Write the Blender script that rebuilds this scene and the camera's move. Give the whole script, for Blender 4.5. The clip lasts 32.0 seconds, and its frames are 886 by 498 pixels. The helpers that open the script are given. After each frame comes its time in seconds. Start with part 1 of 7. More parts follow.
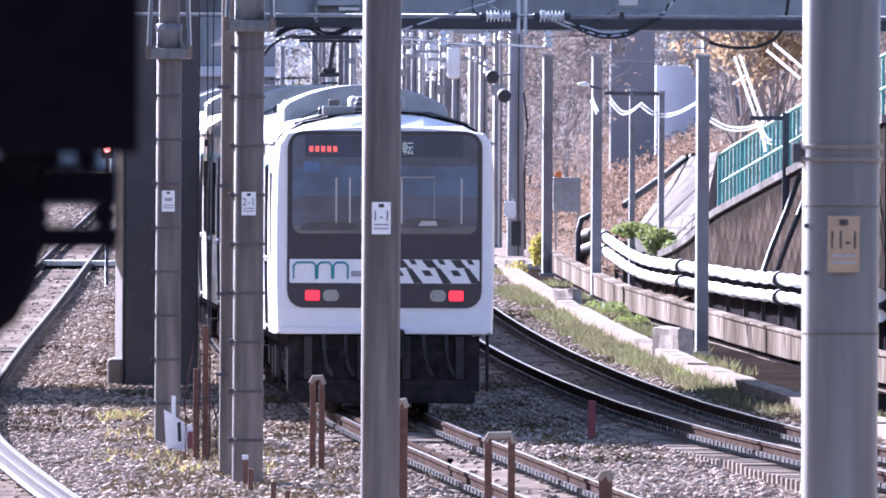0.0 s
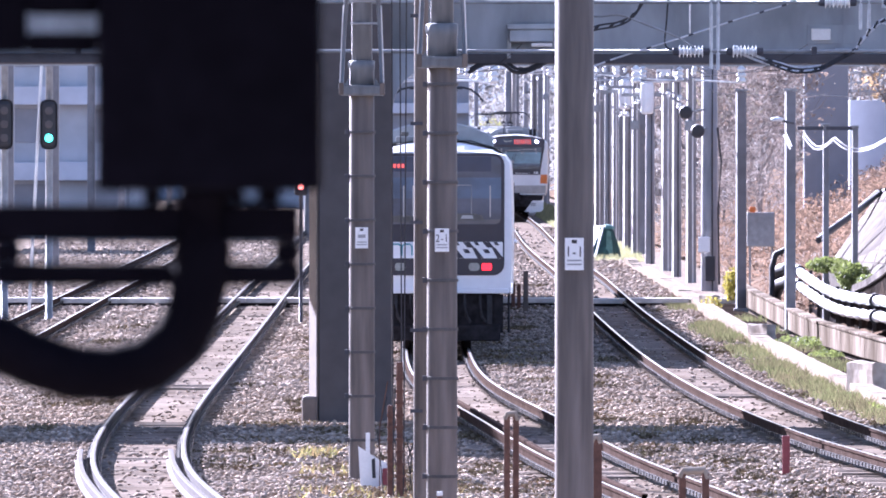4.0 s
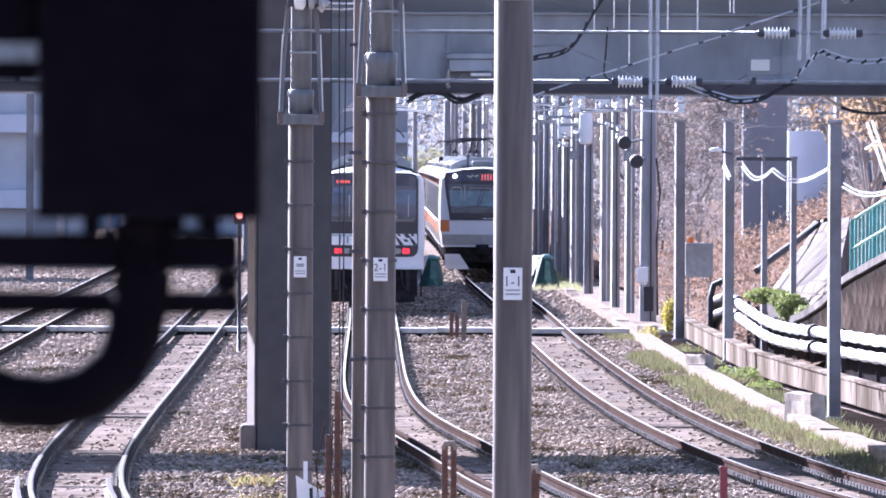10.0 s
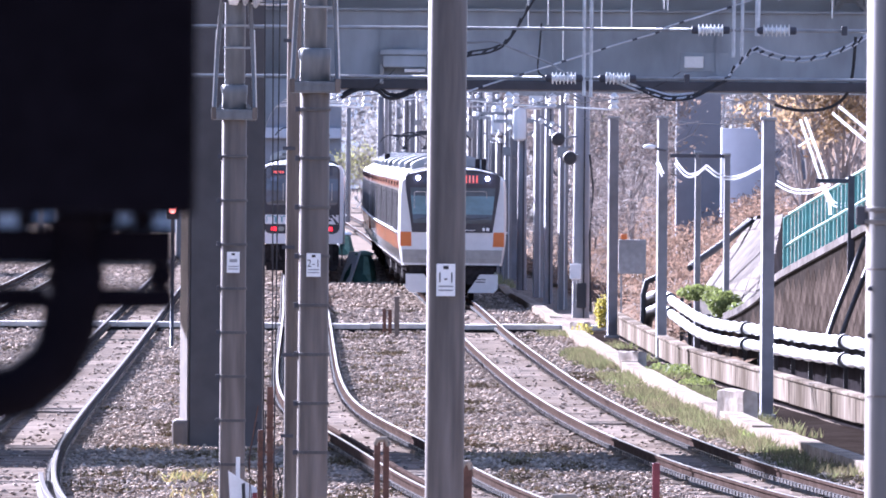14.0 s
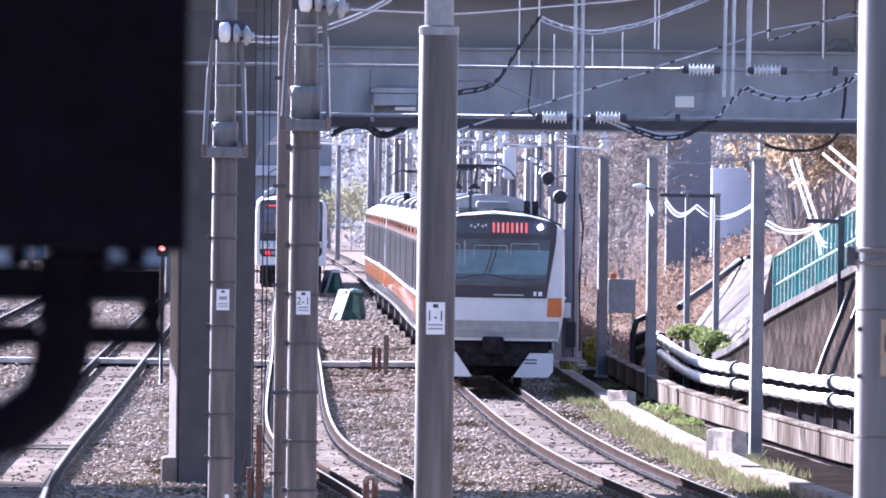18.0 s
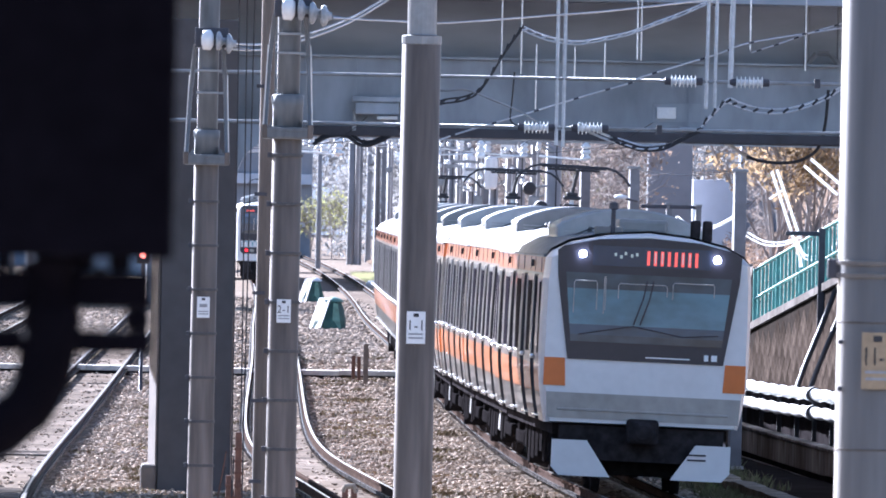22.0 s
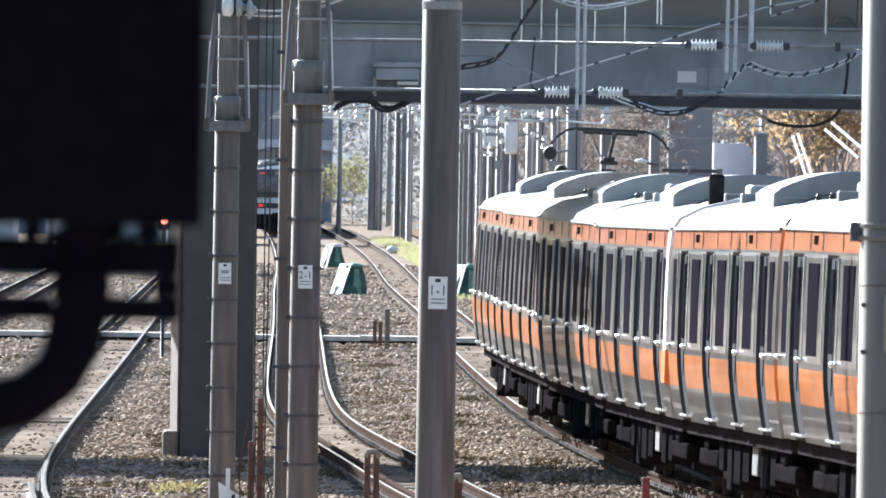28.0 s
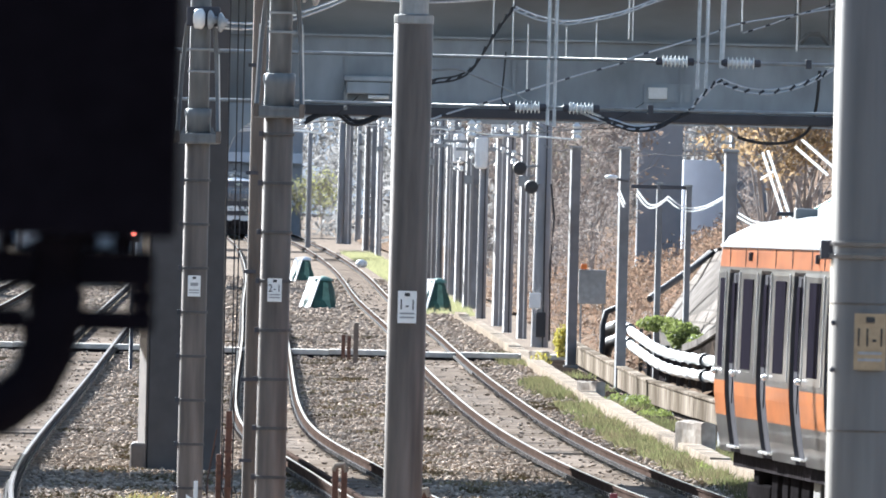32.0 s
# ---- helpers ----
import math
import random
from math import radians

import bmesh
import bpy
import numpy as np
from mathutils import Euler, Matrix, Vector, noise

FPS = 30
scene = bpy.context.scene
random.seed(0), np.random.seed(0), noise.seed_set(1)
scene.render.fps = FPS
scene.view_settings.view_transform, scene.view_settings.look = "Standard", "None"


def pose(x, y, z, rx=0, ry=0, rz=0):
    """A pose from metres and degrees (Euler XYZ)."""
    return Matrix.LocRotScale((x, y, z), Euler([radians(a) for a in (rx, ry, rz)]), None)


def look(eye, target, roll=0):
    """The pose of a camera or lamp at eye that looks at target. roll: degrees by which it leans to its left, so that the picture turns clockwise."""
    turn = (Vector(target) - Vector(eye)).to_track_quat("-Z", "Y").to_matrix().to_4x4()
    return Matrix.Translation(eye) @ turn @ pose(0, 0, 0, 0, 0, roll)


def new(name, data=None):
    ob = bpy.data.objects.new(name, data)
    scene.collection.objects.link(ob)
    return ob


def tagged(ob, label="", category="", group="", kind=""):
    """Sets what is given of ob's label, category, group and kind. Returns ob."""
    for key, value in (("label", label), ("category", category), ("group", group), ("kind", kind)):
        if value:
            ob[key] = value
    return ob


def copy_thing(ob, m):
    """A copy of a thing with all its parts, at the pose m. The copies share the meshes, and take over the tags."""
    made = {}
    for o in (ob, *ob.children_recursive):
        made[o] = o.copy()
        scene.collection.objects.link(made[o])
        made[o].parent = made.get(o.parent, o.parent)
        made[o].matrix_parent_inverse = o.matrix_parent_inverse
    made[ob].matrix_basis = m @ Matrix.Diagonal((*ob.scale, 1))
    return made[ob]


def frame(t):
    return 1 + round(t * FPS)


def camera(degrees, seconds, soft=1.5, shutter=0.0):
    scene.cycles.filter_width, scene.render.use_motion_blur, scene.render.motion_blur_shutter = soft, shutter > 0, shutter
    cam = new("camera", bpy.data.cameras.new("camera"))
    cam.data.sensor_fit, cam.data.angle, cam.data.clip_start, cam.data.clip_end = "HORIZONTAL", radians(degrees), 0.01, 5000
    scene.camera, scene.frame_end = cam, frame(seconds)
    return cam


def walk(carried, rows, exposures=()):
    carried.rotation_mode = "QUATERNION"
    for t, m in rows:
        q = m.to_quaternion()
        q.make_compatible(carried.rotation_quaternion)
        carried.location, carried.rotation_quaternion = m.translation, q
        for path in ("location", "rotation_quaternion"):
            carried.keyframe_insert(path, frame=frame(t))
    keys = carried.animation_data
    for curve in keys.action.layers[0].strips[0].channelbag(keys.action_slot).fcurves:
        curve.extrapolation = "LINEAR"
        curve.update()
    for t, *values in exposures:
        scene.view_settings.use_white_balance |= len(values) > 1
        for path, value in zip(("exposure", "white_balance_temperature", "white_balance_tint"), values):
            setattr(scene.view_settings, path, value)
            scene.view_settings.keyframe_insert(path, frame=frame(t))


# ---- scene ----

# ------------------------------------------------------------- camera
LENS = 27000.0          # focal length of the long tele lens, in its own units
EYE_Z = 4.1             # height above the rail tops
DEGREES = math.degrees(2 * math.atan(784 / LENS))
cam = camera(DEGREES, 32.0, soft=1.75)
cam.data.dof.use_dof, cam.data.dof.focus_distance, cam.data.dof.aperture_fstop = True, 215.0, 34.0


def sway(t):
    """The slow sideways drift of the hand-held camera."""
    return float(np.interp(t, [0, 2, 4, 13, 19, 22, 24, 26, 29, 30, 32], [-0.014, -0.004, 0, -0.002, -0.005, -0.011, -0.012, -0.019, -0.022, -0.0275, -0.0275]))


def aim(t, u, v, roll):
    return pose(sway(t), 0, EYE_Z, 90 - math.degrees(math.atan(v / LENS)), roll, -math.degrees(math.atan(u / LENS)))


walk(cam, [
    (0, aim(0, 168.8, 284.7, -0.30)),
    (0.5, aim(0.5, 40.7, 287.2, -0.32)),
    (1, aim(1, 56.4, 262.5, -0.15)),
    (1.5, aim(1.5, -42.4, 217.3, -0.23)),
    (2, aim(2, -98.2, 190.1, -0.25)),
    (2.5, aim(2.5, -7.6, 201.4, -0.30)),
    (3, aim(3, -104.0, 232.8, -0.04)),
    (3.5, aim(3.5, -60.6, 233.1, -0.20)),
    (4, aim(4, -174.5, 222.0, -0.04)),
    (4.5, aim(4.5, -128.5, 223.6, -0.04)),
    (6.5, aim(6.5, -113.5, 186.8, -0.29)),
    (7, aim(7, -87.5, 176.4, -0.19)),
    (7.5, aim(7.5, -67.7, 167.6, -0.24)),
    (8, aim(8, -28.0, 165.1, -0.38)),
    (8.5, aim(8.5, 4.2, 179.4, -0.47)),
    (9, aim(9, -0.4, 174.9, -0.40)),
    (9.5, aim(9.5, -50.7, 173.3, -0.19)),
    (10, aim(10, -66.2, 169.7, -0.26)),
    (10.5, aim(10.5, -55.5, 172.7, -0.26)),
    (11, aim(11, -34.1, 167.5, -0.40)),
    (11.5, aim(11.5, -17.4, 159.2, -0.50)),
    (12, aim(12, -37.4, 148.6, -0.54)),
    (12.5, aim(12.5, -39.0, 144.2, -0.52)),
    (13, aim(13, -11.5, 145.5, -0.52)),
    (13.5, aim(13.5, 28.5, 161.3, -0.47)),
    (14, aim(14, 51.7, 176.0, -0.45)),
    (14.5, aim(14.5, 47.1, 180.5, -0.45)),
    (16.5, aim(16.5, 65.1, 160.4, -0.98)),
    (17, aim(17, 90.8, 136.7, -0.93)),
    (17.5, aim(17.5, 81.5, 112.7, -0.78)),
    (18, aim(18, 69.3, 107.8, -0.72)),
    (18.5, aim(18.5, 52.7, 125.3, -0.77)),
    (19, aim(19, 50.5, 135.9, -0.91)),
    (19.5, aim(19.5, 54.4, 157.1, -0.88)),
    (20, aim(20, 80.4, 158.2, -0.98)),
    (20.5, aim(20.5, 93.5, 159.5, -0.98)),
    (21, aim(21, 86.3, 148.5, -0.98)),
    (21.5, aim(21.5, 81.4, 122.3, -0.93)),
    (22, aim(22, 103.3, 90.6, -1.19)),
    (22.5, aim(22.5, 123.2, 88.6, -1.19)),
    (23, aim(23, 93.3, 100.6, -1.07)),
    (23.5, aim(23.5, 70.6, 120.5, -0.98)),
    (24, aim(24, 59.1, 135.0, -0.86)),
    (24.5, aim(24.5, 73.3, 143.9, -0.93)),
    (25, aim(25, 107.8, 155.8, -1.09)),
    (25.5, aim(25.5, 109.7, 178.3, -1.19)),
    (26, aim(26, 79.1, 178.4, -1.15)),
    (26.5, aim(26.5, 56.9, 162.0, -1.10)),
    (28.5, aim(28.5, 73.4, 146.0, -0.88)),
    (29, aim(29, 82.6, 111.6, -0.91)),
    (29.5, aim(29.5, 96.7, 90.6, -1.03)),
    (30, aim(30, 121.9, 101.6, -1.19)),
    (30.5, aim(30.5, 130.7, 115.9, -1.22)),
    (31, aim(31, 120.4, 124.5, -1.36)),
    (31.5, aim(31.5, 106.1, 128.3, -1.33)),
    (32, aim(32, 121.3, 126.5, -1.38)),
], exposures=[(0, 2.37, 5160, 31), (1, 2.51, 5210, 31), (4, 2.55, 5220, 31), (9, 2.44, 5180, 30), (16, 2.46, 5150, 31), (20, 2.50, 5100, 28), (22.5, 2.41, 5210, 17), (24.5, 2.15, 5470, 11), (32, 2.17, 5580, 8)])

# ------------------------------------------------------------- light
SUN_AZ, SUN_EL = math.atan2(-0.50, 0.866), radians(25.5)      # ahead and to the left of the lens
SUN_DIR = Vector((math.sin(SUN_AZ) * math.cos(SUN_EL), math.cos(SUN_AZ) * math.cos(SUN_EL), math.sin(SUN_EL)))
world = bpy.data.worlds.new("sky")
scene.world = world
world.use_nodes = True
wn = world.node_tree.nodes
sky = wn.new("ShaderNodeTexSky")
sky.sky_type, sky.sun_disc = "NISHITA", False
sky.sun_elevation, sky.sun_rotation = SUN_EL, SUN_AZ
sky.air_density, sky.dust_density = 1.3, 2.0
world.node_tree.links.new(sky.outputs[0], wn["Background"].inputs[0])
wn["Background"].inputs[1].default_value = 0.045
sun = new("sun", bpy.data.lights.new("sun", "SUN"))
sun.data.energy, sun.data.angle, sun.data.color = 4.8, radians(0.5), (1.0, 0.95, 0.86)
sun.matrix_world = look(SUN_DIR * 100, (0, 0, 0))

# ------------------------------------------------------------- materials
MATS = {}


def mat(name, col, rough=0.6, metal=0.0, var=0.25, scale=6.0, bump=0.2, bscale=None, stretch=(1, 1, 1), col2=None, stain=0.25,
        coat=0.0, emit=0.0, island=0.0, rnd=0.0, spec=0.5, trans=0.0, ior=1.5, leafy=0.0, sheen=0.0):
    """A surface: base colour with grain and stains at two scales, and a fine relief."""
    m = bpy.data.materials.new(name)
    m.use_nodes = True
    nt = m.node_tree
    n, l = nt.nodes, nt.links
    b = n["Principled BSDF"]
    b.inputs["Roughness"].default_value = rough
    b.inputs["Metallic"].default_value = metal
    b.inputs["Specular IOR Level"].default_value = spec
    b.inputs["Coat Weight"].default_value = coat
    b.inputs["Sheen Weight"].default_value = sheen          # brightens edges seen at grazing angles
    b.inputs["Sheen Roughness"].default_value = 0.3
    b.inputs["IOR"].default_value = ior
    b.inputs["Transmission Weight"].default_value = trans
    tc = n.new("ShaderNodeTexCoord")
    mp = n.new("ShaderNodeMapping")
    mp.inputs["Scale"].default_value = stretch
    l.new(tc.outputs["Object"], mp.inputs["Vector"])
    fine = n.new("ShaderNodeTexNoise")
    fine.inputs["Scale"].default_value = scale
    fine.inputs["Detail"].default_value = 5
    big = n.new("ShaderNodeTexNoise")
    big.inputs["Scale"].default_value = scale / 9
    big.inputs["Detail"].default_value = 3
    for t in (fine, big):
        l.new(mp.outputs[0], t.inputs["Vector"])
    c2 = col2 or tuple(c * (1 - var) for c in col)
    ramp = n.new("ShaderNodeValToRGB")
    ramp.color_ramp.elements[0].position, ramp.color_ramp.elements[1].position = 0.32, 0.68
    ramp.color_ramp.elements[0].color, ramp.color_ramp.elements[1].color = (*c2, 1), (*col, 1)
    l.new(fine.outputs["Fac"], ramp.inputs["Fac"])
    last = ramp.outputs["Color"]
    mix = n.new("ShaderNodeMix")
    mix.data_type, mix.blend_type = "RGBA", "MULTIPLY"
    mix.inputs["Factor"].default_value = stain
    l.new(last, mix.inputs["A"])
    r2 = n.new("ShaderNodeValToRGB")
    r2.color_ramp.elements[0].position, r2.color_ramp.elements[1].position = 0.35, 0.65
    r2.color_ramp.elements[0].color, r2.color_ramp.elements[1].color = (0.35, 0.33, 0.3, 1), (1, 1, 1, 1)
    l.new(big.outputs["Fac"], r2.inputs["Fac"])
    l.new(r2.outputs["Color"], mix.inputs["B"])
    last = mix.outputs["Result"]
    if island or rnd:
        hsv = n.new("ShaderNodeHueSaturation")
        mr = n.new("ShaderNodeMapRange")
        a = island or rnd
        mr.inputs["To Min"].default_value, mr.inputs["To Max"].default_value = 1 - a, 1 + a
        if island:
            g = n.new("ShaderNodeNewGeometry")
            l.new(g.outputs["Random Per Island"], mr.inputs["Value"])
        else:
            g = n.new("ShaderNodeObjectInfo")
            l.new(g.outputs["Random"], mr.inputs["Value"])
        l.new(mr.outputs[0], hsv.inputs["Value"])
        l.new(last, hsv.inputs["Color"])
        last = hsv.outputs["Color"]
    l.new(last, b.inputs["Base Color"])
    if emit:
        l.new(last, b.inputs["Emission Color"])
        b.inputs["Emission Strength"].default_value = emit
    if bump:
        bp = n.new("ShaderNodeBump")
        bp.inputs["Strength"].default_value = bump
        bp.inputs["Distance"].default_value = 0.01
        l.new(fine.outputs["Fac"], bp.inputs["Height"])
        l.new(bp.outputs[0], b.inputs["Normal"])
    if leafy:
        tr = n.new("ShaderNodeBsdfTranslucent")
        mx = n.new("ShaderNodeMixShader")
        mx.inputs[0].default_value = leafy
        l.new(last, tr.inputs["Color"])
        l.new(b.outputs[0], mx.inputs[1])
        l.new(tr.outputs[0], mx.inputs[2])
        l.new(mx.outputs[0], n["Material Output"].inputs["Surface"])
    MATS[name] = m
    return m


def bands(m, steps):
    """Paint bands by height on a car body, or a sky reflection on a windscreen: (upper edge z, colour or None for the
    metal).
    """
    nt = m.node_tree
    n, l = nt.nodes, nt.links
    b = n["Principled BSDF"]
    base = b.inputs["Base Color"].links[0].from_socket
    tc = n.new("ShaderNodeTexCoord")
    sep = n.new("ShaderNodeSeparateXYZ")
    l.new(tc.outputs["Object"], sep.inputs[0])
    last = base
    metal = None
    for z0, z1, col in steps:
        a = n.new("ShaderNodeMath"); a.operation = "GREATER_THAN"; a.inputs[1].default_value = z0
        c = n.new("ShaderNodeMath"); c.operation = "LESS_THAN"; c.inputs[1].default_value = z1
        d = n.new("ShaderNodeMath"); d.operation = "MULTIPLY"
        l.new(sep.outputs["Z"], a.inputs[0]); l.new(sep.outputs["Z"], c.inputs[0])
        l.new(a.outputs[0], d.inputs[0]); l.new(c.outputs[0], d.inputs[1])
        mx = n.new("ShaderNodeMix"); mx.data_type = "RGBA"
        l.new(d.outputs[0], mx.inputs["Factor"]); l.new(last, mx.inputs["A"])
        mx.inputs["B"].default_value = (*col, 1)
        last = mx.outputs["Result"]
        inv = n.new("ShaderNodeMath"); inv.operation = "SUBTRACT"; inv.inputs[0].default_value = 1
        l.new(d.outputs[0], inv.inputs[1])
        if metal is None:
            metal = inv.outputs[0]
        else:
            k = n.new("ShaderNodeMath"); k.operation = "MULTIPLY"
            l.new(metal, k.inputs[0]); l.new(inv.outputs[0], k.inputs[1]); metal = k.outputs[0]
    gr = n.new("ShaderNodeTexNoise")
    gr.inputs["Scale"].default_value, gr.inputs["Detail"].default_value = 1.6, 6
    mpg = n.new("ShaderNodeMapping")
    mpg.inputs["Scale"].default_value = (1, 0.5, 1.6)
    l.new(tc.outputs["Object"], mpg.inputs["Vector"]); l.new(mpg.outputs[0], gr.inputs["Vector"])
    rg_ = n.new("ShaderNodeValToRGB")
    rg_.color_ramp.elements[0].position, rg_.color_ramp.elements[1].position = 0.36, 0.6
    rg_.color_ramp.elements[0].color, rg_.color_ramp.elements[1].color = (0.55, 0.5, 0.46, 1), (1, 1, 1, 1)
    l.new(gr.outputs["Fac"], rg_.inputs["Fac"])
    dirt = n.new("ShaderNodeMix"); dirt.data_type, dirt.blend_type = "RGBA", "MULTIPLY"
    dirt.inputs["Factor"].default_value = 0.7
    l.new(last, dirt.inputs["A"]); l.new(rg_.outputs["Color"], dirt.inputs["B"])
    last = dirt.outputs["Result"]
    l.new(last, b.inputs["Base Color"])
    k = n.new("ShaderNodeMath"); k.operation = "MULTIPLY"; k.inputs[1].default_value = b.inputs["Metallic"].default_value
    l.new(metal, k.inputs[0]); l.new(k.outputs[0], b.inputs["Metallic"])


ballast = mat("ballast", (0.40, 0.33, 0.27), 0.9, var=0.5, scale=9, bump=0.8, stain=0.5, spec=0)
stone_m = mat("ballast_stones", (0.53, 0.44, 0.36), 0.85, var=0.45, scale=2.6, bump=0.3, stain=0.5, island=0.4, col2=(0.32, 0.255, 0.205), spec=0)
rail_side = mat("rusty_rail", (0.115, 0.083, 0.07), 0.85, var=0.45, scale=12, stain=0.45, spec=0)
rail_top = mat("polished_rail", (0.60, 0.57, 0.55), 0.3, metal=0.85, var=0.2, scale=20, bump=0.05, stain=0.2)
sleeper_m = mat("sleeper_concrete", (0.39, 0.325, 0.27), 0.9, var=0.4, scale=5, bump=0.4, rnd=0.22, stain=0.55, spec=0)
conc_pole = mat("pole_concrete", (0.26, 0.217, 0.191), 0.55, var=0.5, scale=9, bump=0.35, stretch=(1, 1, 0.1), stain=0.85, spec=0.3, sheen=0.1)
conc_wall = mat("wall_concrete", (0.50, 0.46, 0.42), 0.85, var=0.3, scale=4, bump=0.4, stain=0.45)
steel_grey = mat("galvanised_steel", (0.34, 0.355, 0.37), 0.5, metal=0.3, var=0.25, scale=8, bump=0.1, stain=0.4)
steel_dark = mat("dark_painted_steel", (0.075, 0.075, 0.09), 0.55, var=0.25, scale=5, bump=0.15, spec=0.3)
girder_m = mat("girder_paint", (0.53, 0.60, 0.69), 0.55, var=0.42, scale=2.2, bump=0.1, stretch=(0.8, 1, 0.35), stain=0.9)
pier_m = mat("pier_paint", (0.125, 0.11, 0.108), 0.6, var=0.2, scale=3, bump=0.15, stain=0.3, spec=0.3)
deck_m = mat("deck_concrete", (0.56, 0.61, 0.68), 0.9, var=0.4, scale=1.2, bump=0.3, stretch=(0.35, 1, 1), stain=0.7)
black_m = mat("black_plastic", (0.006, 0.005, 0.008), 0.9, var=0.3, scale=30, bump=0.05, spec=0.03)
white_cover = mat("white_duct", (0.86, 0.86, 0.84), 0.45, var=0.12, scale=9, bump=0.15, stain=0.15)
sign_white = mat("sign_plate", (0.82, 0.83, 0.84), 0.5, var=0.08, scale=30, bump=0.02, stain=0.1)
sign_cream = mat("sign_plate_cream", (0.40, 0.30, 0.185), 0.5, var=0.2, scale=30, bump=0.02, stain=0.25)
ink = mat("sign_ink", (0.03, 0.03, 0.035), 0.6, var=0.2, scale=30, bump=0)
ink_grey = mat("sign_small_print", (0.35, 0.36, 0.38), 0.6, var=0.2, scale=30, bump=0)
green_fence = mat("green_fence_paint", (0.11, 0.36, 0.33), 0.35, var=0.2, scale=10, bump=0.1)
stonewall_m = mat("masonry_stone", (0.118, 0.093, 0.077), 0.9, var=0.55, scale=5, bump=0.5, rnd=0.35, stain=0.7, spec=0)
joint_m = mat("masonry_joint", (0.055, 0.046, 0.04), 0.95, var=0.4, scale=5, spec=0)
slope_m = mat("slope_concrete", (0.35, 0.315, 0.285), 0.9, var=0.35, scale=4, bump=0.3, stain=0.6, rnd=0.15, spec=0)
soil_m = mat("soil", (0.24, 0.175, 0.13), 0.95, var=0.5, scale=2.5, bump=0.6, spec=0)
grass_m = mat("grass_blades", (0.12, 0.14, 0.055), 0.7, var=0.4, scale=0.9, bump=0, island=0.5, col2=(0.145, 0.115, 0.07), leafy=0.45)
bush_m = mat("bush_leaves", (0.21, 0.25, 0.075), 0.6, var=0.4, scale=5, bump=0, island=0.4, leafy=0.5)
dry_m = mat("dry_leaves", (0.22, 0.165, 0.135), 0.8, var=0.5, scale=1.2, bump=0, island=0.45, col2=(0.19, 0.15, 0.12), leafy=0.4)
twig_m = mat("bare_twigs", (0.37, 0.325, 0.305), 0.9, var=0.4, scale=2, bump=0.2, island=0.3)
wire_m = mat("wire_bright", (0.78, 0.79, 0.80), 0.36, metal=0.55, var=0.15, scale=20, bump=0)
hanger_m = mat("pale_hanger_steel", (0.62, 0.65, 0.68), 0.5, metal=0.1, var=0.2, scale=12, bump=0.05)
wire_dark = mat("wire_dark", (0.03, 0.03, 0.035), 0.6, var=0.2, scale=20, bump=0)
insul_grey = mat("grey_porcelain", (0.42, 0.44, 0.46), 0.25, var=0.3, scale=14, bump=0, coat=0.4)
head_m = mat("weathered_pole_head", (0.22, 0.24, 0.262), 0.6, var=0.4, scale=9, bump=0.3, stretch=(1, 1, 0.2), stain=0.5, spec=0.3, sheen=0.5)
porcelain = mat("porcelain", (0.85, 0.86, 0.86), 0.25, var=0.08, scale=20, bump=0, coat=0.3)
steel_pole_m = mat("grey_pole_paint", (0.26, 0.237, 0.22), 0.42, metal=0.1, var=0.35, scale=9, bump=0.12, stretch=(1, 1, 0.08), stain=0.65, sheen=0.35)
steel_post_m = mat("post_paint", (0.215, 0.22, 0.248), 0.4, metal=0.15, var=0.25, scale=4, bump=0.1, stain=0.45, sheen=0.5)
wall_panel_m = mat("panel_concrete", (0.36, 0.312, 0.252), 0.85, scale=2.4, bump=0.4, stretch=(1, 0.8, 0.35), stain=0.9, rnd=0.16, spec=0, col2=(0.165, 0.13, 0.103))
# Brown soil darkened further by the shadow put into its colour.
shaded_soil_m = mat("shaded_soil", (0.042, 0.033, 0.028), 0.95, var=0.5, scale=4, bump=0.6, stain=0.5, spec=0)
trough_m = mat("trough_concrete", (0.53, 0.465, 0.39), 0.9, scale=3, bump=0.6, stain=0.65, rnd=0.14, spec=0, col2=(0.28, 0.22, 0.165))
rust_m = mat("rusty_steel", (0.17, 0.085, 0.06), 0.85, var=0.4, scale=15, bump=0.3)
red_m = mat("dark_red_paint", (0.26, 0.05, 0.06), 0.6, var=0.25, scale=15, bump=0.1)
tarp_m = mat("green_sheet", (0.035, 0.115, 0.09), 0.6, var=0.5, scale=5, bump=0.4, stain=0.5)
tarp_light = mat("pale_green_sheet", (0.16, 0.32, 0.26), 0.6, var=0.4, scale=5, bump=0.3)
weed_m = mat("weed_blades", (0.26, 0.27, 0.09), 0.7, var=0.4, scale=3, bump=0, island=0.5, col2=(0.25, 0.16, 0.09), leafy=0.45)
bright_grass_m = mat("bright_grass", (0.38, 0.38, 0.20), 0.7, var=0.3, scale=2, bump=0, island=0.3, leafy=0.45)
yellow_m = mat("yellow_leaves", (0.55, 0.48, 0.10), 0.6, var=0.4, scale=5, bump=0, island=0.4, leafy=0.5)
olive_m = mat("olive_leaves", (0.24, 0.23, 0.13), 0.7, var=0.4, scale=2, bump=0, island=0.4, leafy=0.45)
autumn_m = mat("autumn_leaves", (0.36, 0.25, 0.135), 0.8, var=0.4, scale=1.5, bump=0, island=0.4, col2=(0.30, 0.23, 0.15), leafy=0.5, spec=0.1)
bright_leaf_m = mat("young_leaves", (0.40, 0.40, 0.16), 0.7, var=0.4, scale=1.5, bump=0, island=0.4, leafy=0.5)
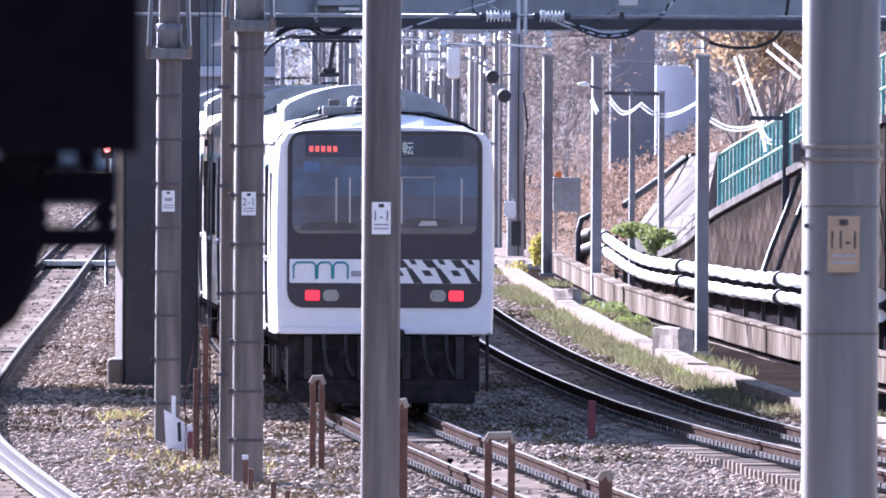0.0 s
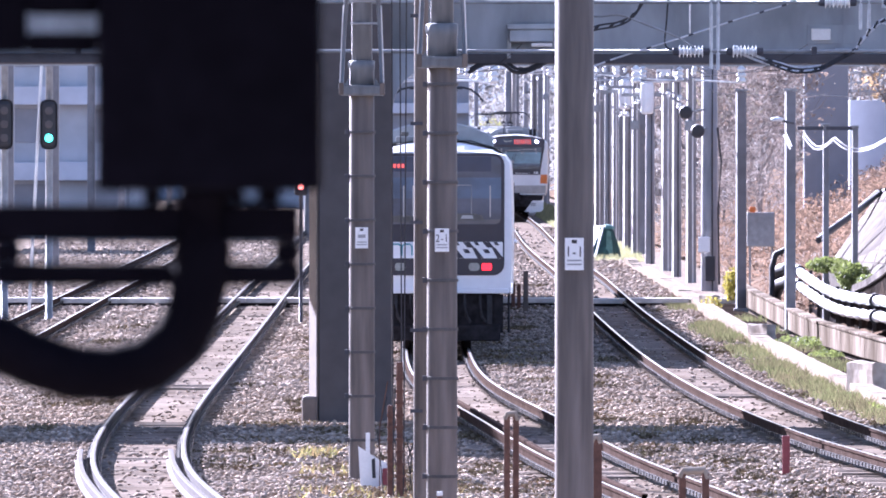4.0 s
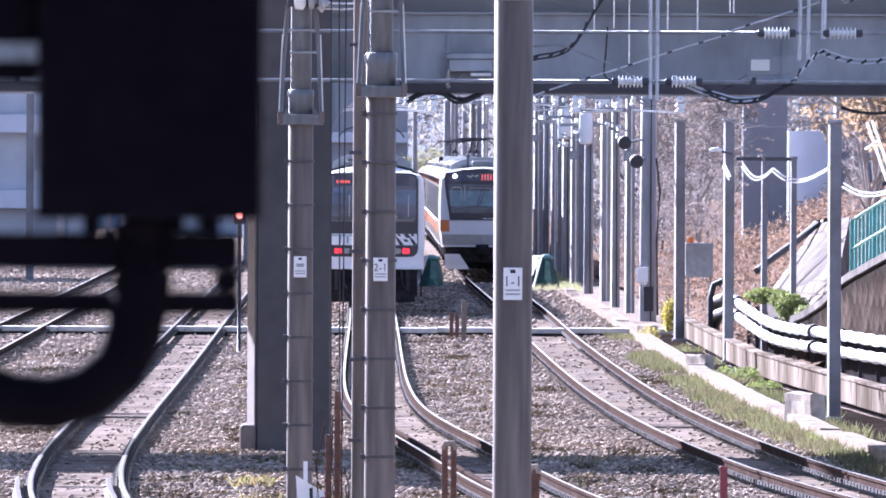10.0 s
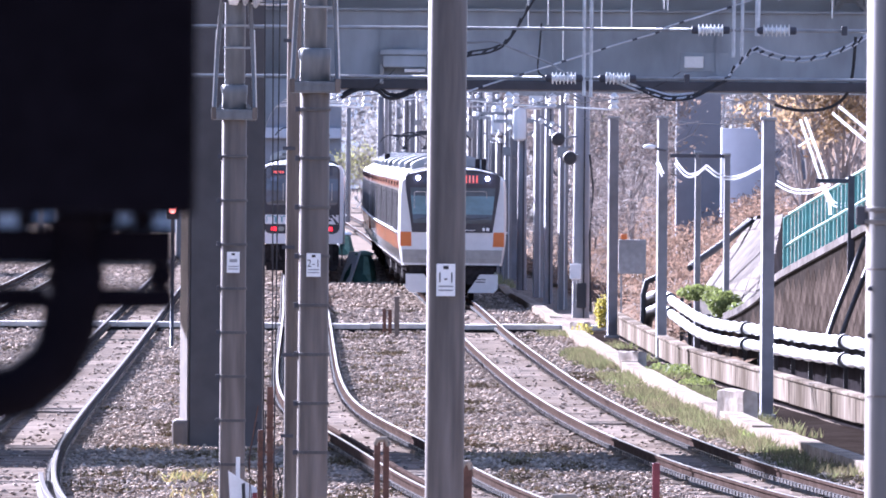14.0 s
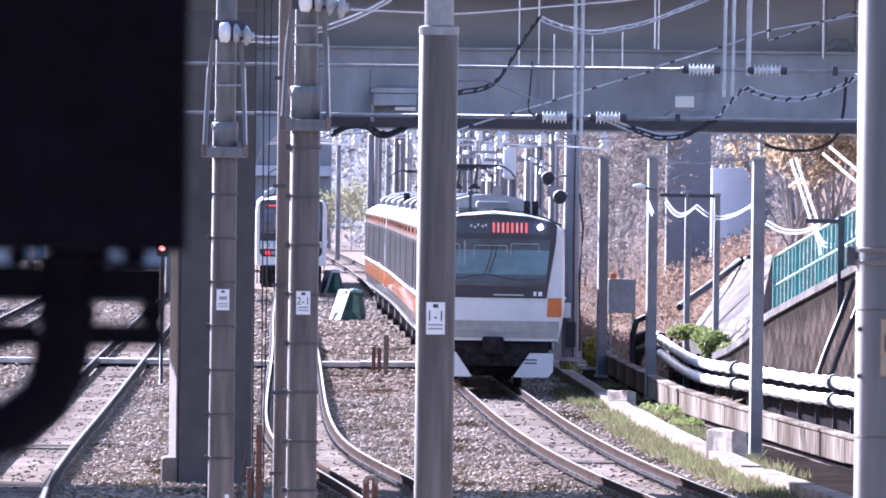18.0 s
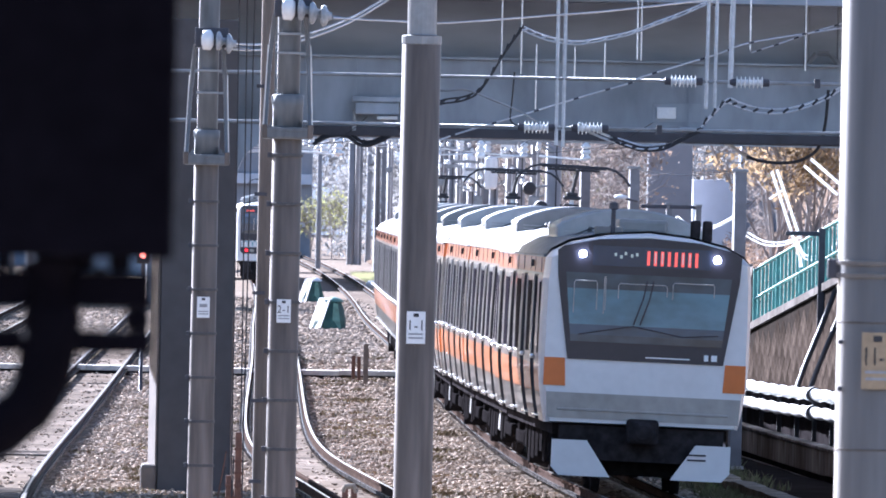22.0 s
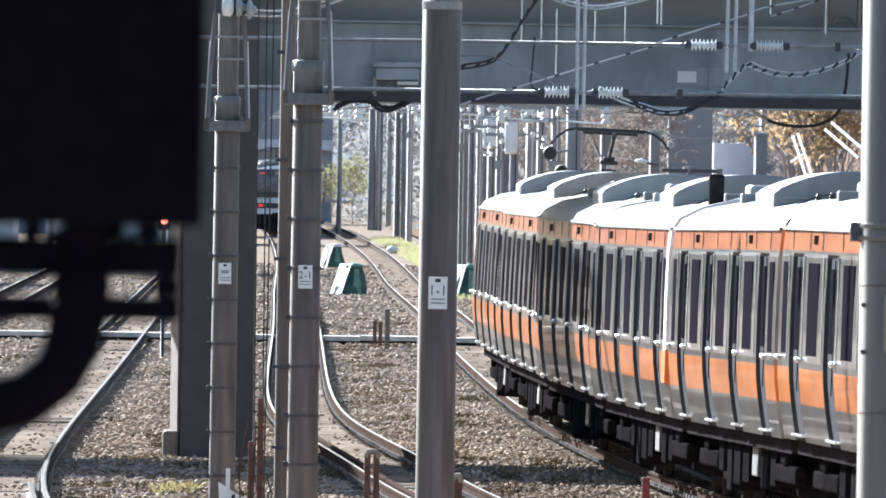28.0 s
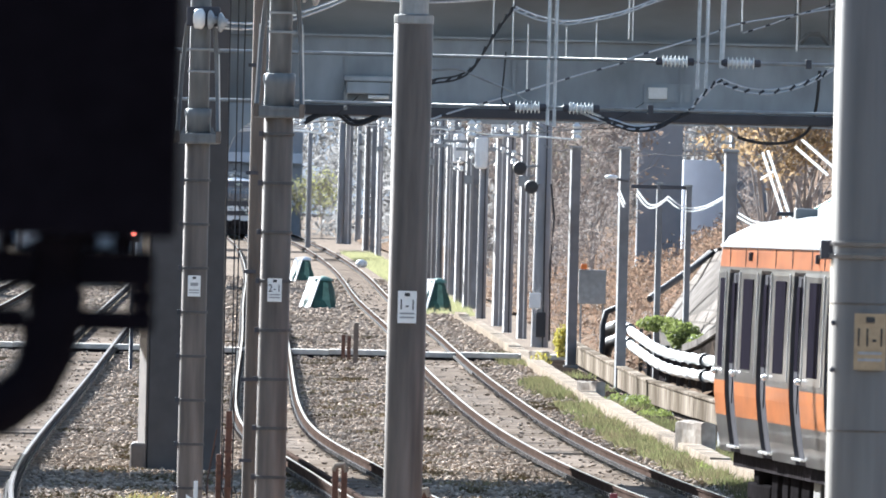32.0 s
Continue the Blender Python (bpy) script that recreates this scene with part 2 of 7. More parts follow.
# Pale grey leaves, with the distance haze put into their colour.
woods_m = mat("hazed_woods_leaves", (0.30, 0.295, 0.29), 0.9, var=0.4, scale=0.3, bump=0, island=0.35, leafy=0.5)
pier_far_m = mat("grey_concrete", (0.29, 0.30, 0.335), 0.8, var=0.15, scale=1.5, bump=0.1, stain=0.2)
white_wall_m = mat("white_render", (0.58, 0.61, 0.69), 0.7, var=0.1, scale=2, bump=0.1, stain=0.2)
blue_wall_m = mat("blue_grey_render", (0.36, 0.42, 0.52), 0.7, var=0.2, scale=0.8, bump=0.1, stain=0.3)
sig_green = mat("green_signal_lens", (0.1, 1.0, 0.65), 0.3, var=0.02, scale=10, bump=0, stain=0, emit=0.9)
# Haze as a pale colour that glows a little by itself.
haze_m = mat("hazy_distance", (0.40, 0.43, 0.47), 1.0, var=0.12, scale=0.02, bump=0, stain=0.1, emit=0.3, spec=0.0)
crossing_m = mat("pale_crossing_cover", (0.74, 0.68, 0.61), 0.75, var=0.25, scale=6, bump=0.2, stain=0.35, spec=0.2)
pier_edge = mat("pier_edge_paint", (0.215, 0.172, 0.145), 0.7, var=0.3, scale=4, bump=0.2, stain=0.45)
band_m = mat("pole_band_steel", (0.10, 0.095, 0.095), 0.6, metal=0.2, var=0.2, scale=20, bump=0.1)
bed_m = mat("track_bed_dirt", (0.33, 0.272, 0.225), 0.95, var=0.5, scale=2, bump=0.5, stain=0.7, spec=0)
# Concrete of the far poles, paler because haze is painted in.
far_pole_m = mat("hazed_pole_concrete", (0.37, 0.36, 0.375), 0.4, var=0.35, scale=3, bump=0.15, stretch=(1, 1, 0.3), stain=0.5, rnd=0.3, sheen=0.7)
moss_m = mat("dirt_and_moss", (0.20, 0.17, 0.10), 0.95, var=0.4, scale=3, bump=0, island=0.4, col2=(0.15, 0.11, 0.08), spec=0)
litter_m = mat("leaf_litter", (0.26, 0.165, 0.10), 0.9, var=0.4, scale=3, bump=0, island=0.5, col2=(0.28, 0.24, 0.13))
brush_m = mat("dry_brush", (0.25, 0.215, 0.195), 0.8, var=0.4, scale=1.5, bump=0, island=0.65, col2=(0.165, 0.14, 0.13), leafy=0.35)
wire_dull = mat("wire_dull", (0.07, 0.072, 0.08), 0.8, var=0.2, scale=20, bump=0, spec=0)
rail_grey = mat("grey_worn_rail", (0.085, 0.07, 0.072), 0.75, var=0.45, scale=12, bump=0.2, stain=0.5, spec=0.12)
rail_bright = mat("bright_rail", (0.22, 0.21, 0.225), 0.42, metal=0.85, var=0.35, scale=20, bump=0.05, stain=0.4)
pale_wall_m = mat("pale_render", (0.50, 0.53, 0.58), 0.7, var=0.2, scale=0.8, bump=0.1, stain=0.3)
coping_m = mat("coping_concrete", (0.27, 0.245, 0.225), 0.9, var=0.35, scale=4, bump=0.3, stain=0.5, rnd=0.15, spec=0)
weeds_m = mat("red_brown_weeds", (0.27, 0.172, 0.12), 0.8, var=0.5, scale=1.2, bump=0, island=0.5, col2=(0.22, 0.165, 0.12), leafy=0.4)
block_m = mat("broken_concrete", (0.60, 0.55, 0.49), 0.9, scale=5, bump=0.6, stain=0.6, spec=0, col2=(0.36, 0.305, 0.26))
cable_white = mat("glossy_white_sheath", (0.95, 0.95, 0.95), 0.4, var=0.06, scale=12, bump=0.05, stain=0.05, leafy=0.65)
sig_red = mat("red_signal_lens", (1.0, 0.18, 0.12), 0.3, var=0.02, scale=10, bump=0, stain=0, emit=3.0)

# ------------------------------------------------------------- mesh helpers
def part(name, bm, material, parent=None, label="", smooth=False):
    me = bpy.data.meshes.new(name)
    bm.to_mesh(me)
    bm.free()
    if smooth:
        me.shade_smooth()
    me.materials.append(material)
    ob = new(name, me)
    if parent is not None:
        ob.parent = parent
    if label:
        ob["label"] = label
    return ob


def same(name, ob, parent, m=None):
    """Another object on the mesh of ob, under parent."""
    o = new(name, ob.data)
    o.parent = parent
    if m is not None:
        o.matrix_basis = m
    return o


def thing(name, label, category, x=0, y=0, z=0, rz=0, group="", kind=""):
    e = new(name)
    e.empty_display_size = 0.2
    e.matrix_basis = pose(x, y, z, 0, 0, rz)
    return tagged(e, label, category, group, kind)


def box(bm, x0, x1, y0, y1, z0, z1, bevel=0.0):
    vs = [bm.verts.new((x, y, z)) for z in (z0, z1) for y in (y0, y1) for x in (x0, x1)]
    fs = [(0, 2, 3, 1), (4, 5, 7, 6), (0, 1, 5, 4), (2, 6, 7, 3), (0, 4, 6, 2), (1, 3, 7, 5)]
    faces = [bm.faces.new([vs[i] for i in f]) for f in fs]
    if bevel:
        es = list({e for f in faces for e in f.edges})
        bmesh.ops.bevel(bm, geom=es, offset=bevel, segments=2, affect="EDGES", profile=0.5)


def boxed(*a, **k):
    bm = bmesh.new()
    box(bm, *a, **k)
    return bm


def poly(bm, pts, y0, y1):
    """A plate: outline pts in x and z, from y0 to y1."""
    a = [bm.verts.new((x, y0, z)) for x, z in pts]
    b = [bm.verts.new((x, y1, z)) for x, z in pts]
    n = len(pts)
    bm.faces.new(a)
    bm.faces.new(b[::-1])
    for i in range(n):
        bm.faces.new((a[i], b[i], b[(i + 1) % n], a[(i + 1) % n]))
    bmesh.ops.recalc_face_normals(bm, faces=bm.faces)


def tube(bm, pts, r, n=8, r1=None, caps=True):
    """A round rod along pts."""
    pts = [Vector(p) for p in pts]
    rings = []
    up = Vector((0, 0, 1))
    for i, p in enumerate(pts):
        d = (pts[min(i + 1, len(pts) - 1)] - pts[max(i - 1, 0)]).normalized()
        a = d.cross(up)
        if a.length < 1e-3:
            a = d.cross(Vector((0, 1, 0)))
        a.normalize()
        b = d.cross(a)
        rr = r if r1 is None else r + (r1 - r) * i / (len(pts) - 1)
        rings.append([bm.verts.new(p + rr * (math.cos(2 * math.pi * k / n) * a + math.sin(2 * math.pi * k / n) * b)) for k in range(n)])
    for q, w in zip(rings, rings[1:]):
        for k in range(n):
            bm.faces.new((q[k], q[(k + 1) % n], w[(k + 1) % n], w[k]))
    if caps:
        bm.faces.new(rings[0])
        bm.faces.new(rings[-1][::-1])


def lathe(bm, prof, n=16, axis="z", at=(0, 0, 0)):
    """A turned body: prof is a list of (radius, place on the axis)."""
    rings = []
    for r, h in prof:
        ring = []
        for k in range(n):
            c, s = math.cos(2 * math.pi * k / n) * r, math.sin(2 * math.pi * k / n) * r
            p = {"z": (c, s, h), "y": (c, h, s), "x": (h, c, s)}[axis]
            ring.append(bm.verts.new(Vector(p) + Vector(at)))
        rings.append(ring)
    for q, w in zip(rings, rings[1:]):
        for k in range(n):
            bm.faces.new((q[k], q[(k + 1) % n], w[(k + 1) % n], w[k]))
    bm.faces.new(rings[0])
    bm.faces.new(rings[-1])
    bmesh.ops.recalc_face_normals(bm, faces=bm.faces)


def strip(bm, lines, close=False):
    """A sheet through lines of points of equal length."""
    rows = [[bm.verts.new(p) for p in ln] for ln in lines]
    for a, b in zip(rows, rows[1:]):
        for i in range(len(a) - 1):
            bm.faces.new((a[i], a[i + 1], b[i + 1], b[i]))
    if close:
        for i in range(len(rows[0]) - 1):
            bm.faces.new((rows[-1][i], rows[-1][i + 1], rows[0][i + 1], rows[0][i]))


def sheet_mesh(name, verts, faces, material, parent=None):
    me = bpy.data.meshes.new(name)
    me.from_pydata(verts, [], faces)
    me.materials.append(material)
    ob = new(name, me)
    ob.parent = parent
    return ob


def label_text(body, size, x, y, z, material, parent, name="lettering", rz=0, sx=1.0, gap=1.0):
    cu = bpy.data.curves.new(name, "FONT")
    cu.body, cu.size, cu.align_x, cu.align_y, cu.extrude = body, size, "CENTER", "CENTER", 0.001
    cu.space_character = gap
    cu.materials.append(material)
    ob = new(name, cu)
    ob.parent = parent
    ob.matrix_basis = pose(x, y, z, 90, 0, rz) @ Matrix.Diagonal((sx, 1, 1, 1))
    return ob


# ------------------------------------------------------------- the lines of the tracks
class Line:
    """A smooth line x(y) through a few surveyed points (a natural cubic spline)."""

    def __init__(self, pts):
        self.y, self.x = (np.array(c, float) for c in zip(*pts))
        n = len(self.y)
        h = np.diff(self.y)
        a = np.eye(n)
        b = np.zeros(n)
        for i in range(1, n - 1):
            a[i, i - 1], a[i, i], a[i, i + 1] = h[i - 1], 2 * (h[i - 1] + h[i]), h[i]
            b[i] = 6 * ((self.x[i + 1] - self.x[i]) / h[i] - (self.x[i] - self.x[i - 1]) / h[i - 1])
        self.m, self.h = np.linalg.solve(a, b), h

    def __call__(self, y):
        i = int(np.clip(np.searchsorted(self.y, y) - 1, 0, len(self.h) - 1))
        h, a, b = self.h[i], self.y[i + 1] - y, y - self.y[i]
        return float((self.m[i] * a ** 3 + self.m[i + 1] * b ** 3) / (6 * h) + (self.x[i] / h - self.m[i] * h / 6) * a
                     + (self.x[i + 1] / h - self.m[i + 1] * h / 6) * b)

    def slope(self, y):
        return (self(y + 0.5) - self(y - 0.5))


LINE_A = Line([(-168.8, 51), (-67.5, 33), (0, 22.6), (67.5, 14.1), (123.8, 8.5), (168.8, 5.55), (191.2, 4.47), (211.5, 3.68), (230.6, 3.12), (263.2, 2.48), (294.8, 2.08), (343.1, 1.6),
               (406.1, 1.12), (450, 0.68), (511.9, 0.06), (588, -0.48), (731.2, -1.78), (900, -3.9), (1125, -7.5), (1462.5, -14)])
LINE_B = Line([(-67.5, 28.7), (0, 18.4), (67.5, 9.9), (123.8, 4.35), (154.1, 2.3), (168.8, 1.55), (187.9, 0.60), (210.4, -0.24), (225, -0.79), (239.6, -1.29), (265.5, -1.77), (294.8, -2.04),
               (374.6, -2.62), (470.2, -3.42), (585, -4.3), (731.2, -5.7), (900, -7.7), (1125, -11.3), (1462.5, -18)])
LINE_C = Line([(-67.5, 21), (0, 11.9), (67.5, 3.7), (123.8, -1.4), (167.6, -4.1), (177.8, -4.6), (192.4, -5.08), (208.1, -5.38), (227.2, -5.6), (258.8, -5.85), (292.5, -6.1), (355.5, -6.62),
               (472.5, -7.6), (731.2, -9.9), (1125, -15.5)])
LINE_D = Line([(168.8, -9.2), (225, -9.75), (310.5, -10.45), (392.6, -11.1), (585, -12.8), (900, -16.5)])
GAUGE = 1.067
GROUND = -0.24


def rail_profile(side, line, ys, head=0.0):
    """Points of a rail's cross-section swept along a line. side: the offset of the rail's middle."""
    prof = [(-0.063, -0.15), (-0.063, -0.137), (-0.012, -0.118), (-0.012, -0.045), (-0.033, -0.034), (-0.033, -0.004), (-0.026, 0),
            (0.026, 0), (0.033, -0.004), (0.033, -0.034), (0.012, -0.045), (0.012, -0.118), (0.063, -0.137), (0.063, -0.15)]
    out = []
    for y in ys:
        k = line.slope(y)
        c = math.hypot(1, k)
        x = line(y)
        out.append([(x + (side + px) / c, y - (side + px) * k / c, pz + head) for px, pz in prof])
    return out


def steps(y0, y1, fine):
    return list(np.arange(y0, y1 + 1e-6, fine))


def track(name, line, y0, y1, label, guards=(), top=None, steel=None):
    """Two rails with polished heads, clips along their feet, sleepers, and guard rails where the place has them."""
    tr = thing(name, label, "railway track", kind="structure")
    ys = steps(y0, min(y1, 337.5), 3.0) + steps(min(y1, 337.5) + 8, y1, 8.0)
    for side in (-GAUGE / 2 - 0.033, GAUGE / 2 + 0.033):
        bm = bmesh.new()
        strip(bm, list(zip(*rail_profile(side, line, ys))))
        bmesh.ops.recalc_face_normals(bm, faces=bm.faces)
        part("rail", bm, steel or rail_side, tr, "grey-brown steel rail" if steel else "rusty brown steel rail")
        bm = bmesh.new()
        lines = []
        for px in ((-0.014, 0.014) if top else (-0.02, 0.02)):
            ln = []
            for y in ys:
                k = line.slope(y)
                c = math.hypot(1, k)
                ln.append((line(y) + (side + px) / c, y - (side + px) * k / c, 0.002))
            lines.append(ln)
        strip(bm, lines)
        part("running_band", bm, top or rail_top, tr, "shiny worn top of the rail")
    bm = bmesh.new()
    lines = []
    for px in (-0.5, -0.2, 0.2, 0.5):
        lines.append([(line(y) + px, y, GROUND + 0.006 + 0.014 * noise.noise((px * 3, y * 0.5, 2))) for y in ys])
    strip(bm, lines)
    part("bed", bm, bed_m, tr, "brown dirt between the rails")
    for g0, g1, sd in guards:
        bm = bmesh.new()
        strip(bm, list(zip(*rail_profile(sd, line, steps(g0, g1, 3.0), 0.0))))
        bmesh.ops.recalc_face_normals(bm, faces=bm.faces)
        part("guard_rail", bm, steel or rail_side, tr)
    # dark strips along the foot stand in for the shade under the rail head
    for side in (-GAUGE / 2 - 0.033, GAUGE / 2 + 0.033):
        bm = bmesh.new()
        for o in (-0.072, 0.072):
            lines = []
            for px, pz in ((-0.02, -0.155), (-0.02, -0.105), (0.02, -0.105), (0.02, -0.155)):
                ln = []
                for y in ys:
                    k = line.slope(y)
                    c = math.hypot(1, k)
                    ln.append((line(y) + (side + o + px) / c, y - (side + o + px) * k / c, pz))
                lines.append(ln)
            strip(bm, lines)
        part("rail_foot", bm, foot_m, tr, "dark rail foot with shade painted in")
    verts, faces = [], []
    for y in np.arange(max(y0, 132.8), min(y1, 330), 0.62):
        for sd in (-GAUGE / 2 - 0.033, GAUGE / 2 + 0.033):
            for o in (-0.092, 0.092):
                x, k = line(y), line.slope(y)
                cx = x + sd + o
                b = len(verts)
                for dz in (-0.15, -0.098):
                    for dy in (-0.05, 0.05):
                        for dx in (-0.012, 0.012):
                            verts.append((cx + dx, y - k * sd + dy, dz))
                faces += [[b + i for i in f] for f in ((0, 2, 3, 1), (4, 5, 7, 6), (0, 1, 5, 4), (2, 6, 7, 3), (0, 4, 6, 2), (1, 3, 7, 5))]
    ob = sheet_mesh("rail_clips", verts, faces, clip_m, tr)
    ob["kind"] = "stuff"
    return tr


# Near-black for the painted shade at the rail foot.
foot_m = mat("shaded_rail_foot", (0.022, 0.019, 0.019), 0.8, var=0.4, scale=10, bump=0.2, stain=0.3, spec=0.1)
clip_m = mat("rail_clip_metal", (0.20, 0.17, 0.16), 0.5, metal=0.3, var=0.3, scale=20, bump=0, island=0.6)


def sleepers(tr, line, y0, y1, step=0.62):
    first = None
    i = 0
    for y in np.arange(y0, y1, step):
        m = pose(line(y), y, GROUND - 0.066 + (0.03 if noise.noise((y * 0.13, line.x[0], 5)) > 0.42 else 0) + 0.006 * math.sin(y * 7.3), 0, 0, -math.degrees(math.atan(line.slope(y))))
        if first is None:
            bm = bmesh.new()
            box(bm, -1.0, 1.0, -0.12, 0.12, -0.1, 0.07, 0.012)
            first = part("sleeper", bm, sleeper_m, tr)
            first.matrix_basis = m
        else:
            same("sleeper", first, tr, m)
        i += 1


# ------------------------------------------------------------- ground
def make_ground():
    bm = bmesh.new()
    xs = [-900, -300, -120, -60, -40] + list(np.arange(-30, 31, 1.5)) + [40, 60, 120, 300, 900]
    ys = [-200, -60, 0, 60, 110] + list(np.arange(132, 404, 4)) + list(np.arange(404, 780, 20)) + [800, 1000, 1400, 2200, 4000]
    rows = []
    for y in ys:
        rows.append([bm.verts.new((x, y, GROUND + 0.03 * noise.noise((x * 0.45, y * 0.08, 3)) - 0.03)) for x in xs])
    for a, b in zip(rows, rows[1:]):
        for i in range(len(xs) - 1):
            bm.faces.new((a[i], a[i + 1], b[i + 1], b[i]))
    return tagged(part("ground", bm, ballast), "grey-brown crushed stone ballast between the tracks", "ground", kind="structure")


def make_stones():
    """Loose ballast stones: uneven small blocks over the bed."""
    rng = np.random.default_rng(4)
    oct_v = np.array([(1, 0, 0), (-1, 0, 0), (0, 1, 0), (0, -1, 0), (0, 0, 1), (0, 0, -1)], float)
    oct_f = np.array([(0, 2, 4), (2, 1, 4), (1, 3, 4), (3, 0, 4), (2, 0, 5), (1, 2, 5), (3, 1, 5), (0, 3, 5)])
    n = 220000
    u = rng.random(n)
    y = 1 / (1 / 144 + u * (1 / 640 - 1 / 144))          # denser towards the lens
    x = LINES_X(y, rng.random(n))
    # the beds between the rails hold few loose stones
    keep = np.ones(n, bool)
    for tab in (TAB_A, TAB_B, TAB_C):
        keep &= (np.abs(x - np.interp(y, TAB_Y, tab)) > 0.70) | (rng.random(n) < 0.12)
    x, y = x[keep], y[keep]
    n = len(x)
    size = (0.024 + 0.026 * rng.random(n) ** 2) * np.clip(y / 260, 1, 2)
    sc = size[:, None] * (0.7 + 0.7 * rng.random((n, 3))) * np.array([1.15, 1.15, 0.5])
    ang = rng.random(n) * 6.283
    tilt = (rng.random(n) - 0.5) * 0.8
    v = oct_v[None] * sc[:, None, :]
    v = v + (rng.random((n, 6, 3)) - 0.5) * size[:, None, None] * np.array([0.6, 0.6, 0.3])
    ct, st = np.cos(tilt)[:, None], np.sin(tilt)[:, None]
    vy, vz = v[:, :, 1] * ct - v[:, :, 2] * st, v[:, :, 1] * st + v[:, :, 2] * ct
    ca, sa = np.cos(ang)[:, None], np.sin(ang)[:, None]
    vx, vy = v[:, :, 0] * ca - vy * sa, v[:, :, 0] * sa + vy * ca
    hz = GROUND - 0.015 + 0.05 * rng.random(n)
    pts = np.stack([vx + x[:, None], vy + y[:, None], vz + hz[:, None]], -1).reshape(-1, 3)
    fs = (oct_f[None] + 6 * np.arange(n)[:, None, None]).reshape(-1, 3)
    me = bpy.data.meshes.new("ballast_stones")
    me.vertices.add(len(pts))
    me.vertices.foreach_set("co", pts.ravel())
    me.loops.add(fs.size)
    me.loops.foreach_set("vertex_index", fs.ravel().astype(np.int32))
    me.polygons.add(len(fs))
    me.polygons.foreach_set("loop_start", np.arange(0, fs.size, 3, dtype=np.int32))
    me.update()
    me.validate()
    me.materials.append(stone_m)
    tagged(new("ballast_stones", me), "loose grey and brown ballast stones", "gravel", kind="stuff")


TAB_Y = np.arange(112, 700, 2.0)
TAB_A, TAB_B, TAB_C = (np.array([ln(q) for q in TAB_Y]) for ln in (LINE_A, LINE_B, LINE_C))


def LINES_X(y, r):
    a = np.interp(y, TAB_Y, TAB_A)
    return a + 2.3 - r * (np.where(y < 225, 16.0, 20.0))


make_ground()
make_stones()
track_a = track("track_a", LINE_A, 67.5, 1406.2, "single railway line on concrete sleepers, rusty rails with polished tops")
track_b = track("track_b", LINE_B, 67.5, 1406.2, "railway line with a sharp bend, rusty rails with polished tops", guards=[(168.8, 253.1, -GAUGE / 2 - 0.033 + 0.16)])
track_c = track("track_c", LINE_C, 67.5, 1125, "railway line beside the bridge pier with bright rails", top=rail_bright, steel=rail_grey, guards=[(135, 193.5, -GAUGE / 2 - 0.033 - 0.16), (135, 193.5, GAUGE / 2 + 0.033 - 0.16)])
track_d = track("track_d", LINE_D, 180, 900, "outer railway line beyond the pier")


# ------------------------------------------------------------- road bridge over the tracks
BRIDGE_Y = 222.8


def make_bridge():
    br = thing("road_bridge", "blue-grey steel girder road bridge crossing over the tracks", "bridge", 0, BRIDGE_Y, 0, rz=-1.0, kind="structure")
    x0, x1 = -45, 45
    z0, z1 = 5.02, 6.12
    # two box girders with flanges, cross frames between
    for k, y in enumerate((0.0, 1.9, 3.8)):
        bm = bmesh.new()
        box(bm, x0, x1, y, y + 0.5, z0 + 0.102, z1)
        part("girder_web", bm, girder_m, br, "blue-grey painted girder")
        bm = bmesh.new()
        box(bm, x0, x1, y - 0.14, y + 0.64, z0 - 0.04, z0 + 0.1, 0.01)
        part("lower_flange", bm, steel_dark, br, "dark lower flange")
        bm = bmesh.new()
        box(bm, x0, x1, y - 0.1, y + 0.6, z1 + 0.003, z1 + 0.04)
        part("upper_flange", bm, girder_m, br)
    for k in range(13):
        xx = -15.2 + 2.45 * k
        part("stiffener", boxed(xx, xx + 0.05, -0.035, -0.002, z0 + 0.11, z1 - 0.01), girder_m, br)
    for xx in (-6.1, 1.3, 8.6):
        part("splice_plate", boxed(xx, xx + 0.5, -0.016, -0.001, z0 + 0.2, z1 - 0.12), girder_m, br)
    bm = bmesh.new()
    box(bm, x0, x1, -1.6, 5.4, 7.0, 7.35)
    part("deck", bm, deck_m, br, "dark concrete deck slab")
    bm = bmesh.new()
    box(bm, x0, x1, 0.6, 0.9, z1 + 0.045, 6.996)
    part("back_wall", bm, deck_m, br, "shaded concrete haunch above the girder")
    bm = bmesh.new()
    box(bm, x0, x1, -1.6, -1.35, 7.354, 8.5)
    part("parapet", bm, deck_m, br)
    return br


bridge = make_bridge()

# ------------------------------------------------------------- trains
body_steel = mat("car_side_steel", (0.35, 0.346, 0.335), 0.3, metal=0.9, var=0.12, scale=1.4, bump=0.14, stretch=(1, 0.3, 0.6), stain=0.3, spec=0.4, coat=0.5)
bands(body_steel, [(1.36, 1.75, (0.62, 0.195, 0.042)), (3.03, 3.252, (0.57, 0.18, 0.055))])
mue_body = mat("car_side_white_band", (0.60, 0.61, 0.63), 0.5, metal=0.6, var=0.10, scale=3, bump=0.05, stretch=(1, 0.3, 1), stain=0.18)
bands(mue_body, [(1.4, 1.85, (0.70, 0.72, 0.76)), (3.05, 3.15, (0.25, 0.45, 0.55))])
roof_m = mat("car_roof_paint", (0.22, 0.23, 0.24), 0.6, var=0.18, scale=3, bump=0.08, stretch=(1, 0.4, 1), stain=0.35)
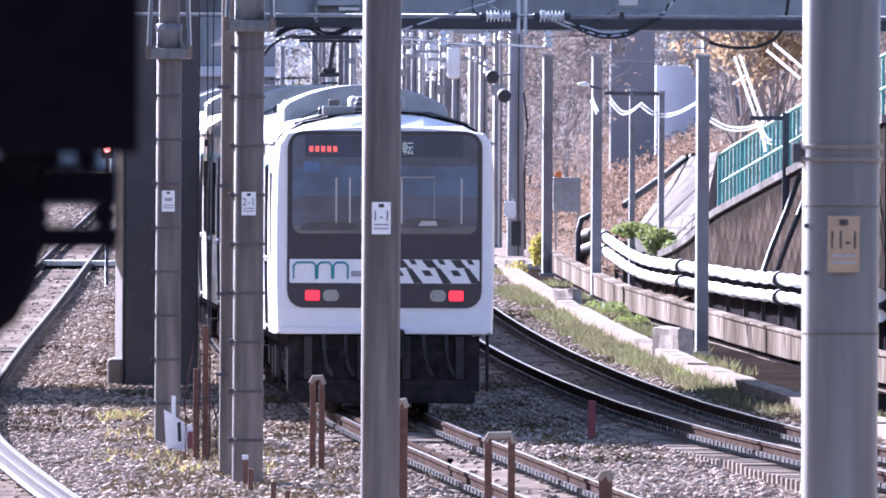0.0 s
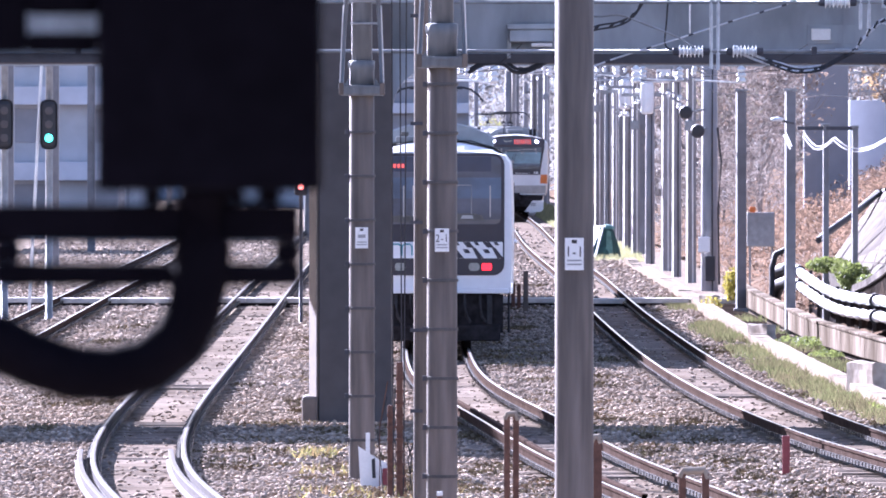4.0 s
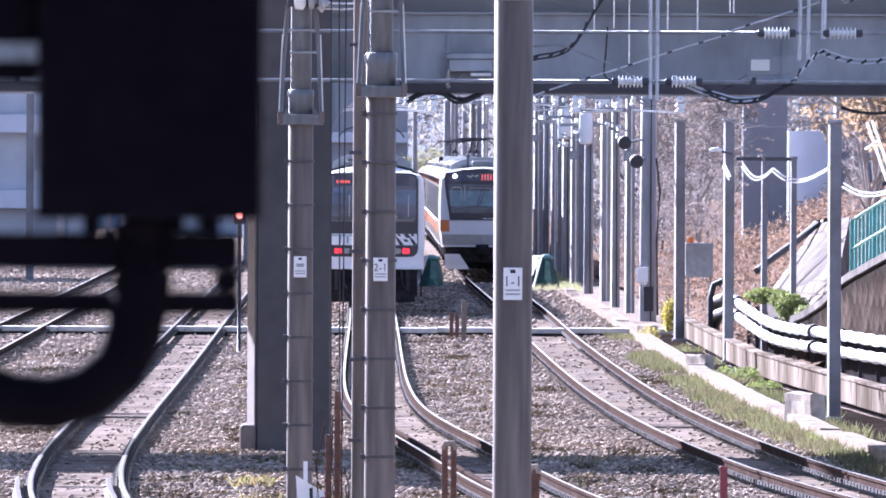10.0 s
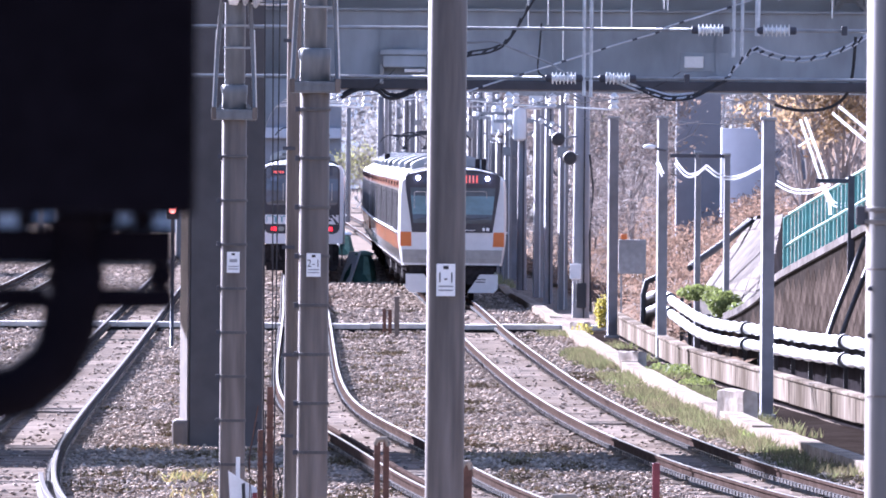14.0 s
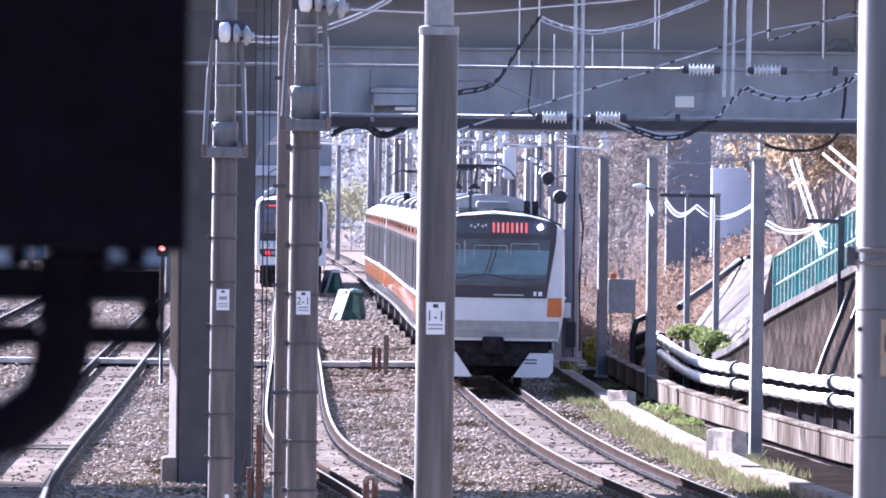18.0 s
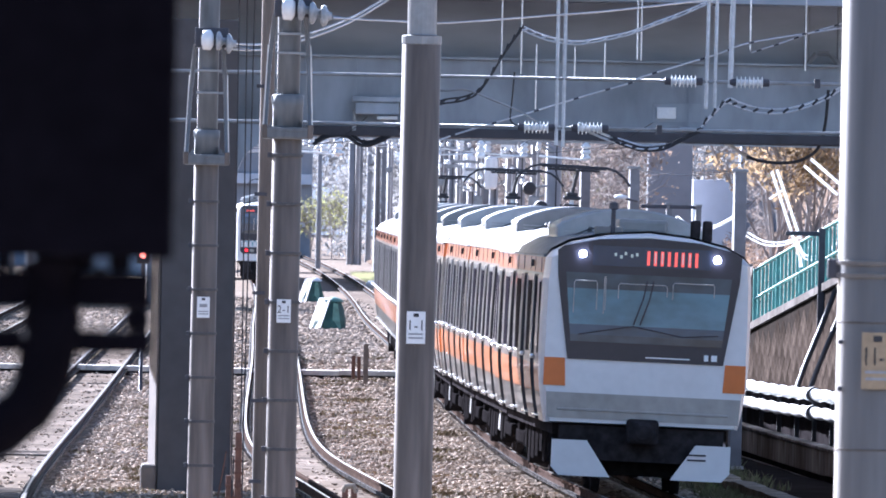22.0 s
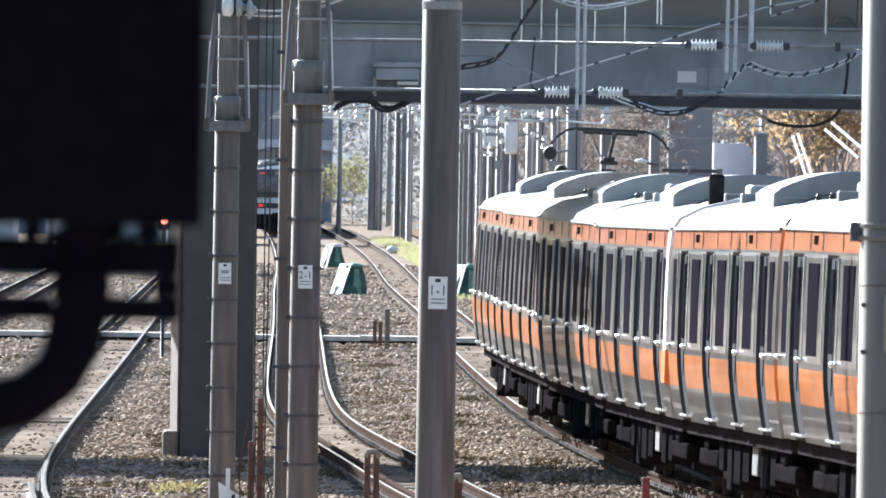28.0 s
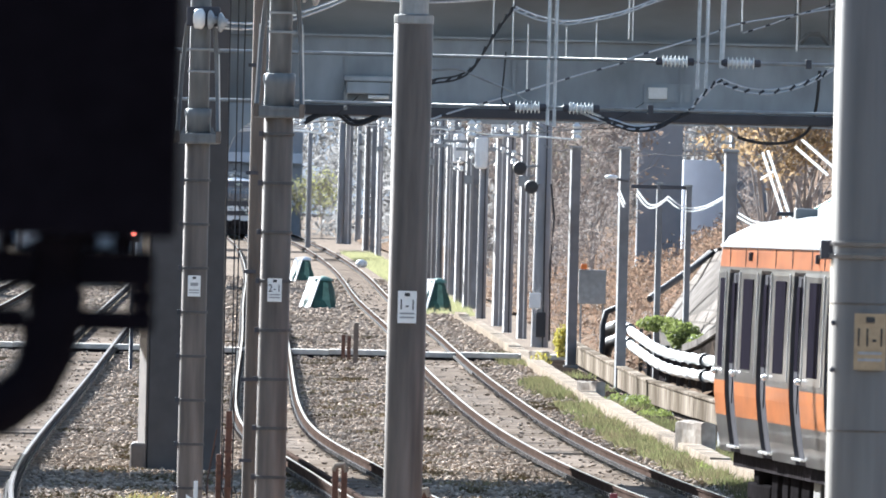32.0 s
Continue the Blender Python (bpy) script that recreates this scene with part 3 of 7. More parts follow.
ac_m = mat("roof_unit_metal", (0.44, 0.44, 0.435), 0.55, metal=0.1, var=0.2, scale=5, bump=0.05, stretch=(1, 0.5, 1), stain=0.45, rnd=0.35)
glass_m = mat("dark_window_glass", (0.018, 0.016, 0.024), 0.35, var=0.3, scale=3, bump=0, spec=0.02, ior=1.05)
# The sky's reflection is painted into both windscreens as blue bands by height.
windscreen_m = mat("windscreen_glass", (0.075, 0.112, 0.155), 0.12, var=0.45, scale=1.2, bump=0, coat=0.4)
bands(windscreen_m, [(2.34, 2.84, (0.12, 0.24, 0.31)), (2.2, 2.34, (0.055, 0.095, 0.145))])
# This glass also has its base colour lifted for haze.
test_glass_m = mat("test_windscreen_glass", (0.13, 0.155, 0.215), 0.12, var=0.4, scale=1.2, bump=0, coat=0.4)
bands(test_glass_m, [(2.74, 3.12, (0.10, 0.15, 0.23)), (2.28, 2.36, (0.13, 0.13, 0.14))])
white_p = mat("white_paint", (0.80, 0.80, 0.82), 0.35, var=0.05, scale=8, bump=0.02, stain=0.08, coat=0.2)
front_p = mat("cab_front_paint", (0.68, 0.68, 0.69), 0.32, var=0.06, scale=8, bump=0.02, stain=0.12, coat=0.2)
# Lower cab front, its darker grey holds the shade that falls there.
lower_front_p = mat("shaded_front_panel", (0.38, 0.365, 0.35), 0.45, metal=0.3, var=0.2, scale=6, bump=0.03, stain=0.3)
grey_p = mat("silver_paint", (0.45, 0.44, 0.43), 0.4, metal=0.2, var=0.08, scale=8, bump=0.03, stain=0.15)
orange_p = mat("orange_paint", (0.62, 0.16, 0.024), 0.4, var=0.06, scale=8, bump=0.02, stain=0.05)
# Black paint lifted towards blue, haze put into the colour.
black_p = mat("black_paint", (0.032, 0.032, 0.048), 0.25, var=0.1, scale=8, bump=0.02, spec=0.4)
# Dusty underframe dirt, its colour also lifted a little for haze.
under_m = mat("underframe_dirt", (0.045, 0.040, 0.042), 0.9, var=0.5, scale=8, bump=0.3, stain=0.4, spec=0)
gear_m = mat("dark_underfloor_gear", (0.022, 0.020, 0.021), 0.85, var=0.5, scale=8, bump=0.3, stain=0.4, spec=0)
tail_red = mat("tail_lamp", (1.0, 0.015, 0.02), 0.3, var=0.05, scale=10, bump=0, stain=0, emit=0.55)
head_white = mat("head_lamp", (1.0, 1.0, 1.0), 0.3, var=0.02, scale=10, bump=0, stain=0, emit=22.0)
lens_m = mat("unlit_lamp", (0.35, 0.36, 0.33), 0.25, var=0.2, scale=20, bump=0)
led_red = mat("led_text", (0.8, 0.10, 0.07), 0.4, var=0.05, scale=30, bump=0, stain=0, emit=0.22)
led_white = mat("led_white_text", (0.36, 0.42, 0.38), 0.4, var=0.3, scale=30, bump=0, stain=0, emit=0.12)
teal_p = mat("teal_paint", (0.05, 0.30, 0.36), 0.4, var=0.05, scale=30, bump=0)
chrome = mat("bright_metal", (0.85, 0.86, 0.88), 0.25, metal=0.8, var=0.05, scale=30, bump=0, stain=0)
panel_m = mat("display_panel_glass", (0.03, 0.045, 0.09), 0.2, var=0.2, scale=4, bump=0, coat=0.3)
# Door steel with the shade of the recessed bays put into its colour.
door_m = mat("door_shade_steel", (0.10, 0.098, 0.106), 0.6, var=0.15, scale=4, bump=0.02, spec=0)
# Bright metal of the added beads that imitate sun glints.
glint_m = mat("glint_bead_metal", (0.95, 0.95, 0.97), 0.42, metal=0.9, var=0.03, scale=30, bump=0, stain=0)
box_m = mat("grey_equipment_paint", (0.11, 0.105, 0.095), 0.6, var=0.25, scale=8, bump=0.1)
hose_m = mat("dusty_hose", (0.065, 0.06, 0.06), 0.85, var=0.4, scale=10, bump=0.2, spec=0.1)
sticker_m = mat("blue_sticker", (0.12, 0.19, 0.34), 0.4, var=0.2, scale=20, bump=0)
rubber = mat("gangway_rubber", (0.02, 0.02, 0.022), 0.85, var=0.2, scale=20, bump=0.2, spec=0)

DOORS = (-6.6, -2.2, 2.2, 6.6)
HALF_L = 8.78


def side_profile(w, inset=0.0, bulge=True):
    """Right half of the cross-section, from the sill up to the roof's middle."""
    h = w / 2
    low = 0.115 if bulge else 0.02
    pts = [(h - low, 0.95), (h - low * 0.64, 1.15), (h - low * 0.32, 1.38), (h - low * 0.09, 1.6), (h, 1.82), (h, 2.4), (h - 0.012, 2.96)]
    pts = [(x - inset, z) for x, z in pts]
    pts += [(h - 0.018, 3.0), (h - 0.04, 3.25), (h - 0.13, 3.35), (h - 0.4, 3.49), (h - 0.9, 3.6), (0, 3.65)]
    return pts


def ring(bm, prof, y):
    full = [(x, z) for x, z in prof] + [(-x, z) for x, z in prof[-2::-1]]
    return [bm.verts.new((x, y, z)) for x, z in full]


def make_car(name, label, category, group, w, side_mat, bulge, cab=None, y_end=HALF_L):
    """A commuter car, 17.6 m long, its local -y end towards the lens: shell with four recessed door bays a side, windows, roof units, underframe and bogies."""
    car = thing(name, label, category, group=group)
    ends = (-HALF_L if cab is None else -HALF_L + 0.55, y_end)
    bm = bmesh.new()
    out, inn = side_profile(w, 0, bulge), side_profile(w, 0.05, bulge)
    rings = [ring(bm, out, ends[0])]
    for d in DOORS:
        if cab is not None and d == DOORS[0]:
            d += 0.65
        for y, p in ((d - 0.68, out), (d - 0.66, inn), (d + 0.66, inn), (d + 0.68, out)):
            rings.append(ring(bm, p, y))
    rings.append(ring(bm, out, ends[1]))
    for a, b in zip(rings, rings[1:]):
        for i in range(len(a) - 1):
            f = bm.faces.new((a[i], a[i + 1], b[i + 1], b[i]))
        bm.faces.new((a[-1], a[0], b[0], b[-1]))
    bm.faces.new(rings[0])
    bm.faces.new(rings[-1][::-1])
    bmesh.ops.recalc_face_normals(bm, faces=bm.faces)
    body = part("body", bm, side_mat, car)
    # roof skin
    bm = bmesh.new()
    prof = [(w / 2 - 0.03, 3.255), (w / 2 - 0.11, 3.375), (w / 2 - 0.38, 3.52), (w / 2 - 0.88, 3.63), (0, 3.68)]
    full = prof + [(-x, z) for x, z in prof[-2::-1]]
    strip(bm, [[(x, y, z) for x, z in full] for y in (ends[0] + (0.02 if cab is None else 0.3), -3.2, 3.2, ends[1] - 0.02)])
    part("roof", bm, roof_m, car, "pale grey car roof", smooth=True)
    # drip edge along the roof
    for s in (-1, 1):
        bm = bmesh.new()
        box(bm, s * (w / 2 - 0.045), s * (w / 2 - 0.01), ends[0] + 0.02, ends[1] - 0.02, 3.25, 3.285)
        part("gutter", bm, roof_m, car)
    h = w / 2
    # doors: two leaves with a tall window each, sill step, and a bead for a sun glint
    first = {}
    for s in (-1, 1):
        for k, d in enumerate(DOORS):
            if cab is not None and k == 0:
                d += 0.65
            for q in (-0.33, 0.33):
                key = ("dw", s)
                if key not in first:
                    bm = bmesh.new()
                    box(bm, -0.004, 0.004, -0.2, 0.2, 1.95, 2.85, 0.003)
                    first[key] = part("door_window", bm, glass_m, car, "narrow dark door window")
                    first[key].matrix_basis = pose(s * (h - 0.04), d + q, 0)
                else:
                    same("door_window", first[key], car, pose(s * (h - 0.04), d + q, 0))
            if ("leaf", s) not in first:
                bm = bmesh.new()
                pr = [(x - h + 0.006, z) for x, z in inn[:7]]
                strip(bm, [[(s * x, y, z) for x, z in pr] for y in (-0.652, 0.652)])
                first["leaf", s] = part("door", bm, door_m, car, "sliding door, recess shade painted into its dark grey")
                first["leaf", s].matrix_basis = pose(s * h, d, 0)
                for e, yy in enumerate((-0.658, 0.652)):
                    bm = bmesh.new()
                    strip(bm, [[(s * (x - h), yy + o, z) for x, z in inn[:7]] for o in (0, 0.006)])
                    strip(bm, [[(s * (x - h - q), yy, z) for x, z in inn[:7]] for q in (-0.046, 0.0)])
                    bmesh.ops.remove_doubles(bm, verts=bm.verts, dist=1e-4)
                    first["jamb", s, e] = part("door_rubber", bm, door_m, car, "door rubber and jamb darkened by painted recess shade")
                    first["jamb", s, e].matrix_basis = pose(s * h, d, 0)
            else:
                same("door", first["leaf", s], car, pose(s * h, d, 0))
                for e in (0, 1):
                    same("door_rubber", first["jamb", s, e], car, pose(s * h, d, 0))
            if ("seam", s) not in first:
                bm = bmesh.new()
                box(bm, -0.005, 0.005, -0.014, 0.014, 1.5, 2.94)
                first["seam", s] = part("door_seam", bm, rubber, car)
                first["seam", s].matrix_basis = pose(s * (h - 0.042), d, 0)
                bm = bmesh.new()
                box(bm, -0.03, 0.03, -0.62, 0.62, 1.0, 1.03, 0.004)
                first["sill", s] = part("door_sill", bm, chrome, car, "bright metal door sill")
                first["sill", s].matrix_basis = pose(s * (h - 0.085 if bulge else h - 0.03), d, 0)
                # bright bead added as a sun glint on the belt line
                bm = bmesh.new()
                lathe(bm, [(0.01, -0.06), (0.026, -0.045), (0.034, -0.015), (0.034, 0.015), (0.026, 0.045), (0.01, 0.06)], 10, "y", (0, 0, 1.845))
                first["glint", s] = part("door_pull", bm, glint_m, car, "small bright bead standing in for a sun glint", smooth=True)
                first["glint", s].matrix_basis = pose(s * (h + 0.03), d - 0.80, 0)
            else:
                same("door_seam", first["seam", s], car, pose(s * (h - 0.042), d, 0))
                same("door_sill", first["sill", s], car, pose(s * (h - 0.085 if bulge else h - 0.03), d, 0))
                same("door_pull", first["glint", s], car, pose(s * (h + 0.03), d - 0.80, 0))
        same("door_pull", first["glint", s], car, pose(s * (h + 0.03), 8.42, 0))
        # side windows between the door bays, and door lamps under the gutter
        spots = [(-8.0, 0.32), (-4.4, 0.66), (0, 0.66), (4.4, 0.66), (8.0, 0.32)]
        if cab is not None:
            spots = [(-7.8, 0.18), (-4.1, 0.55)] + spots[2:]
        for y, hw in spots:
            key = ("w", hw)
            if key not in first:
                bm = bmesh.new()
                box(bm, -0.006, 0.006, -hw, hw, 1.9, 2.9, 0.004)
                first[key] = part("side_window", bm, glass_m, car, "dark tinted side window")
                first[key].matrix_basis = pose(s * (h - 0.001), y, 0)
            else:
                same("side_window", first[key], car, pose(s * (h - 0.001), y, 0))
        for y in (-4.4, 4.4):
            key = ("lamp", 0)
            if key not in first:
                bm = bmesh.new()
                box(bm, -0.03, 0.03, -0.06, 0.06, 3.1, 3.2, 0.01)
                first[key] = part("side_lamp", bm, black_p, car)
                first[key].matrix_basis = pose(s * (h - 0.02), y, 0)
            else:
                same("side_lamp", first[key], car, pose(s * (h - 0.02), y, 0))
        for y in (-7.4, -5.2, -3.6, -1.1, 1.1, 3.6, 5.2, 7.4):
            key = ("joint", 0)
            if key not in first:
                first[key] = part("band_joint", boxed(-0.004, 0.004, -0.018, 0.018, 3.035, 3.24), door_m, car, "dark panel joint")
                first[key].matrix_basis = pose(s * (h - 0.022), y, 0)
            else:
                same("band_joint", first[key], car, pose(s * (h - 0.022), y, 0))
        # stiffening ribs of the body, thin upright mouldings beside the bays
        for y in (-5.6, -3.1, -1.25, 1.25, 3.1, 5.6, 7.55):
            key = ("rib", 0)
            if key not in first:
                bm = bmesh.new()
                box(bm, -0.008, 0.008, -0.02, 0.02, 1.82, 2.98, 0.004)
                first[key] = part("moulding", bm, grey_p, car)
                first[key].matrix_basis = pose(s * (h + 0.002), y, 0)
            else:
                same("moulding", first[key], car, pose(s * (h + 0.002), y, 0))
    # one long roof unit with an arched top, grilles along its sides, and small vents
    def unit(yc, ln, hw, ht):
        bm = bmesh.new()
        side = 3.52 + ht * 0.42
        arc = [(hw - 0.04 + 0.04 * math.sin(radians(a)), side - 0.04 + 0.04 * math.sin(radians(90 - a))) for a in (90, 60, 30)]
        arc += [(hw * q, side + ht * 0.58 * (1 - q ** 2.2)) for q in (0.93, 0.85, 0.75, 0.65, 0.55, 0.45, 0.35, 0.25, 0.15, 0.05)]
        full = arc + [(-x, z) for x, z in arc[::-1]]
        y0, y1 = yc - ln / 2, yc + ln / 2
        strip(bm, [[(x, y, z) for x, z in full] for y in (y0 + 0.03, y1 - 0.03)])
        for s in (-1, 1):
            strip(bm, [[(s * hw, y, z) for z in (3.44, side - 0.04)] for y in (y0 + 0.03, y1 - 0.03)])
        for y, d in ((y0, 0.03), (y1, -0.03)):
            ring = [(hw, 3.44)] + full + [(-hw, 3.44)]
            strip(bm, [[(x, y + d, z) for x, z in ring], [(x * 0.975, y, 3.44 + (z - 3.44) * 0.95) for x, z in ring]])
            bm.faces.new([bm.verts.new((x * 0.975, y, 3.44 + (z - 3.44) * 0.95)) for x, z in ring])
        bmesh.ops.recalc_face_normals(bm, faces=bm.faces)
        u = part("roof_unit", bm, ac_m, car, "grey air-conditioning unit with an arched top", smooth=True)
        for e in (-1, 1):
            for k in range(3):
                yy = yc + e * (ln / 2 + 0.006)
                part("end_louvre", boxed(-hw * 0.9, -hw * 0.62, yy - 0.006, yy + 0.006, 3.54 + 0.05 * k, 3.555 + 0.05 * k), grey_p, u)
        for s in (-1, 1):
            for k in range(8):
                y = yc - ln / 2 + 0.3 + k * (ln - 0.6) / 7
                if ("gr", s) not in first:
                    first["gr", s] = part("grille_rib", boxed(s * (hw - 0.01), s * (hw + 0.004), -0.05, 0.05, 3.56, 3.66), grey_p, u)
                    first["gr", s].matrix_basis = pose(0, y, 0)
                else:
                    same("grille_rib", first["gr", s], u, pose(0, y, 0))
    unit(-0.8, 2.9, 1.06, 0.46)
    for y, x in ((-3.3, -0.62), (-3.45, -0.2), (3.2, -0.5), (6.4, -0.45)):
        bm = bmesh.new()
        for q in (0, 0.16, 0.3):
            lathe(bm, [(0.025, 3.5), (0.025, 3.6), (0.045, 3.63), (0.025, 3.65), (0.04, 3.67), (0.02, 3.7 + 0.1 * q)], 8, "z", (x + q, y + q * 0.6, 0))
        tube(bm, [(x - 0.25, y, 3.56), (x, y, 3.67), (x + 0.35, y + 0.1, 3.72), (x + 0.6, y + 0.5, 3.66)], 0.012, 5)
        part("roof_fitting", bm, box_m, car, "dark cable fittings on the roof")
    for y in (-5.8, 5.2):
        part("roof_vent", boxed(-0.35, 0.35, y - 0.5, y + 0.5, 3.64, 3.84, bevel=0.05), ac_m, car)
    for y in (-7.7, 7.4):
        part("cable_box", boxed(-0.75, -0.35, y - 0.12, y + 0.12, 3.6, 3.72, bevel=0.02), ac_m, car)
    # underframe: sole bars, boxes, bogies
    bm = bmesh.new()
    box(bm, -h + 0.25, h - 0.25, ends[0] + 0.2, ends[1] - 0.2, 0.78, 0.95)
    part("underframe", bm, under_m, car, "dirty black underframe")
    # solid dark filler added to block light under the car
    part("equipment_bay", boxed(-0.8, 0.8, -8.1, 8.1, 0.24, 0.777, bevel=0.02), gear_m, car)
    rnd = random.Random(7)
    for i, y in enumerate(np.arange(-4.2, 4.6, 1.4)):
        for s in (-1, 1):
            bm = bmesh.new()
            dp = 0.35 + 0.25 * rnd.random()
            box(bm, s * (h - 0.72), s * (h - 0.36), y - 0.5, y + 0.35 * rnd.random() + 0.2, 0.78 - dp, 0.778, 0.02)
            part("equipment_box", bm, box_m if (i == 2 and s < 0 and cab is None) else gear_m, car)
    for yb in (-6.2, 6.2):
        bm = bmesh.new()
        for s in (-1, 1):
            box(bm, s * 0.98, s * 1.12, yb - 1.55, yb + 1.55, 0.42, 0.62, 0.03)
            box(bm, s * 0.95, s * 1.15, yb - 0.35, yb + 0.35, 0.62, 0.9, 0.04)
        box(bm, -1.0, 1.0, yb - 0.25, yb + 0.25, 0.4, 0.7)
        bg = part("bogie", bm, gear_m, car, "black bogie frame")
        for ya in (yb - 1.05, yb + 1.05):
            for s in (-1, 1):
                bm = bmesh.new()
                lathe(bm, [(0.28, -0.06), (0.43, -0.06), (0.45, 0.02), (0.45, 0.05), (0.43, 0.06), (0.2, 0.06)], 20, "x", (s * 0.56, ya, 0.43))
                part("wheel", bm, under_m, bg)
    # gangway bellows
    for y in ([ends[0]] if cab is None else []) + [ends[1]]:
        s = 1 if y > 0 else -1
        bm = bmesh.new()
        box(bm, -0.55, 0.55, min(y, y + s * 0.24), max(y, y + s * 0.24), 1.05, 3.2, 0.05)
        part("gangway", bm, rubber, car)
    return car


def front_shell(bm, w, y_front, y_back, bulge, rake=0.0, inset=0.07, arch=1.0):
    """The rounded nose between the body's first ring and the flat front."""
    out = side_profile(w, 0, bulge)
    h = w / 2
    nose = [(x - (inset if x > 0.3 else 0), z + (0.02 if z < 1.2 else (-0.05 if z > 3.3 else 0))) for x, z in out]
    mid = [(x - (inset * 0.25 if x > 0.3 else 0), z - (0.01 if z > 3.3 else 0)) for x, z in out]
    nose, mid = [[(x, 3.42 + (z - 3.42) * arch if z > 3.3 else z) for x, z in q] for q in (nose, mid)]
    r = [ring(bm, out, y_back), ring(bm, mid, (y_back + y_front) / 2 - 0.06), ring(bm, nose, y_front)]
    for v in r[2]:
        v.co.y += rake * max(0, (v.co.z - 1.9)) ** 1.3
    for a, b in zip(r, r[1:]):
        for i in range(len(a) - 1):
            bm.faces.new((a[i], a[i + 1], b[i + 1], b[i]))
        bm.faces.new((a[-1], a[0], b[0], b[-1]))
    bm.faces.new(r[-1])
    bmesh.ops.recalc_face_normals(bm, faces=bm.faces)


def plate(name, pts, y0, y1, material, parent, label=""):
    bm = bmesh.new()
    poly(bm, pts, y0, y1)
    return part(name, bm, material, parent, label)


def orange_lead():
    w = 2.95
    car = make_car("orange_band_lead_car", "stainless commuter train lead car with orange bands and a white front", "train car", "orange-banded commuter train", w, body_steel, True, cab="orange")
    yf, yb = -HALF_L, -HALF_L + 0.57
    bm = bmesh.new()
    front_shell(bm, w, yf, yb, True)
    cab = part("cab_front", bm, front_p, car, "pale silver-white moulded cab front")
    h = w / 2
    plate("mask", [(-1.29, 3.36), (-1.2, 3.43), (-0.7, 3.54), (0, 3.58), (0.7, 3.54), (1.2, 3.43), (1.29, 3.36), (1.27, 3.0), (1.09, 1.85), (-1.09, 1.85), (-1.27, 3.0)], yf - 0.02, yf + 0.06, black_p, car, "glossy black windscreen surround")
    plate("windscreen", [(-1.16, 3.06), (1.16, 3.06), (1.06, 2.10), (-1.06, 2.10)], yf - 0.032, yf - 0.021, windscreen_m, car, "dark windscreen with a blue-green sky reflection painted in")
    d = plate("destination_panel", [(-0.8, 3.45), (0.86, 3.45), (0.86, 3.17), (-0.8, 3.17)], yf - 0.03, yf - 0.021, panel_m, car, "dark blue display panel")
    for i in range(8):
        x = -0.04 + i * 0.096
        plate("led_bar", [(x, 3.40), (x + 0.04, 3.40), (x + 0.04, 3.20), (x, 3.20)], yf - 0.034, yf - 0.0305, led_red, d, "red lit display bar")
        if i in (1, 2, 5, 6):
            plate("led_bar", [(x + 0.012, 3.38), (x + 0.028, 3.38), (x + 0.028, 3.23), (x + 0.012, 3.23)], yf - 0.0375, yf - 0.0345, led_white, d, "white lit display bar")
    for i, (x, z) in enumerate(((-0.5, 3.33), (-0.42, 3.3), (-0.36, 3.35), (-0.27, 3.32), (-0.2, 3.34))):
        plate("led_bar", [(x, z + 0.025), (x + 0.035, z + 0.025), (x + 0.035, z - 0.02), (x, z - 0.02)], yf - 0.034, yf - 0.0305, led_white, d)
    for s in (-1, 1):
        bm = bmesh.new()
        lathe(bm, [(0.04, 0), (0.05, -0.01), (0.046, -0.03), (0.024, -0.04)], 14, "y", (s * 0.94, yf - 0.02, 3.32))
        part("headlight", bm, head_white, car, "lit white headlight")
        plate("corner_patch", [(s * 1.41, 1.86), (s * 1.12, 1.86), (s * 1.1, 1.47), (s * 1.41, 1.47)], yf - 0.012, yf + 0.02, orange_p, car, "orange corner patch")
        plate("skirt", [(s * 1.25, 0.72), (s * 0.76, 0.72), (s * 0.42, 0.22), (s * 1.14, 0.22), (s * 1.25, 0.34)], yf - 0.05, yf + 0.0, front_p, car, "pale snow skirt panel")
        for i in range(2):
            bm = bmesh.new()
            box(bm, s * 0.78 - 0.13, s * 0.78 + 0.13, yf - 0.062, yf - 0.052, 0.5 + i * 0.07, 0.525 + i * 0.07)
            if s > 0:
                part("skirt_slot", bm, black_p, car)
            else:
                bm.free()
    for x0, x1, z0, z1 in ((-1.04, -0.72, 2.5, 2.95), (-0.62, -0.6, 2.5, 3.02), (-0.42, 0.26, 2.72, 2.93), (0.34, 0.92, 2.74, 2.97)):
        bm = bmesh.new()
        tube(bm, [(x0, yf - 0.036, z0), (x0, yf - 0.036, z1 - 0.03), (x0 + 0.02, yf - 0.036, z1), (x1 - 0.02, yf - 0.036, z1), (x1, yf - 0.036, z1 - 0.03), (x1, yf - 0.036, z0 + 0.05)], 0.007, 5)
        part("inner_frame", bm, grey_p, car, "thin pale frame behind the windscreen")
    for x0 in (-0.02, 0.07):
        bm = bmesh.new()
        tube(bm, [(x0, yf - 0.05, 2.98), (x0 - 0.05, yf - 0.06, 2.72), (x0 - 0.17, yf - 0.05, 2.36)], 0.011, 5)
        part("wiper", bm, black_p, car)
    bm = bmesh.new()
    tube(bm, [(-0.95, yf - 0.05, 2.2), (-0.2, yf - 0.055, 2.34), (0.5, yf - 0.055, 2.22), (1.0, yf - 0.05, 2.26)], 0.008, 5)
    part("wiper_arm", bm, black_p, car)
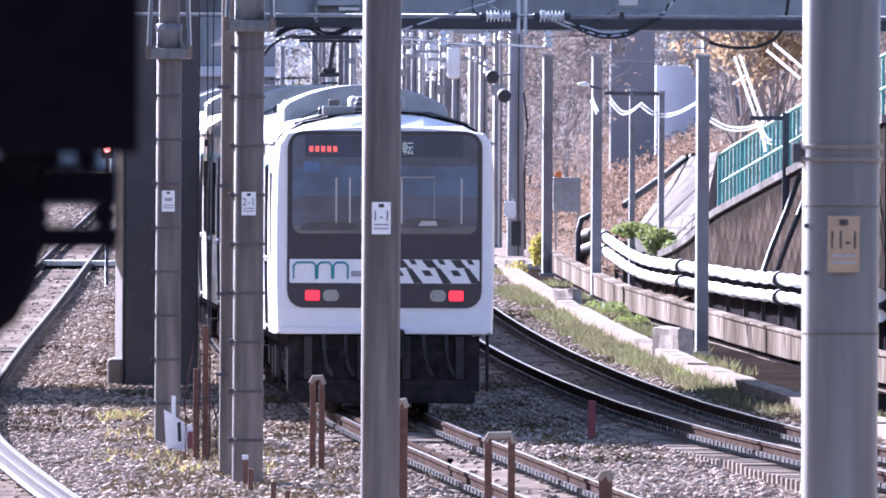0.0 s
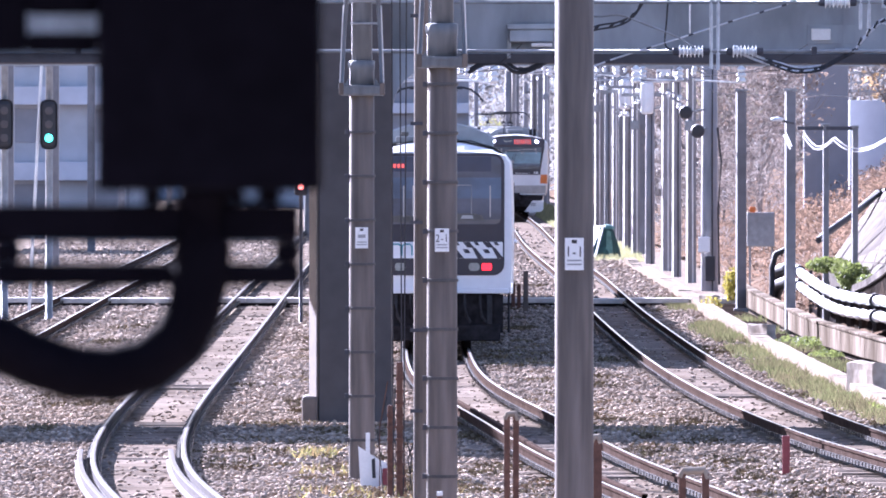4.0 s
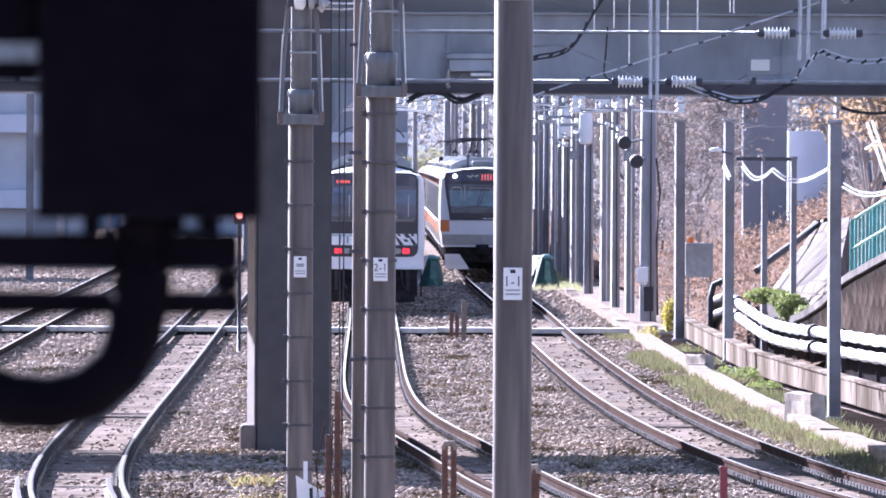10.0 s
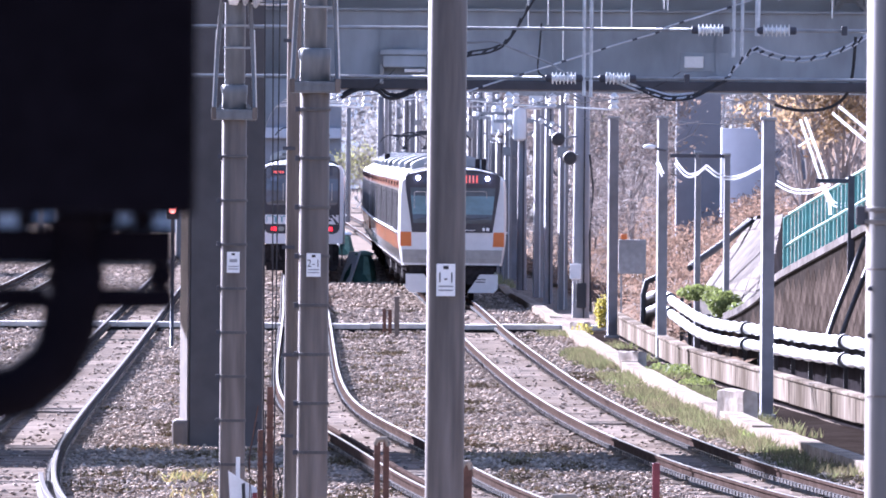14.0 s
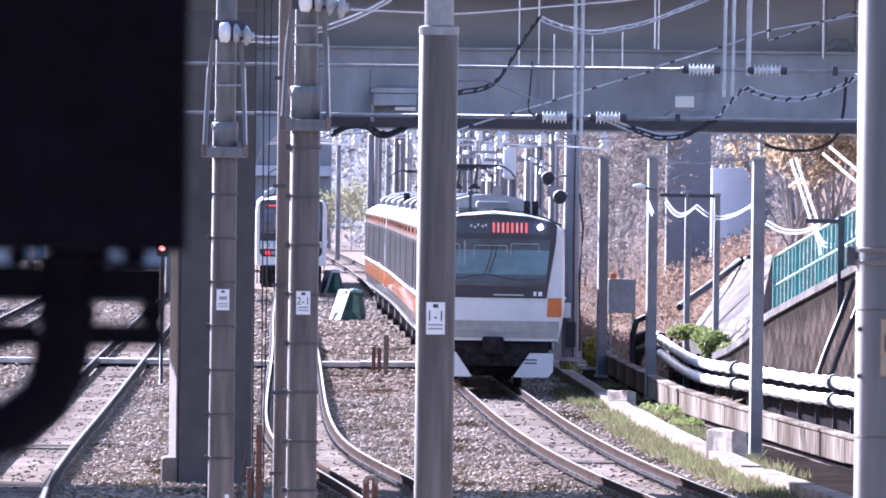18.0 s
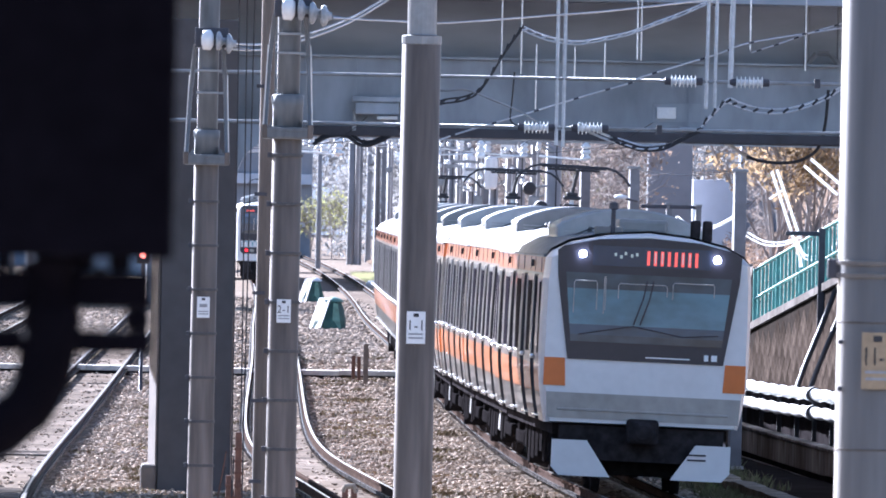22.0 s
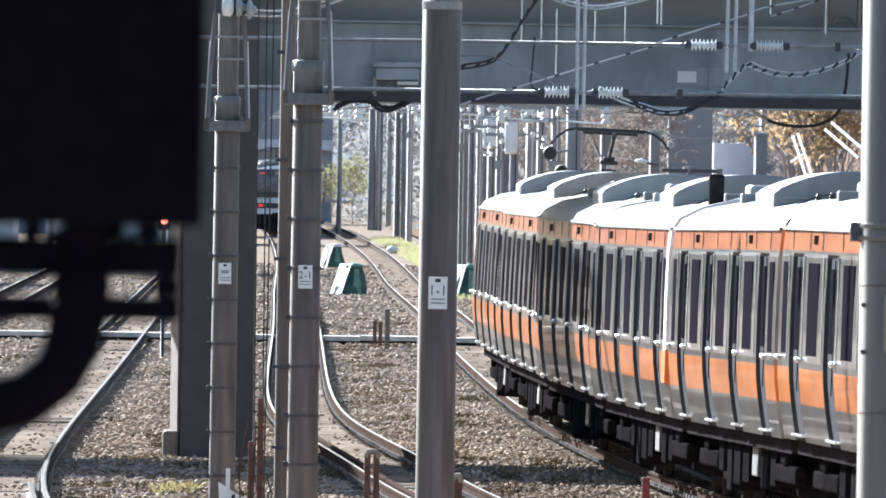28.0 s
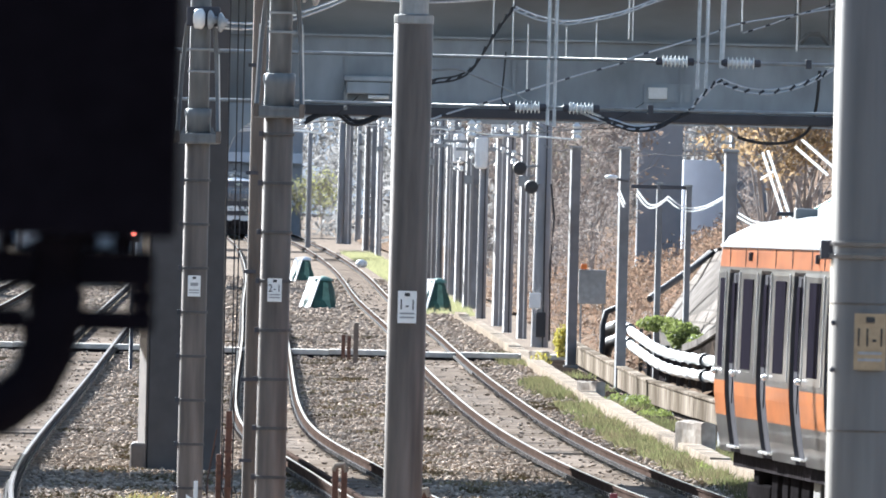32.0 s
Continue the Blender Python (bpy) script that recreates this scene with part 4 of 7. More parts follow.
    for x0, x1, z0, z1 in ((0.0, 0.62, 1.905, 1.922), (0.82, 0.88, 1.9, 1.985), (0.92, 1.0, 1.9, 1.985)):
        plate("front_mark", [(x0, z1), (x1, z1), (x1, z0), (x0, z0)], yf - 0.026, yf - 0.0205, sign_white, car, "small white mark")
    plate("lower_panel", [(-1.36, 1.38), (1.36, 1.38), (1.34, 1.02), (-1.34, 1.02)], yf - 0.014, yf + 0.02, lower_front_p, car, "silver-grey lower front panel with shade painted in")
    bm = bmesh.new()
    box(bm, -1.2, 1.2, yf - 0.03, yf + 0.02, 1.13, 1.165, 0.008)
    part("step_edge", bm, lower_front_p, car)
    bm = bmesh.new()
    box(bm, -1.15, 1.15, yf + 0.1, yf + 0.5, 0.45, 0.93)
    part("buffer_beam", bm, under_m, car)
    bm = bmesh.new()
    box(bm, -0.22, 0.22, yf - 0.35, yf + 0.2, 0.7, 1.05, 0.05)
    lathe(bm, [(0.13, 0), (0.16, -0.05), (0.1, -0.1)], 12, "y", (0, yf - 0.35, 0.87))
    part("coupler", bm, under_m, car, "black automatic coupler")
    bm = bmesh.new()
    tube(bm, [(-0.5, yf + 0.9, 3.62), (-0.5, yf + 0.9, 3.95)], 0.03, 6)
    lathe(bm, [(0.02, 0), (0.07, 0.02), (0.06, 0.1), (0.02, 0.12)], 8, "z", (-0.5, yf + 0.9, 3.95))
    part("antenna", bm, steel_dark, car)
    for x in (0.62, 0.79):
        bm = bmesh.new()
        box(bm, x, x + 0.13, yf + 1.3, yf + 1.6, 3.55, 3.86, 0.035)
        part("horn_box", bm, under_m, car)
    return car


def test_lead():
    w = 2.8
    car = make_car("white_test_lead_car", "white-fronted test train car with black window panel and red lights", "train car", "white test train", w, mue_body, False, cab="test")
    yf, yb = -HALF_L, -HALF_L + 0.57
    bm = bmesh.new()
    front_shell(bm, w, yf, yb, False, inset=0.05, arch=0.3)
    part("cab_front", bm, white_p, car, "white moulded cab front with rounded corners")

    def rr(x0, x1, z0, z1, r):
        pts = []
        for cx, cz, a0 in ((x1 - r, z1 - r, 0), (x0 + r, z1 - r, 90), (x0 + r, z0 + r, 180), (x1 - r, z0 + r, 270)):
            for k in range(5):
                a = radians(a0 + 22.5 * k)
                pts.append((cx + r * math.cos(a), cz + r * math.sin(a)))
        return pts
    plate("mask", rr(-1.22, 1.22, 1.27, 3.42, 0.2), yf - 0.02, yf + 0.05, black_p, car, "black front panel")
    plate("windscreen", rr(-1.16, 1.16, 2.17, 3.37, 0.12), yf - 0.032, yf - 0.021, test_glass_m, car, "dark windscreen with a sky reflection painted in")
    plate("name_board", rr(-1.19, 1.19, 1.57, 1.86, 0.02), yf - 0.03, yf - 0.021, white_p, car, "white name board with teal marks and a black slanted pattern")
    # teal rounded marks in place of the emblem
    for x0, x1 in ((-1.14, -0.86), (-0.84, -0.66), (-0.64, -0.46)):
        bm = bmesh.new()
        pts = [(x0, yf - 0.034, 1.62), (x0, yf - 0.034, 1.78), (x0 + 0.04, yf - 0.034, 1.82), (x1 - 0.04, yf - 0.034, 1.82), (x1, yf - 0.034, 1.78), (x1, yf - 0.034, 1.62)]
        tube(bm, pts, 0.014, 5)
        part("emblem_mark", bm, teal_p, car, "teal rounded emblem stroke")
    plate("emblem_bar", [(-0.42, 1.72), (-0.2, 1.72), (-0.2, 1.65), (-0.42, 1.65)], yf - 0.034, yf - 0.0305, ink_grey, car)
    for i in range(3):
        x = 0.1 + i * 0.36
        plate("slant_block", [(x, 1.858), (x + 0.13, 1.858), (x + 0.215, 1.76), (x + 0.085, 1.76)], yf - 0.034, yf - 0.0305, black_p, car, "black slanted block")
        plate("slant_block", [(x + 0.17, 1.757), (x + 0.235, 1.757), (x + 0.385, 1.572), (x + 0.27, 1.572)], yf - 0.034, yf - 0.0305, black_p, car, "black slanted block")
        plate("slant_block", [(x + 0.0, 1.73), (x + 0.1, 1.73), (x + 0.15, 1.66), (x + 0.05, 1.66)], yf - 0.034, yf - 0.0305, black_p, car, "small black slanted block")
        plate("slant_block", [(x + 0.2, 1.858), (x + 0.27, 1.858), (x + 0.31, 1.80), (x + 0.24, 1.80)], yf - 0.034, yf - 0.0305, black_p, car, "small black slanted block")
    for s in (-1, 1):
        plate("tail_light", rr(s * 0.9 - 0.09, s * 0.9 + 0.09, 1.36, 1.48, 0.02), yf - 0.036, yf - 0.021, tail_red, car, "lit red tail light")
        plate("headlight", rr(s * 0.67 - 0.1, s * 0.67 + 0.1, 1.35, 1.49, 0.06), yf - 0.036, yf - 0.021, lens_m, car, "unlit headlight lens")
    d = plate("destination_panel", rr(-1.0, 0.98, 3.1, 3.36, 0.02), yf - 0.036, yf - 0.0325, panel_m, car, "blue-grey display glass")
    for i in range(5):
        x = -0.95 + i * 0.075
        plate("led_bar", [(x, 3.235), (x + 0.05, 3.235), (x + 0.05, 3.165), (x, 3.165)], yf - 0.04, yf - 0.0365, led_red, d, "red lit display bar")
    label_text("試運転", 0.18, 0.13, yf - 0.042, 3.2, led_white, d, sx=0.85)
    # plates on the opaque glass imitate the desk and its reflections
    plate("console", [(0.12, 2.24), (0.86, 2.24), (0.8, 2.33), (0.62, 2.37), (0.3, 2.36), (0.16, 2.31)], yf - 0.0355, yf - 0.0325, box_m, car, "grey plate on the glass for the desk and its reflections")
    plate("console", [(-1.08, 2.21), (-0.3, 2.21), (-0.34, 2.3), (-0.62, 2.33), (-1.0, 2.29)], yf - 0.0355, yf - 0.0325, box_m, car, "grey plate on the glass for the desk and its reflections")
    plate("console_paper", [(0.42, 2.27), (0.66, 2.27), (0.64, 2.33), (0.46, 2.33)], yf - 0.039, yf - 0.036, grey_p, car, "pale plate on the glass for a reflection by the desk")
    plate("window_sticker", [(-1.02, 2.92), (-0.82, 2.92), (-0.82, 3.05), (-1.02, 3.05)], yf - 0.0385, yf - 0.0325, sticker_m, car, "blue sticker")
    for x, r_ in ((-0.75, 0.03), (-0.48, 0.025), (0.5, 0.03), (0.78, 0.025)):
        bm = bmesh.new()
        tube(bm, [(x, yf + 0.05, 0.95), (x, yf - 0.06, 0.8), (x + 0.03, yf - 0.08, 0.6), (x + 0.1, yf - 0.02, 0.5)], r_, 8)
        part("air_hose", bm, hose_m, car, "dusty dark air hose", smooth=True)
    for x in (-0.95, -0.28, 0.28, 0.95):
        bm = bmesh.new()
        box(bm, x - 0.05, x + 0.05, yf - 0.02, yf + 0.08, 0.45, 0.93, 0.01)
        part("beam_bracket", bm, hose_m, car, "grimy grey bracket")
    for x in (-0.62, -0.45, 0.2, 0.95):
        bm = bmesh.new()
        box(bm, x, x + 0.022, yf - 0.036, yf - 0.033, 2.3, 2.85)
        part("window_post", bm, grey_p, car)
    bm = bmesh.new()
    tube(bm, [(-0.3, yf - 0.036, 2.35), (-0.3, yf - 0.036, 2.86), (0.62, yf - 0.036, 2.86), (0.62, yf - 0.036, 2.35)], 0.009, 5)
    part("inner_frame", bm, grey_p, car, "thin pale frame behind the windscreen")
    bm = bmesh.new()
    box(bm, -1.3, 1.3, yf - 0.03, yf + 0.2, 0.95, 1.04, 0.015)
    part("front_sill", bm, white_p, car)
    bm = bmesh.new()
    box(bm, -1.2, 1.2, yf + 0.1, yf + 0.5, 0.3, 0.93)
    part("buffer_beam", bm, under_m, car)
    bm = bmesh.new()
    box(bm, -0.25, 0.25, yf - 0.35, yf + 0.2, 0.68, 1.02, 0.05)
    part("coupler", bm, under_m, car, "black automatic coupler")
    bm = bmesh.new()
    box(bm, -1.15, 1.15, yf + 0.02, yf + 0.09, 0.15, 0.45, 0.03)
    part("rail_guard", bm, under_m, car)
    for s in (-1, 1):
        bm = bmesh.new()
        tube(bm, [(s * 1.3, yf + 0.15, 0.95), (s * 1.3, yf + 0.12, 0.3)], 0.02, 6)
        part("hose", bm, under_m, car)
    cowl = part("roof_cowl", boxed(-0.34, 0.18, yf + 1.5, yf + 2.0, 3.58, 3.66, bevel=0.02), box_m, car, "dark louvred roof cowl")
    for k in range(3):
        part("cowl_slat", boxed(-0.34 + 0.02 * k, 0.18 - 0.02 * k, yf + 1.5, yf + 2.0, 3.665 + 0.06 * k, 3.71 + 0.06 * k, bevel=0.02), box_m, cowl)
    part("roof_post", boxed(-0.66, -0.52, yf + 1.5, yf + 1.64, 3.55, 3.80, bevel=0.02), box_m, car, "dark box on the roof")
    rod_ = bmesh.new()
    tube(rod_, [(-1.1, yf + 1.2, 3.50), (-0.6, yf + 1.2, 3.64), (0.6, yf + 1.2, 3.64), (1.1, yf + 1.2, 3.50)], 0.02, 6)
    part("roof_rail", rod_, box_m, car, "thin dark rail across the roof")
    return car


def pantograph(parent, y):
    """A raised single-arm pantograph: white insulator post, knuckle box, thin arm and a head with drooping horns."""
    bm = bmesh.new()
    for x in (-0.6, 0.6):
        for d in (-0.5, 0.5):
            tube(bm, [(x, y + d, 3.6), (x, y + d, 3.74)], 0.05, 6)
        tube(bm, [(x, y - 0.6, 3.75), (x, y + 0.6, 3.75)], 0.025, 6)
    box(bm, -0.45, 0.45, y - 0.5, y + 0.5, 3.62, 3.7, 0.03)
    p = part("pantograph", bm, steel_dark, parent, "dark raised pantograph with drooping horns")
    part("lower_arm", boxed(-0.035, 0.035, y - 0.04, y + 0.04, 3.7, 4.09, bevel=0.01), sign_white, p, "white lower arm")
    bm = bmesh.new()
    box(bm, -0.14, 0.14, y - 0.1, y + 0.1, 4.09, 4.15, 0.02)
    box(bm, -0.09, 0.09, y - 0.08, y + 0.08, 4.15, 4.21, 0.02)
    box(bm, -0.12, 0.12, y - 0.09, y + 0.09, 3.99, 4.02, 0.01)
    part("knuckle", bm, wire_dark, p)
    bm = bmesh.new()
    tube(bm, [(0.0, y, 4.2), (0.07, y - 0.05, 4.58)], 0.032, 6)
    tube(bm, [(-0.12, y, 4.2), (-0.3, y - 0.05, 4.56)], 0.008, 5)
    part("upper_arm", bm, wire_dark, p)
    bm = bmesh.new()
    for d in (-0.16, 0.12):
        tube(bm, [(-0.52, y + d, 4.62), (0.52, y + d, 4.62)], 0.032, 6)
    tube(bm, [(-0.42, y - 0.02, 4.57), (0.42, y - 0.02, 4.57)], 0.022, 6)
    for e in (-1, 1):
        tube(bm, [(e * 0.52, y - 0.02, 4.63), (e * 0.68, y - 0.02, 4.59), (e * 0.82, y - 0.02, 4.49), (e * 0.92, y - 0.02, 4.36)], 0.022, 6)
    part("head", bm, wire_dark, p, "dark pan head with horns")
    return p


lead_o = orange_lead()
mid_o = make_car("orange_band_car", "stainless commuter train car with orange bands", "train car", "orange-banded commuter train", 2.95, body_steel, True)
mid_o_p = make_car("orange_band_motor_car", "stainless commuter train car with orange bands and a pantograph", "train car", "orange-banded commuter train", 2.95, body_steel, True)
pantograph(mid_o_p, 4.5)
cab_o = make_car("orange_band_cab_car", "stainless commuter car with orange bands and a white cab pillar", "train car", "orange-banded commuter train", 2.95, body_steel, True)
for s in (-1, 1):
    bm = bmesh.new()
    strip(bm, [[(s * x, y, z) for y in (-8.80, -8.63, -8.25)] for x, z in ((1.484, 1.78), (1.484, 2.4), (1.478, 2.96), (1.45, 3.26), (1.37, 3.40), (1.1, 3.54), (0.6, 3.67))])
    strip(bm, [[(s * (x - 0.2), -8.80, z), (s * x, -8.80, z)] for x, z in ((1.484, 1.78), (1.484, 2.4), (1.478, 2.96), (1.45, 3.26), (1.37, 3.40), (1.1, 3.54), (0.6, 3.67))])
    part("cab_pillar", bm, white_p, cab_o, "white moulded cab corner")
    part("corner_patch", boxed(s * 1.3, s * 1.486, -8.805, -8.1, 1.37, 1.775, bevel=0.004), orange_p, cab_o, "orange corner patch")
    part("horn_box", boxed(s * 0.8, s * 0.98, -8.4, -8.15, 3.56, 3.95, bevel=0.03), under_m, cab_o)
orange_cars = [lead_o]
for k in range(1, 10):
    src = cab_o if k == 6 else mid_o_p if k in (1, 3, 8) else mid_o
    orange_cars.append(src if src not in orange_cars else copy_thing(src, Matrix()))
lead_t = test_lead()
mid_t = make_car("test_train_car", "pale metal test train car with a light stripe", "train car", "white test train", 2.8, mue_body, False)
test_cars = [lead_t, mid_t] + [copy_thing(mid_t, Matrix()) for _ in range(4)]
pantograph(test_cars[1], -6.5)


def raise_body(cars):
    """The test cars stand a little taller than the orange-banded ones above the bogies."""
    done = set()

    def lifted(z):
        return z + 0.065 * min(1, max(0, (z - 0.5) / 0.45)) + 0.03 * max(0, z - 0.95)
    for car in cars:
        for o in car.children_recursive:
            if o.type != "MESH":
                o.location.z = lifted(o.location.z)
            elif o.data not in done:
                done.add(o.data)
                for v in o.data.vertices:
                    v.co.z = lifted(v.co.z)


raise_body(test_cars)


def rise(y):
    """Track A climbs a little towards the near end."""
    return float(np.interp(y, [140, 165, 182, 200], [0.18, 0.14, 0.05, 0.0]))


def raise_track(tr):
    done = set()
    for o in tr.children:
        if o.name.startswith("sleeper"):
            o.location.z += rise(o.location.y)
        elif o.data not in done:
            done.add(o.data)
            for v in o.data.vertices:
                v.co.z += rise(v.co.y)


class Run:
    """Distance along a line, and the place of a car of which the front stands at a given y."""

    def __init__(self, line, cant):
        self.line, self.cant = line, cant
        self.ys = np.arange(-330, 1440, 1.0)
        xs = np.array([line(min(max(y, line.y[0]), line.y[-1])) + line.slope(line.y[0]) * min(0, y - line.y[0]) for y in self.ys])
        self.xs = xs
        self.s = np.concatenate([[0], np.cumsum(np.hypot(np.diff(xs), 1.0))])

    def at(self, s):
        y = float(np.interp(s, self.s, self.ys))
        return float(np.interp(y, self.ys, self.xs)), y

    def dist(self, y):
        return float(np.interp(y, self.ys, self.s))

    def car(self, y_front, k):
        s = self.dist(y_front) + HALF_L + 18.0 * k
        x0, y0 = self.at(s - 6.2)
        x1, y1 = self.at(s + 6.2)
        lean = self.cant * float(np.interp((y0 + y1) / 2, CANT_Y, CANT))
        h0, h1 = self.cant * rise(y0), self.cant * rise(y1)
        return pose((x0 + x1) / 2, (y0 + y1) / 2, 0.53 * math.sin(radians(lean)) + (h0 + h1) / 2, math.degrees(math.atan2(h1 - h0, 12.4)), lean, math.degrees(math.atan2(-(x1 - x0), y1 - y0)))


RUN_A, RUN_B = Run(LINE_A, 1.0), Run(LINE_B, 0.0)
# (seconds, y of the front)
ORANGE_RUN = [(0, 772), (4, 671), (7, 588), (10.5, 498), (13, 438), (15.5, 377), (18, 314.5), (20, 263), (21, 238), (22, 213), (23, 190), (24, 170.3), (25.5, 137.6), (28.5, 66), (29.5, 39.6), (30, 29.4), (31, 12.5), (32, -5.4)]
TEST_RUN = [(0, 191), (1, 210), (4, 277), (7, 341), (10.5, 415), (13, 470), (20, 647), (32, 979)]
# lean of a car on the canted curve: distance and degrees
CANT_Y, CANT = [140, 199, 222, 247, 272, 320], [1.3, 1.0, 1.6, 2.7, 1.4, 0.2]


def motions():
    times = list(np.arange(0, 32.01, 1.0))
    ro = Line([(t, y) for t, y in ORANGE_RUN])
    rt = Line([(t, y) for t, y in TEST_RUN])
    for k, car in enumerate(orange_cars):
        walk(car, [(t, RUN_A.car(ro(t), k)) for t in times])
    for k, car in enumerate(test_cars):
        walk(car, [(t, RUN_B.car(rt(t), k)) for t in times])

# ------------------------------------------------------------- line-side poles
def P(u, v, y):
    """World place of a sight line (u right of, v below the level line) at the distance y."""
    return Vector((u * y / LENS, y, EYE_Z - v * y / LENS))


def concrete_pole(label, x, y, r0, r1, top, base=GROUND - 0.06, group="line-side poles", material=None, square=False):
    p = thing("concrete_pole", label, "utility pole", x, y, base, group=group)
    bm = bmesh.new()
    lathe(bm, [(r0, 0), (r0, 0.05), (r1, top - base), (r1 * 0.98, top - base + 0.004)], 4 if square else 32)
    sh = part("shaft", bm, material or conc_pole, p, smooth=not square)
    if square:
        sh.matrix_basis = pose(0, 0, 0, 0, 0, 54.5)
    return p


def steel_band(p, z, r):
    bm = bmesh.new()
    lathe(bm, [(r, z - 0.018), (r + 0.01, z - 0.016), (r + 0.01, z + 0.016), (r, z + 0.018)], 20)
    b = part("band", bm, band_m, p, "dark steel clamping band")
    part("clamp_bolt", boxed(-r - 0.045, -r + 0.01, -0.05, 0.03, z - 0.028, z + 0.028, bevel=0.005), steel_dark, b)


def pole_plate(p, text, z, r, w, h, material, dx=0.0, bars=2):
    y = -r - 0.02
    s = part("pole_plate", boxed(dx - w / 2, dx + w / 2, y - 0.004, y, z - h / 2, z + h / 2, bevel=0.001), material, p, "small printed plate on a pole")
    part("plate_mark", boxed(dx - w * 0.14, dx + w * 0.14, y - 0.007, y - 0.0045, z + h * 0.33, z + h * 0.44), ink, s)
    if text:
        label_text(text, h * 0.46, dx, y - 0.008, z + h * 0.06, ink, s, sx=0.85 if len(text) < 4 else 0.66, gap=1.12 if len(text) < 4 else 1.0)
    else:
        part("plate_bar", boxed(dx - w * 0.3, dx + w * 0.3, y - 0.007, y - 0.0045, z + h * 0.0, z + h * 0.16), ink_grey, s)
    for i in range(bars):
        q = z - h * (0.2 + 0.12 * i)
        part("print_bar", boxed(dx - w * 0.38, dx + w * 0.38, y - 0.007, y - 0.0045, q - h * 0.025, q + h * 0.025), ink_grey, s)


def rod(name, pts, r, material, parent, label="", n=6):
    bm = bmesh.new()
    tube(bm, pts, r, n)
    return part(name, bm, material, parent, label, smooth=n > 6)


BASE = GROUND - 0.06
# pole 1-1
Y1 = 141.8
pole1 = concrete_pole("round grey concrete pole with a white plate numbered 1-1", 58 * Y1 / LENS, Y1, 0.18, 0.18, 5.6)
pole_plate(pole1, "1-1", 2.89 - BASE, 0.18, 0.175, 0.30, sign_white)
bm = bmesh.new()
lathe(bm, [(0.18, 5.52 - BASE), (0.186, 5.53 - BASE), (0.186, 5.597 - BASE), (0.16, 5.603 - BASE), (0.135, 5.61 - BASE), (0.135, 9.2 - BASE)], 20)
part("upper_shaft", bm, steel_grey, pole1, "narrower steel extension")
# pole 2-1
Y2 = 166.5


def banded_pole(u, y, r, label, text, zc, z_top, sh, wcap, drum, drum_n):
    """A concrete pole with bands, a bracket plate with two struts, and a steel head section."""
    p = concrete_pole(label, u * y / LENS, y, r * 1.06, r, z_top)
    pole_plate(p, text, zc - BASE, r * 1.06, 0.155, 0.255, sign_white)
    z = 0.55
    while z < z_top - BASE - 0.3:
        steel_band(p, z, r * 1.05)
        z += 0.535
    zt = z_top - BASE
    part("bracket_plate", boxed(-0.28, 0.28, -r - 0.05, -r + 0.14, zt - 0.13, zt, bevel=0.03), head_m, p, "broad grey bracket plate")
    part("bracket_rim", boxed(-0.285, 0.285, -r - 0.06, -r - 0.051, zt - 0.045, zt - 0.005, bevel=0.003), head_m, p, "paler top rim of the bracket")
    for q in (-1, 1):
        bm = bmesh.new()
        vs = [(q * wcap * 1.02, zt + 0.003), (q * 0.25, zt + 0.003), (q * 0.2, zt + 0.02), (q * (wcap * 1.02 + 0.012), zt + 0.075)]
        poly(bm, vs, -r - 0.03, -r + 0.1)
        part("fillet", bm, head_m, p, "rounded fillet on the bracket")
    bm = bmesh.new()
    lathe(bm, [(wcap, zt + 0.003), (wcap, zt + sh * 0.62), (wcap * 1.04, zt + sh * 0.64), (wcap * 1.04, zt + sh * 0.98), (wcap * 0.9, zt + sh)], 18)
    part("cap_block", bm, head_m, p, "stained concrete pole cap", smooth=True)
    part("cap_lug", boxed(-wcap * 1.12, -wcap * 0.9, -0.06, 0.06, zt + sh * 0.7, zt + sh * 0.95, bevel=0.01), steel_grey, p)
    bm = bmesh.new()
    lathe(bm, [(0.125, zt + sh + 0.003), (0.125, zt + 2.0), (0.118, 9.0 - BASE)], 18)
    part("head_section", bm, head_m, p, "narrower concrete head section", smooth=True)
    for z in (zt + sh + 0.45, zt + 1.02):
        part("head_band", boxed(-0.145, 0.25, -0.15, -0.1, z - 0.014, z + 0.014, bevel=0.004), steel_grey, p)
    for s, d in ((-1, 0.06), (1, 0.05)):
        rod("strut", [(s * 0.25, -r, zt - 0.05), (s * 0.25 - s * d * 0.6, -r, zt + 0.7), (s * 0.25 - s * d * 1.5, -r * 0.9, zt + drum - 0.05)], 0.028, head_m, p, n=8)
        rod("strut_tie", [(s * 0.27, -r - 0.02, zt - 0.04), (s * 0.275 - s * d * 0.8, -r - 0.02, zt + drum * 0.7)], 0.008, wire_m, p)
        part("strut_foot", boxed(s * 0.25 - 0.03, s * 0.25 + 0.03, -r - 0.07, -r + 0.02, zt - 0.12, zt + 0.03, bevel=0.008), conc_pole, p)
    bm = bmesh.new()
    a_ = -0.02
    for q in range(drum_n):
        lathe(bm, [(0.03, a_), (0.11, a_ + 0.015), (0.125, a_ + 0.045), (0.10, a_ + 0.07), (0.045, a_ + 0.095), (0.045, a_ + 0.13)], 16, "x", (0.1, -r - 0.12, zt + drum - 0.03 * q))
        a_ += 0.125
    part("strain_insulator", bm, insul_grey, p, "glazed grey-white disc strain insulator", smooth=True)
    # cap coloured white to imitate sunlight on the metal
    bm = bmesh.new()
    lathe(bm, [(0.05, -0.17), (0.12, -0.15), (0.13, -0.06), (0.07, -0.02)], 14, "x", (0.08, -r - 0.1, zt + drum + 0.01))
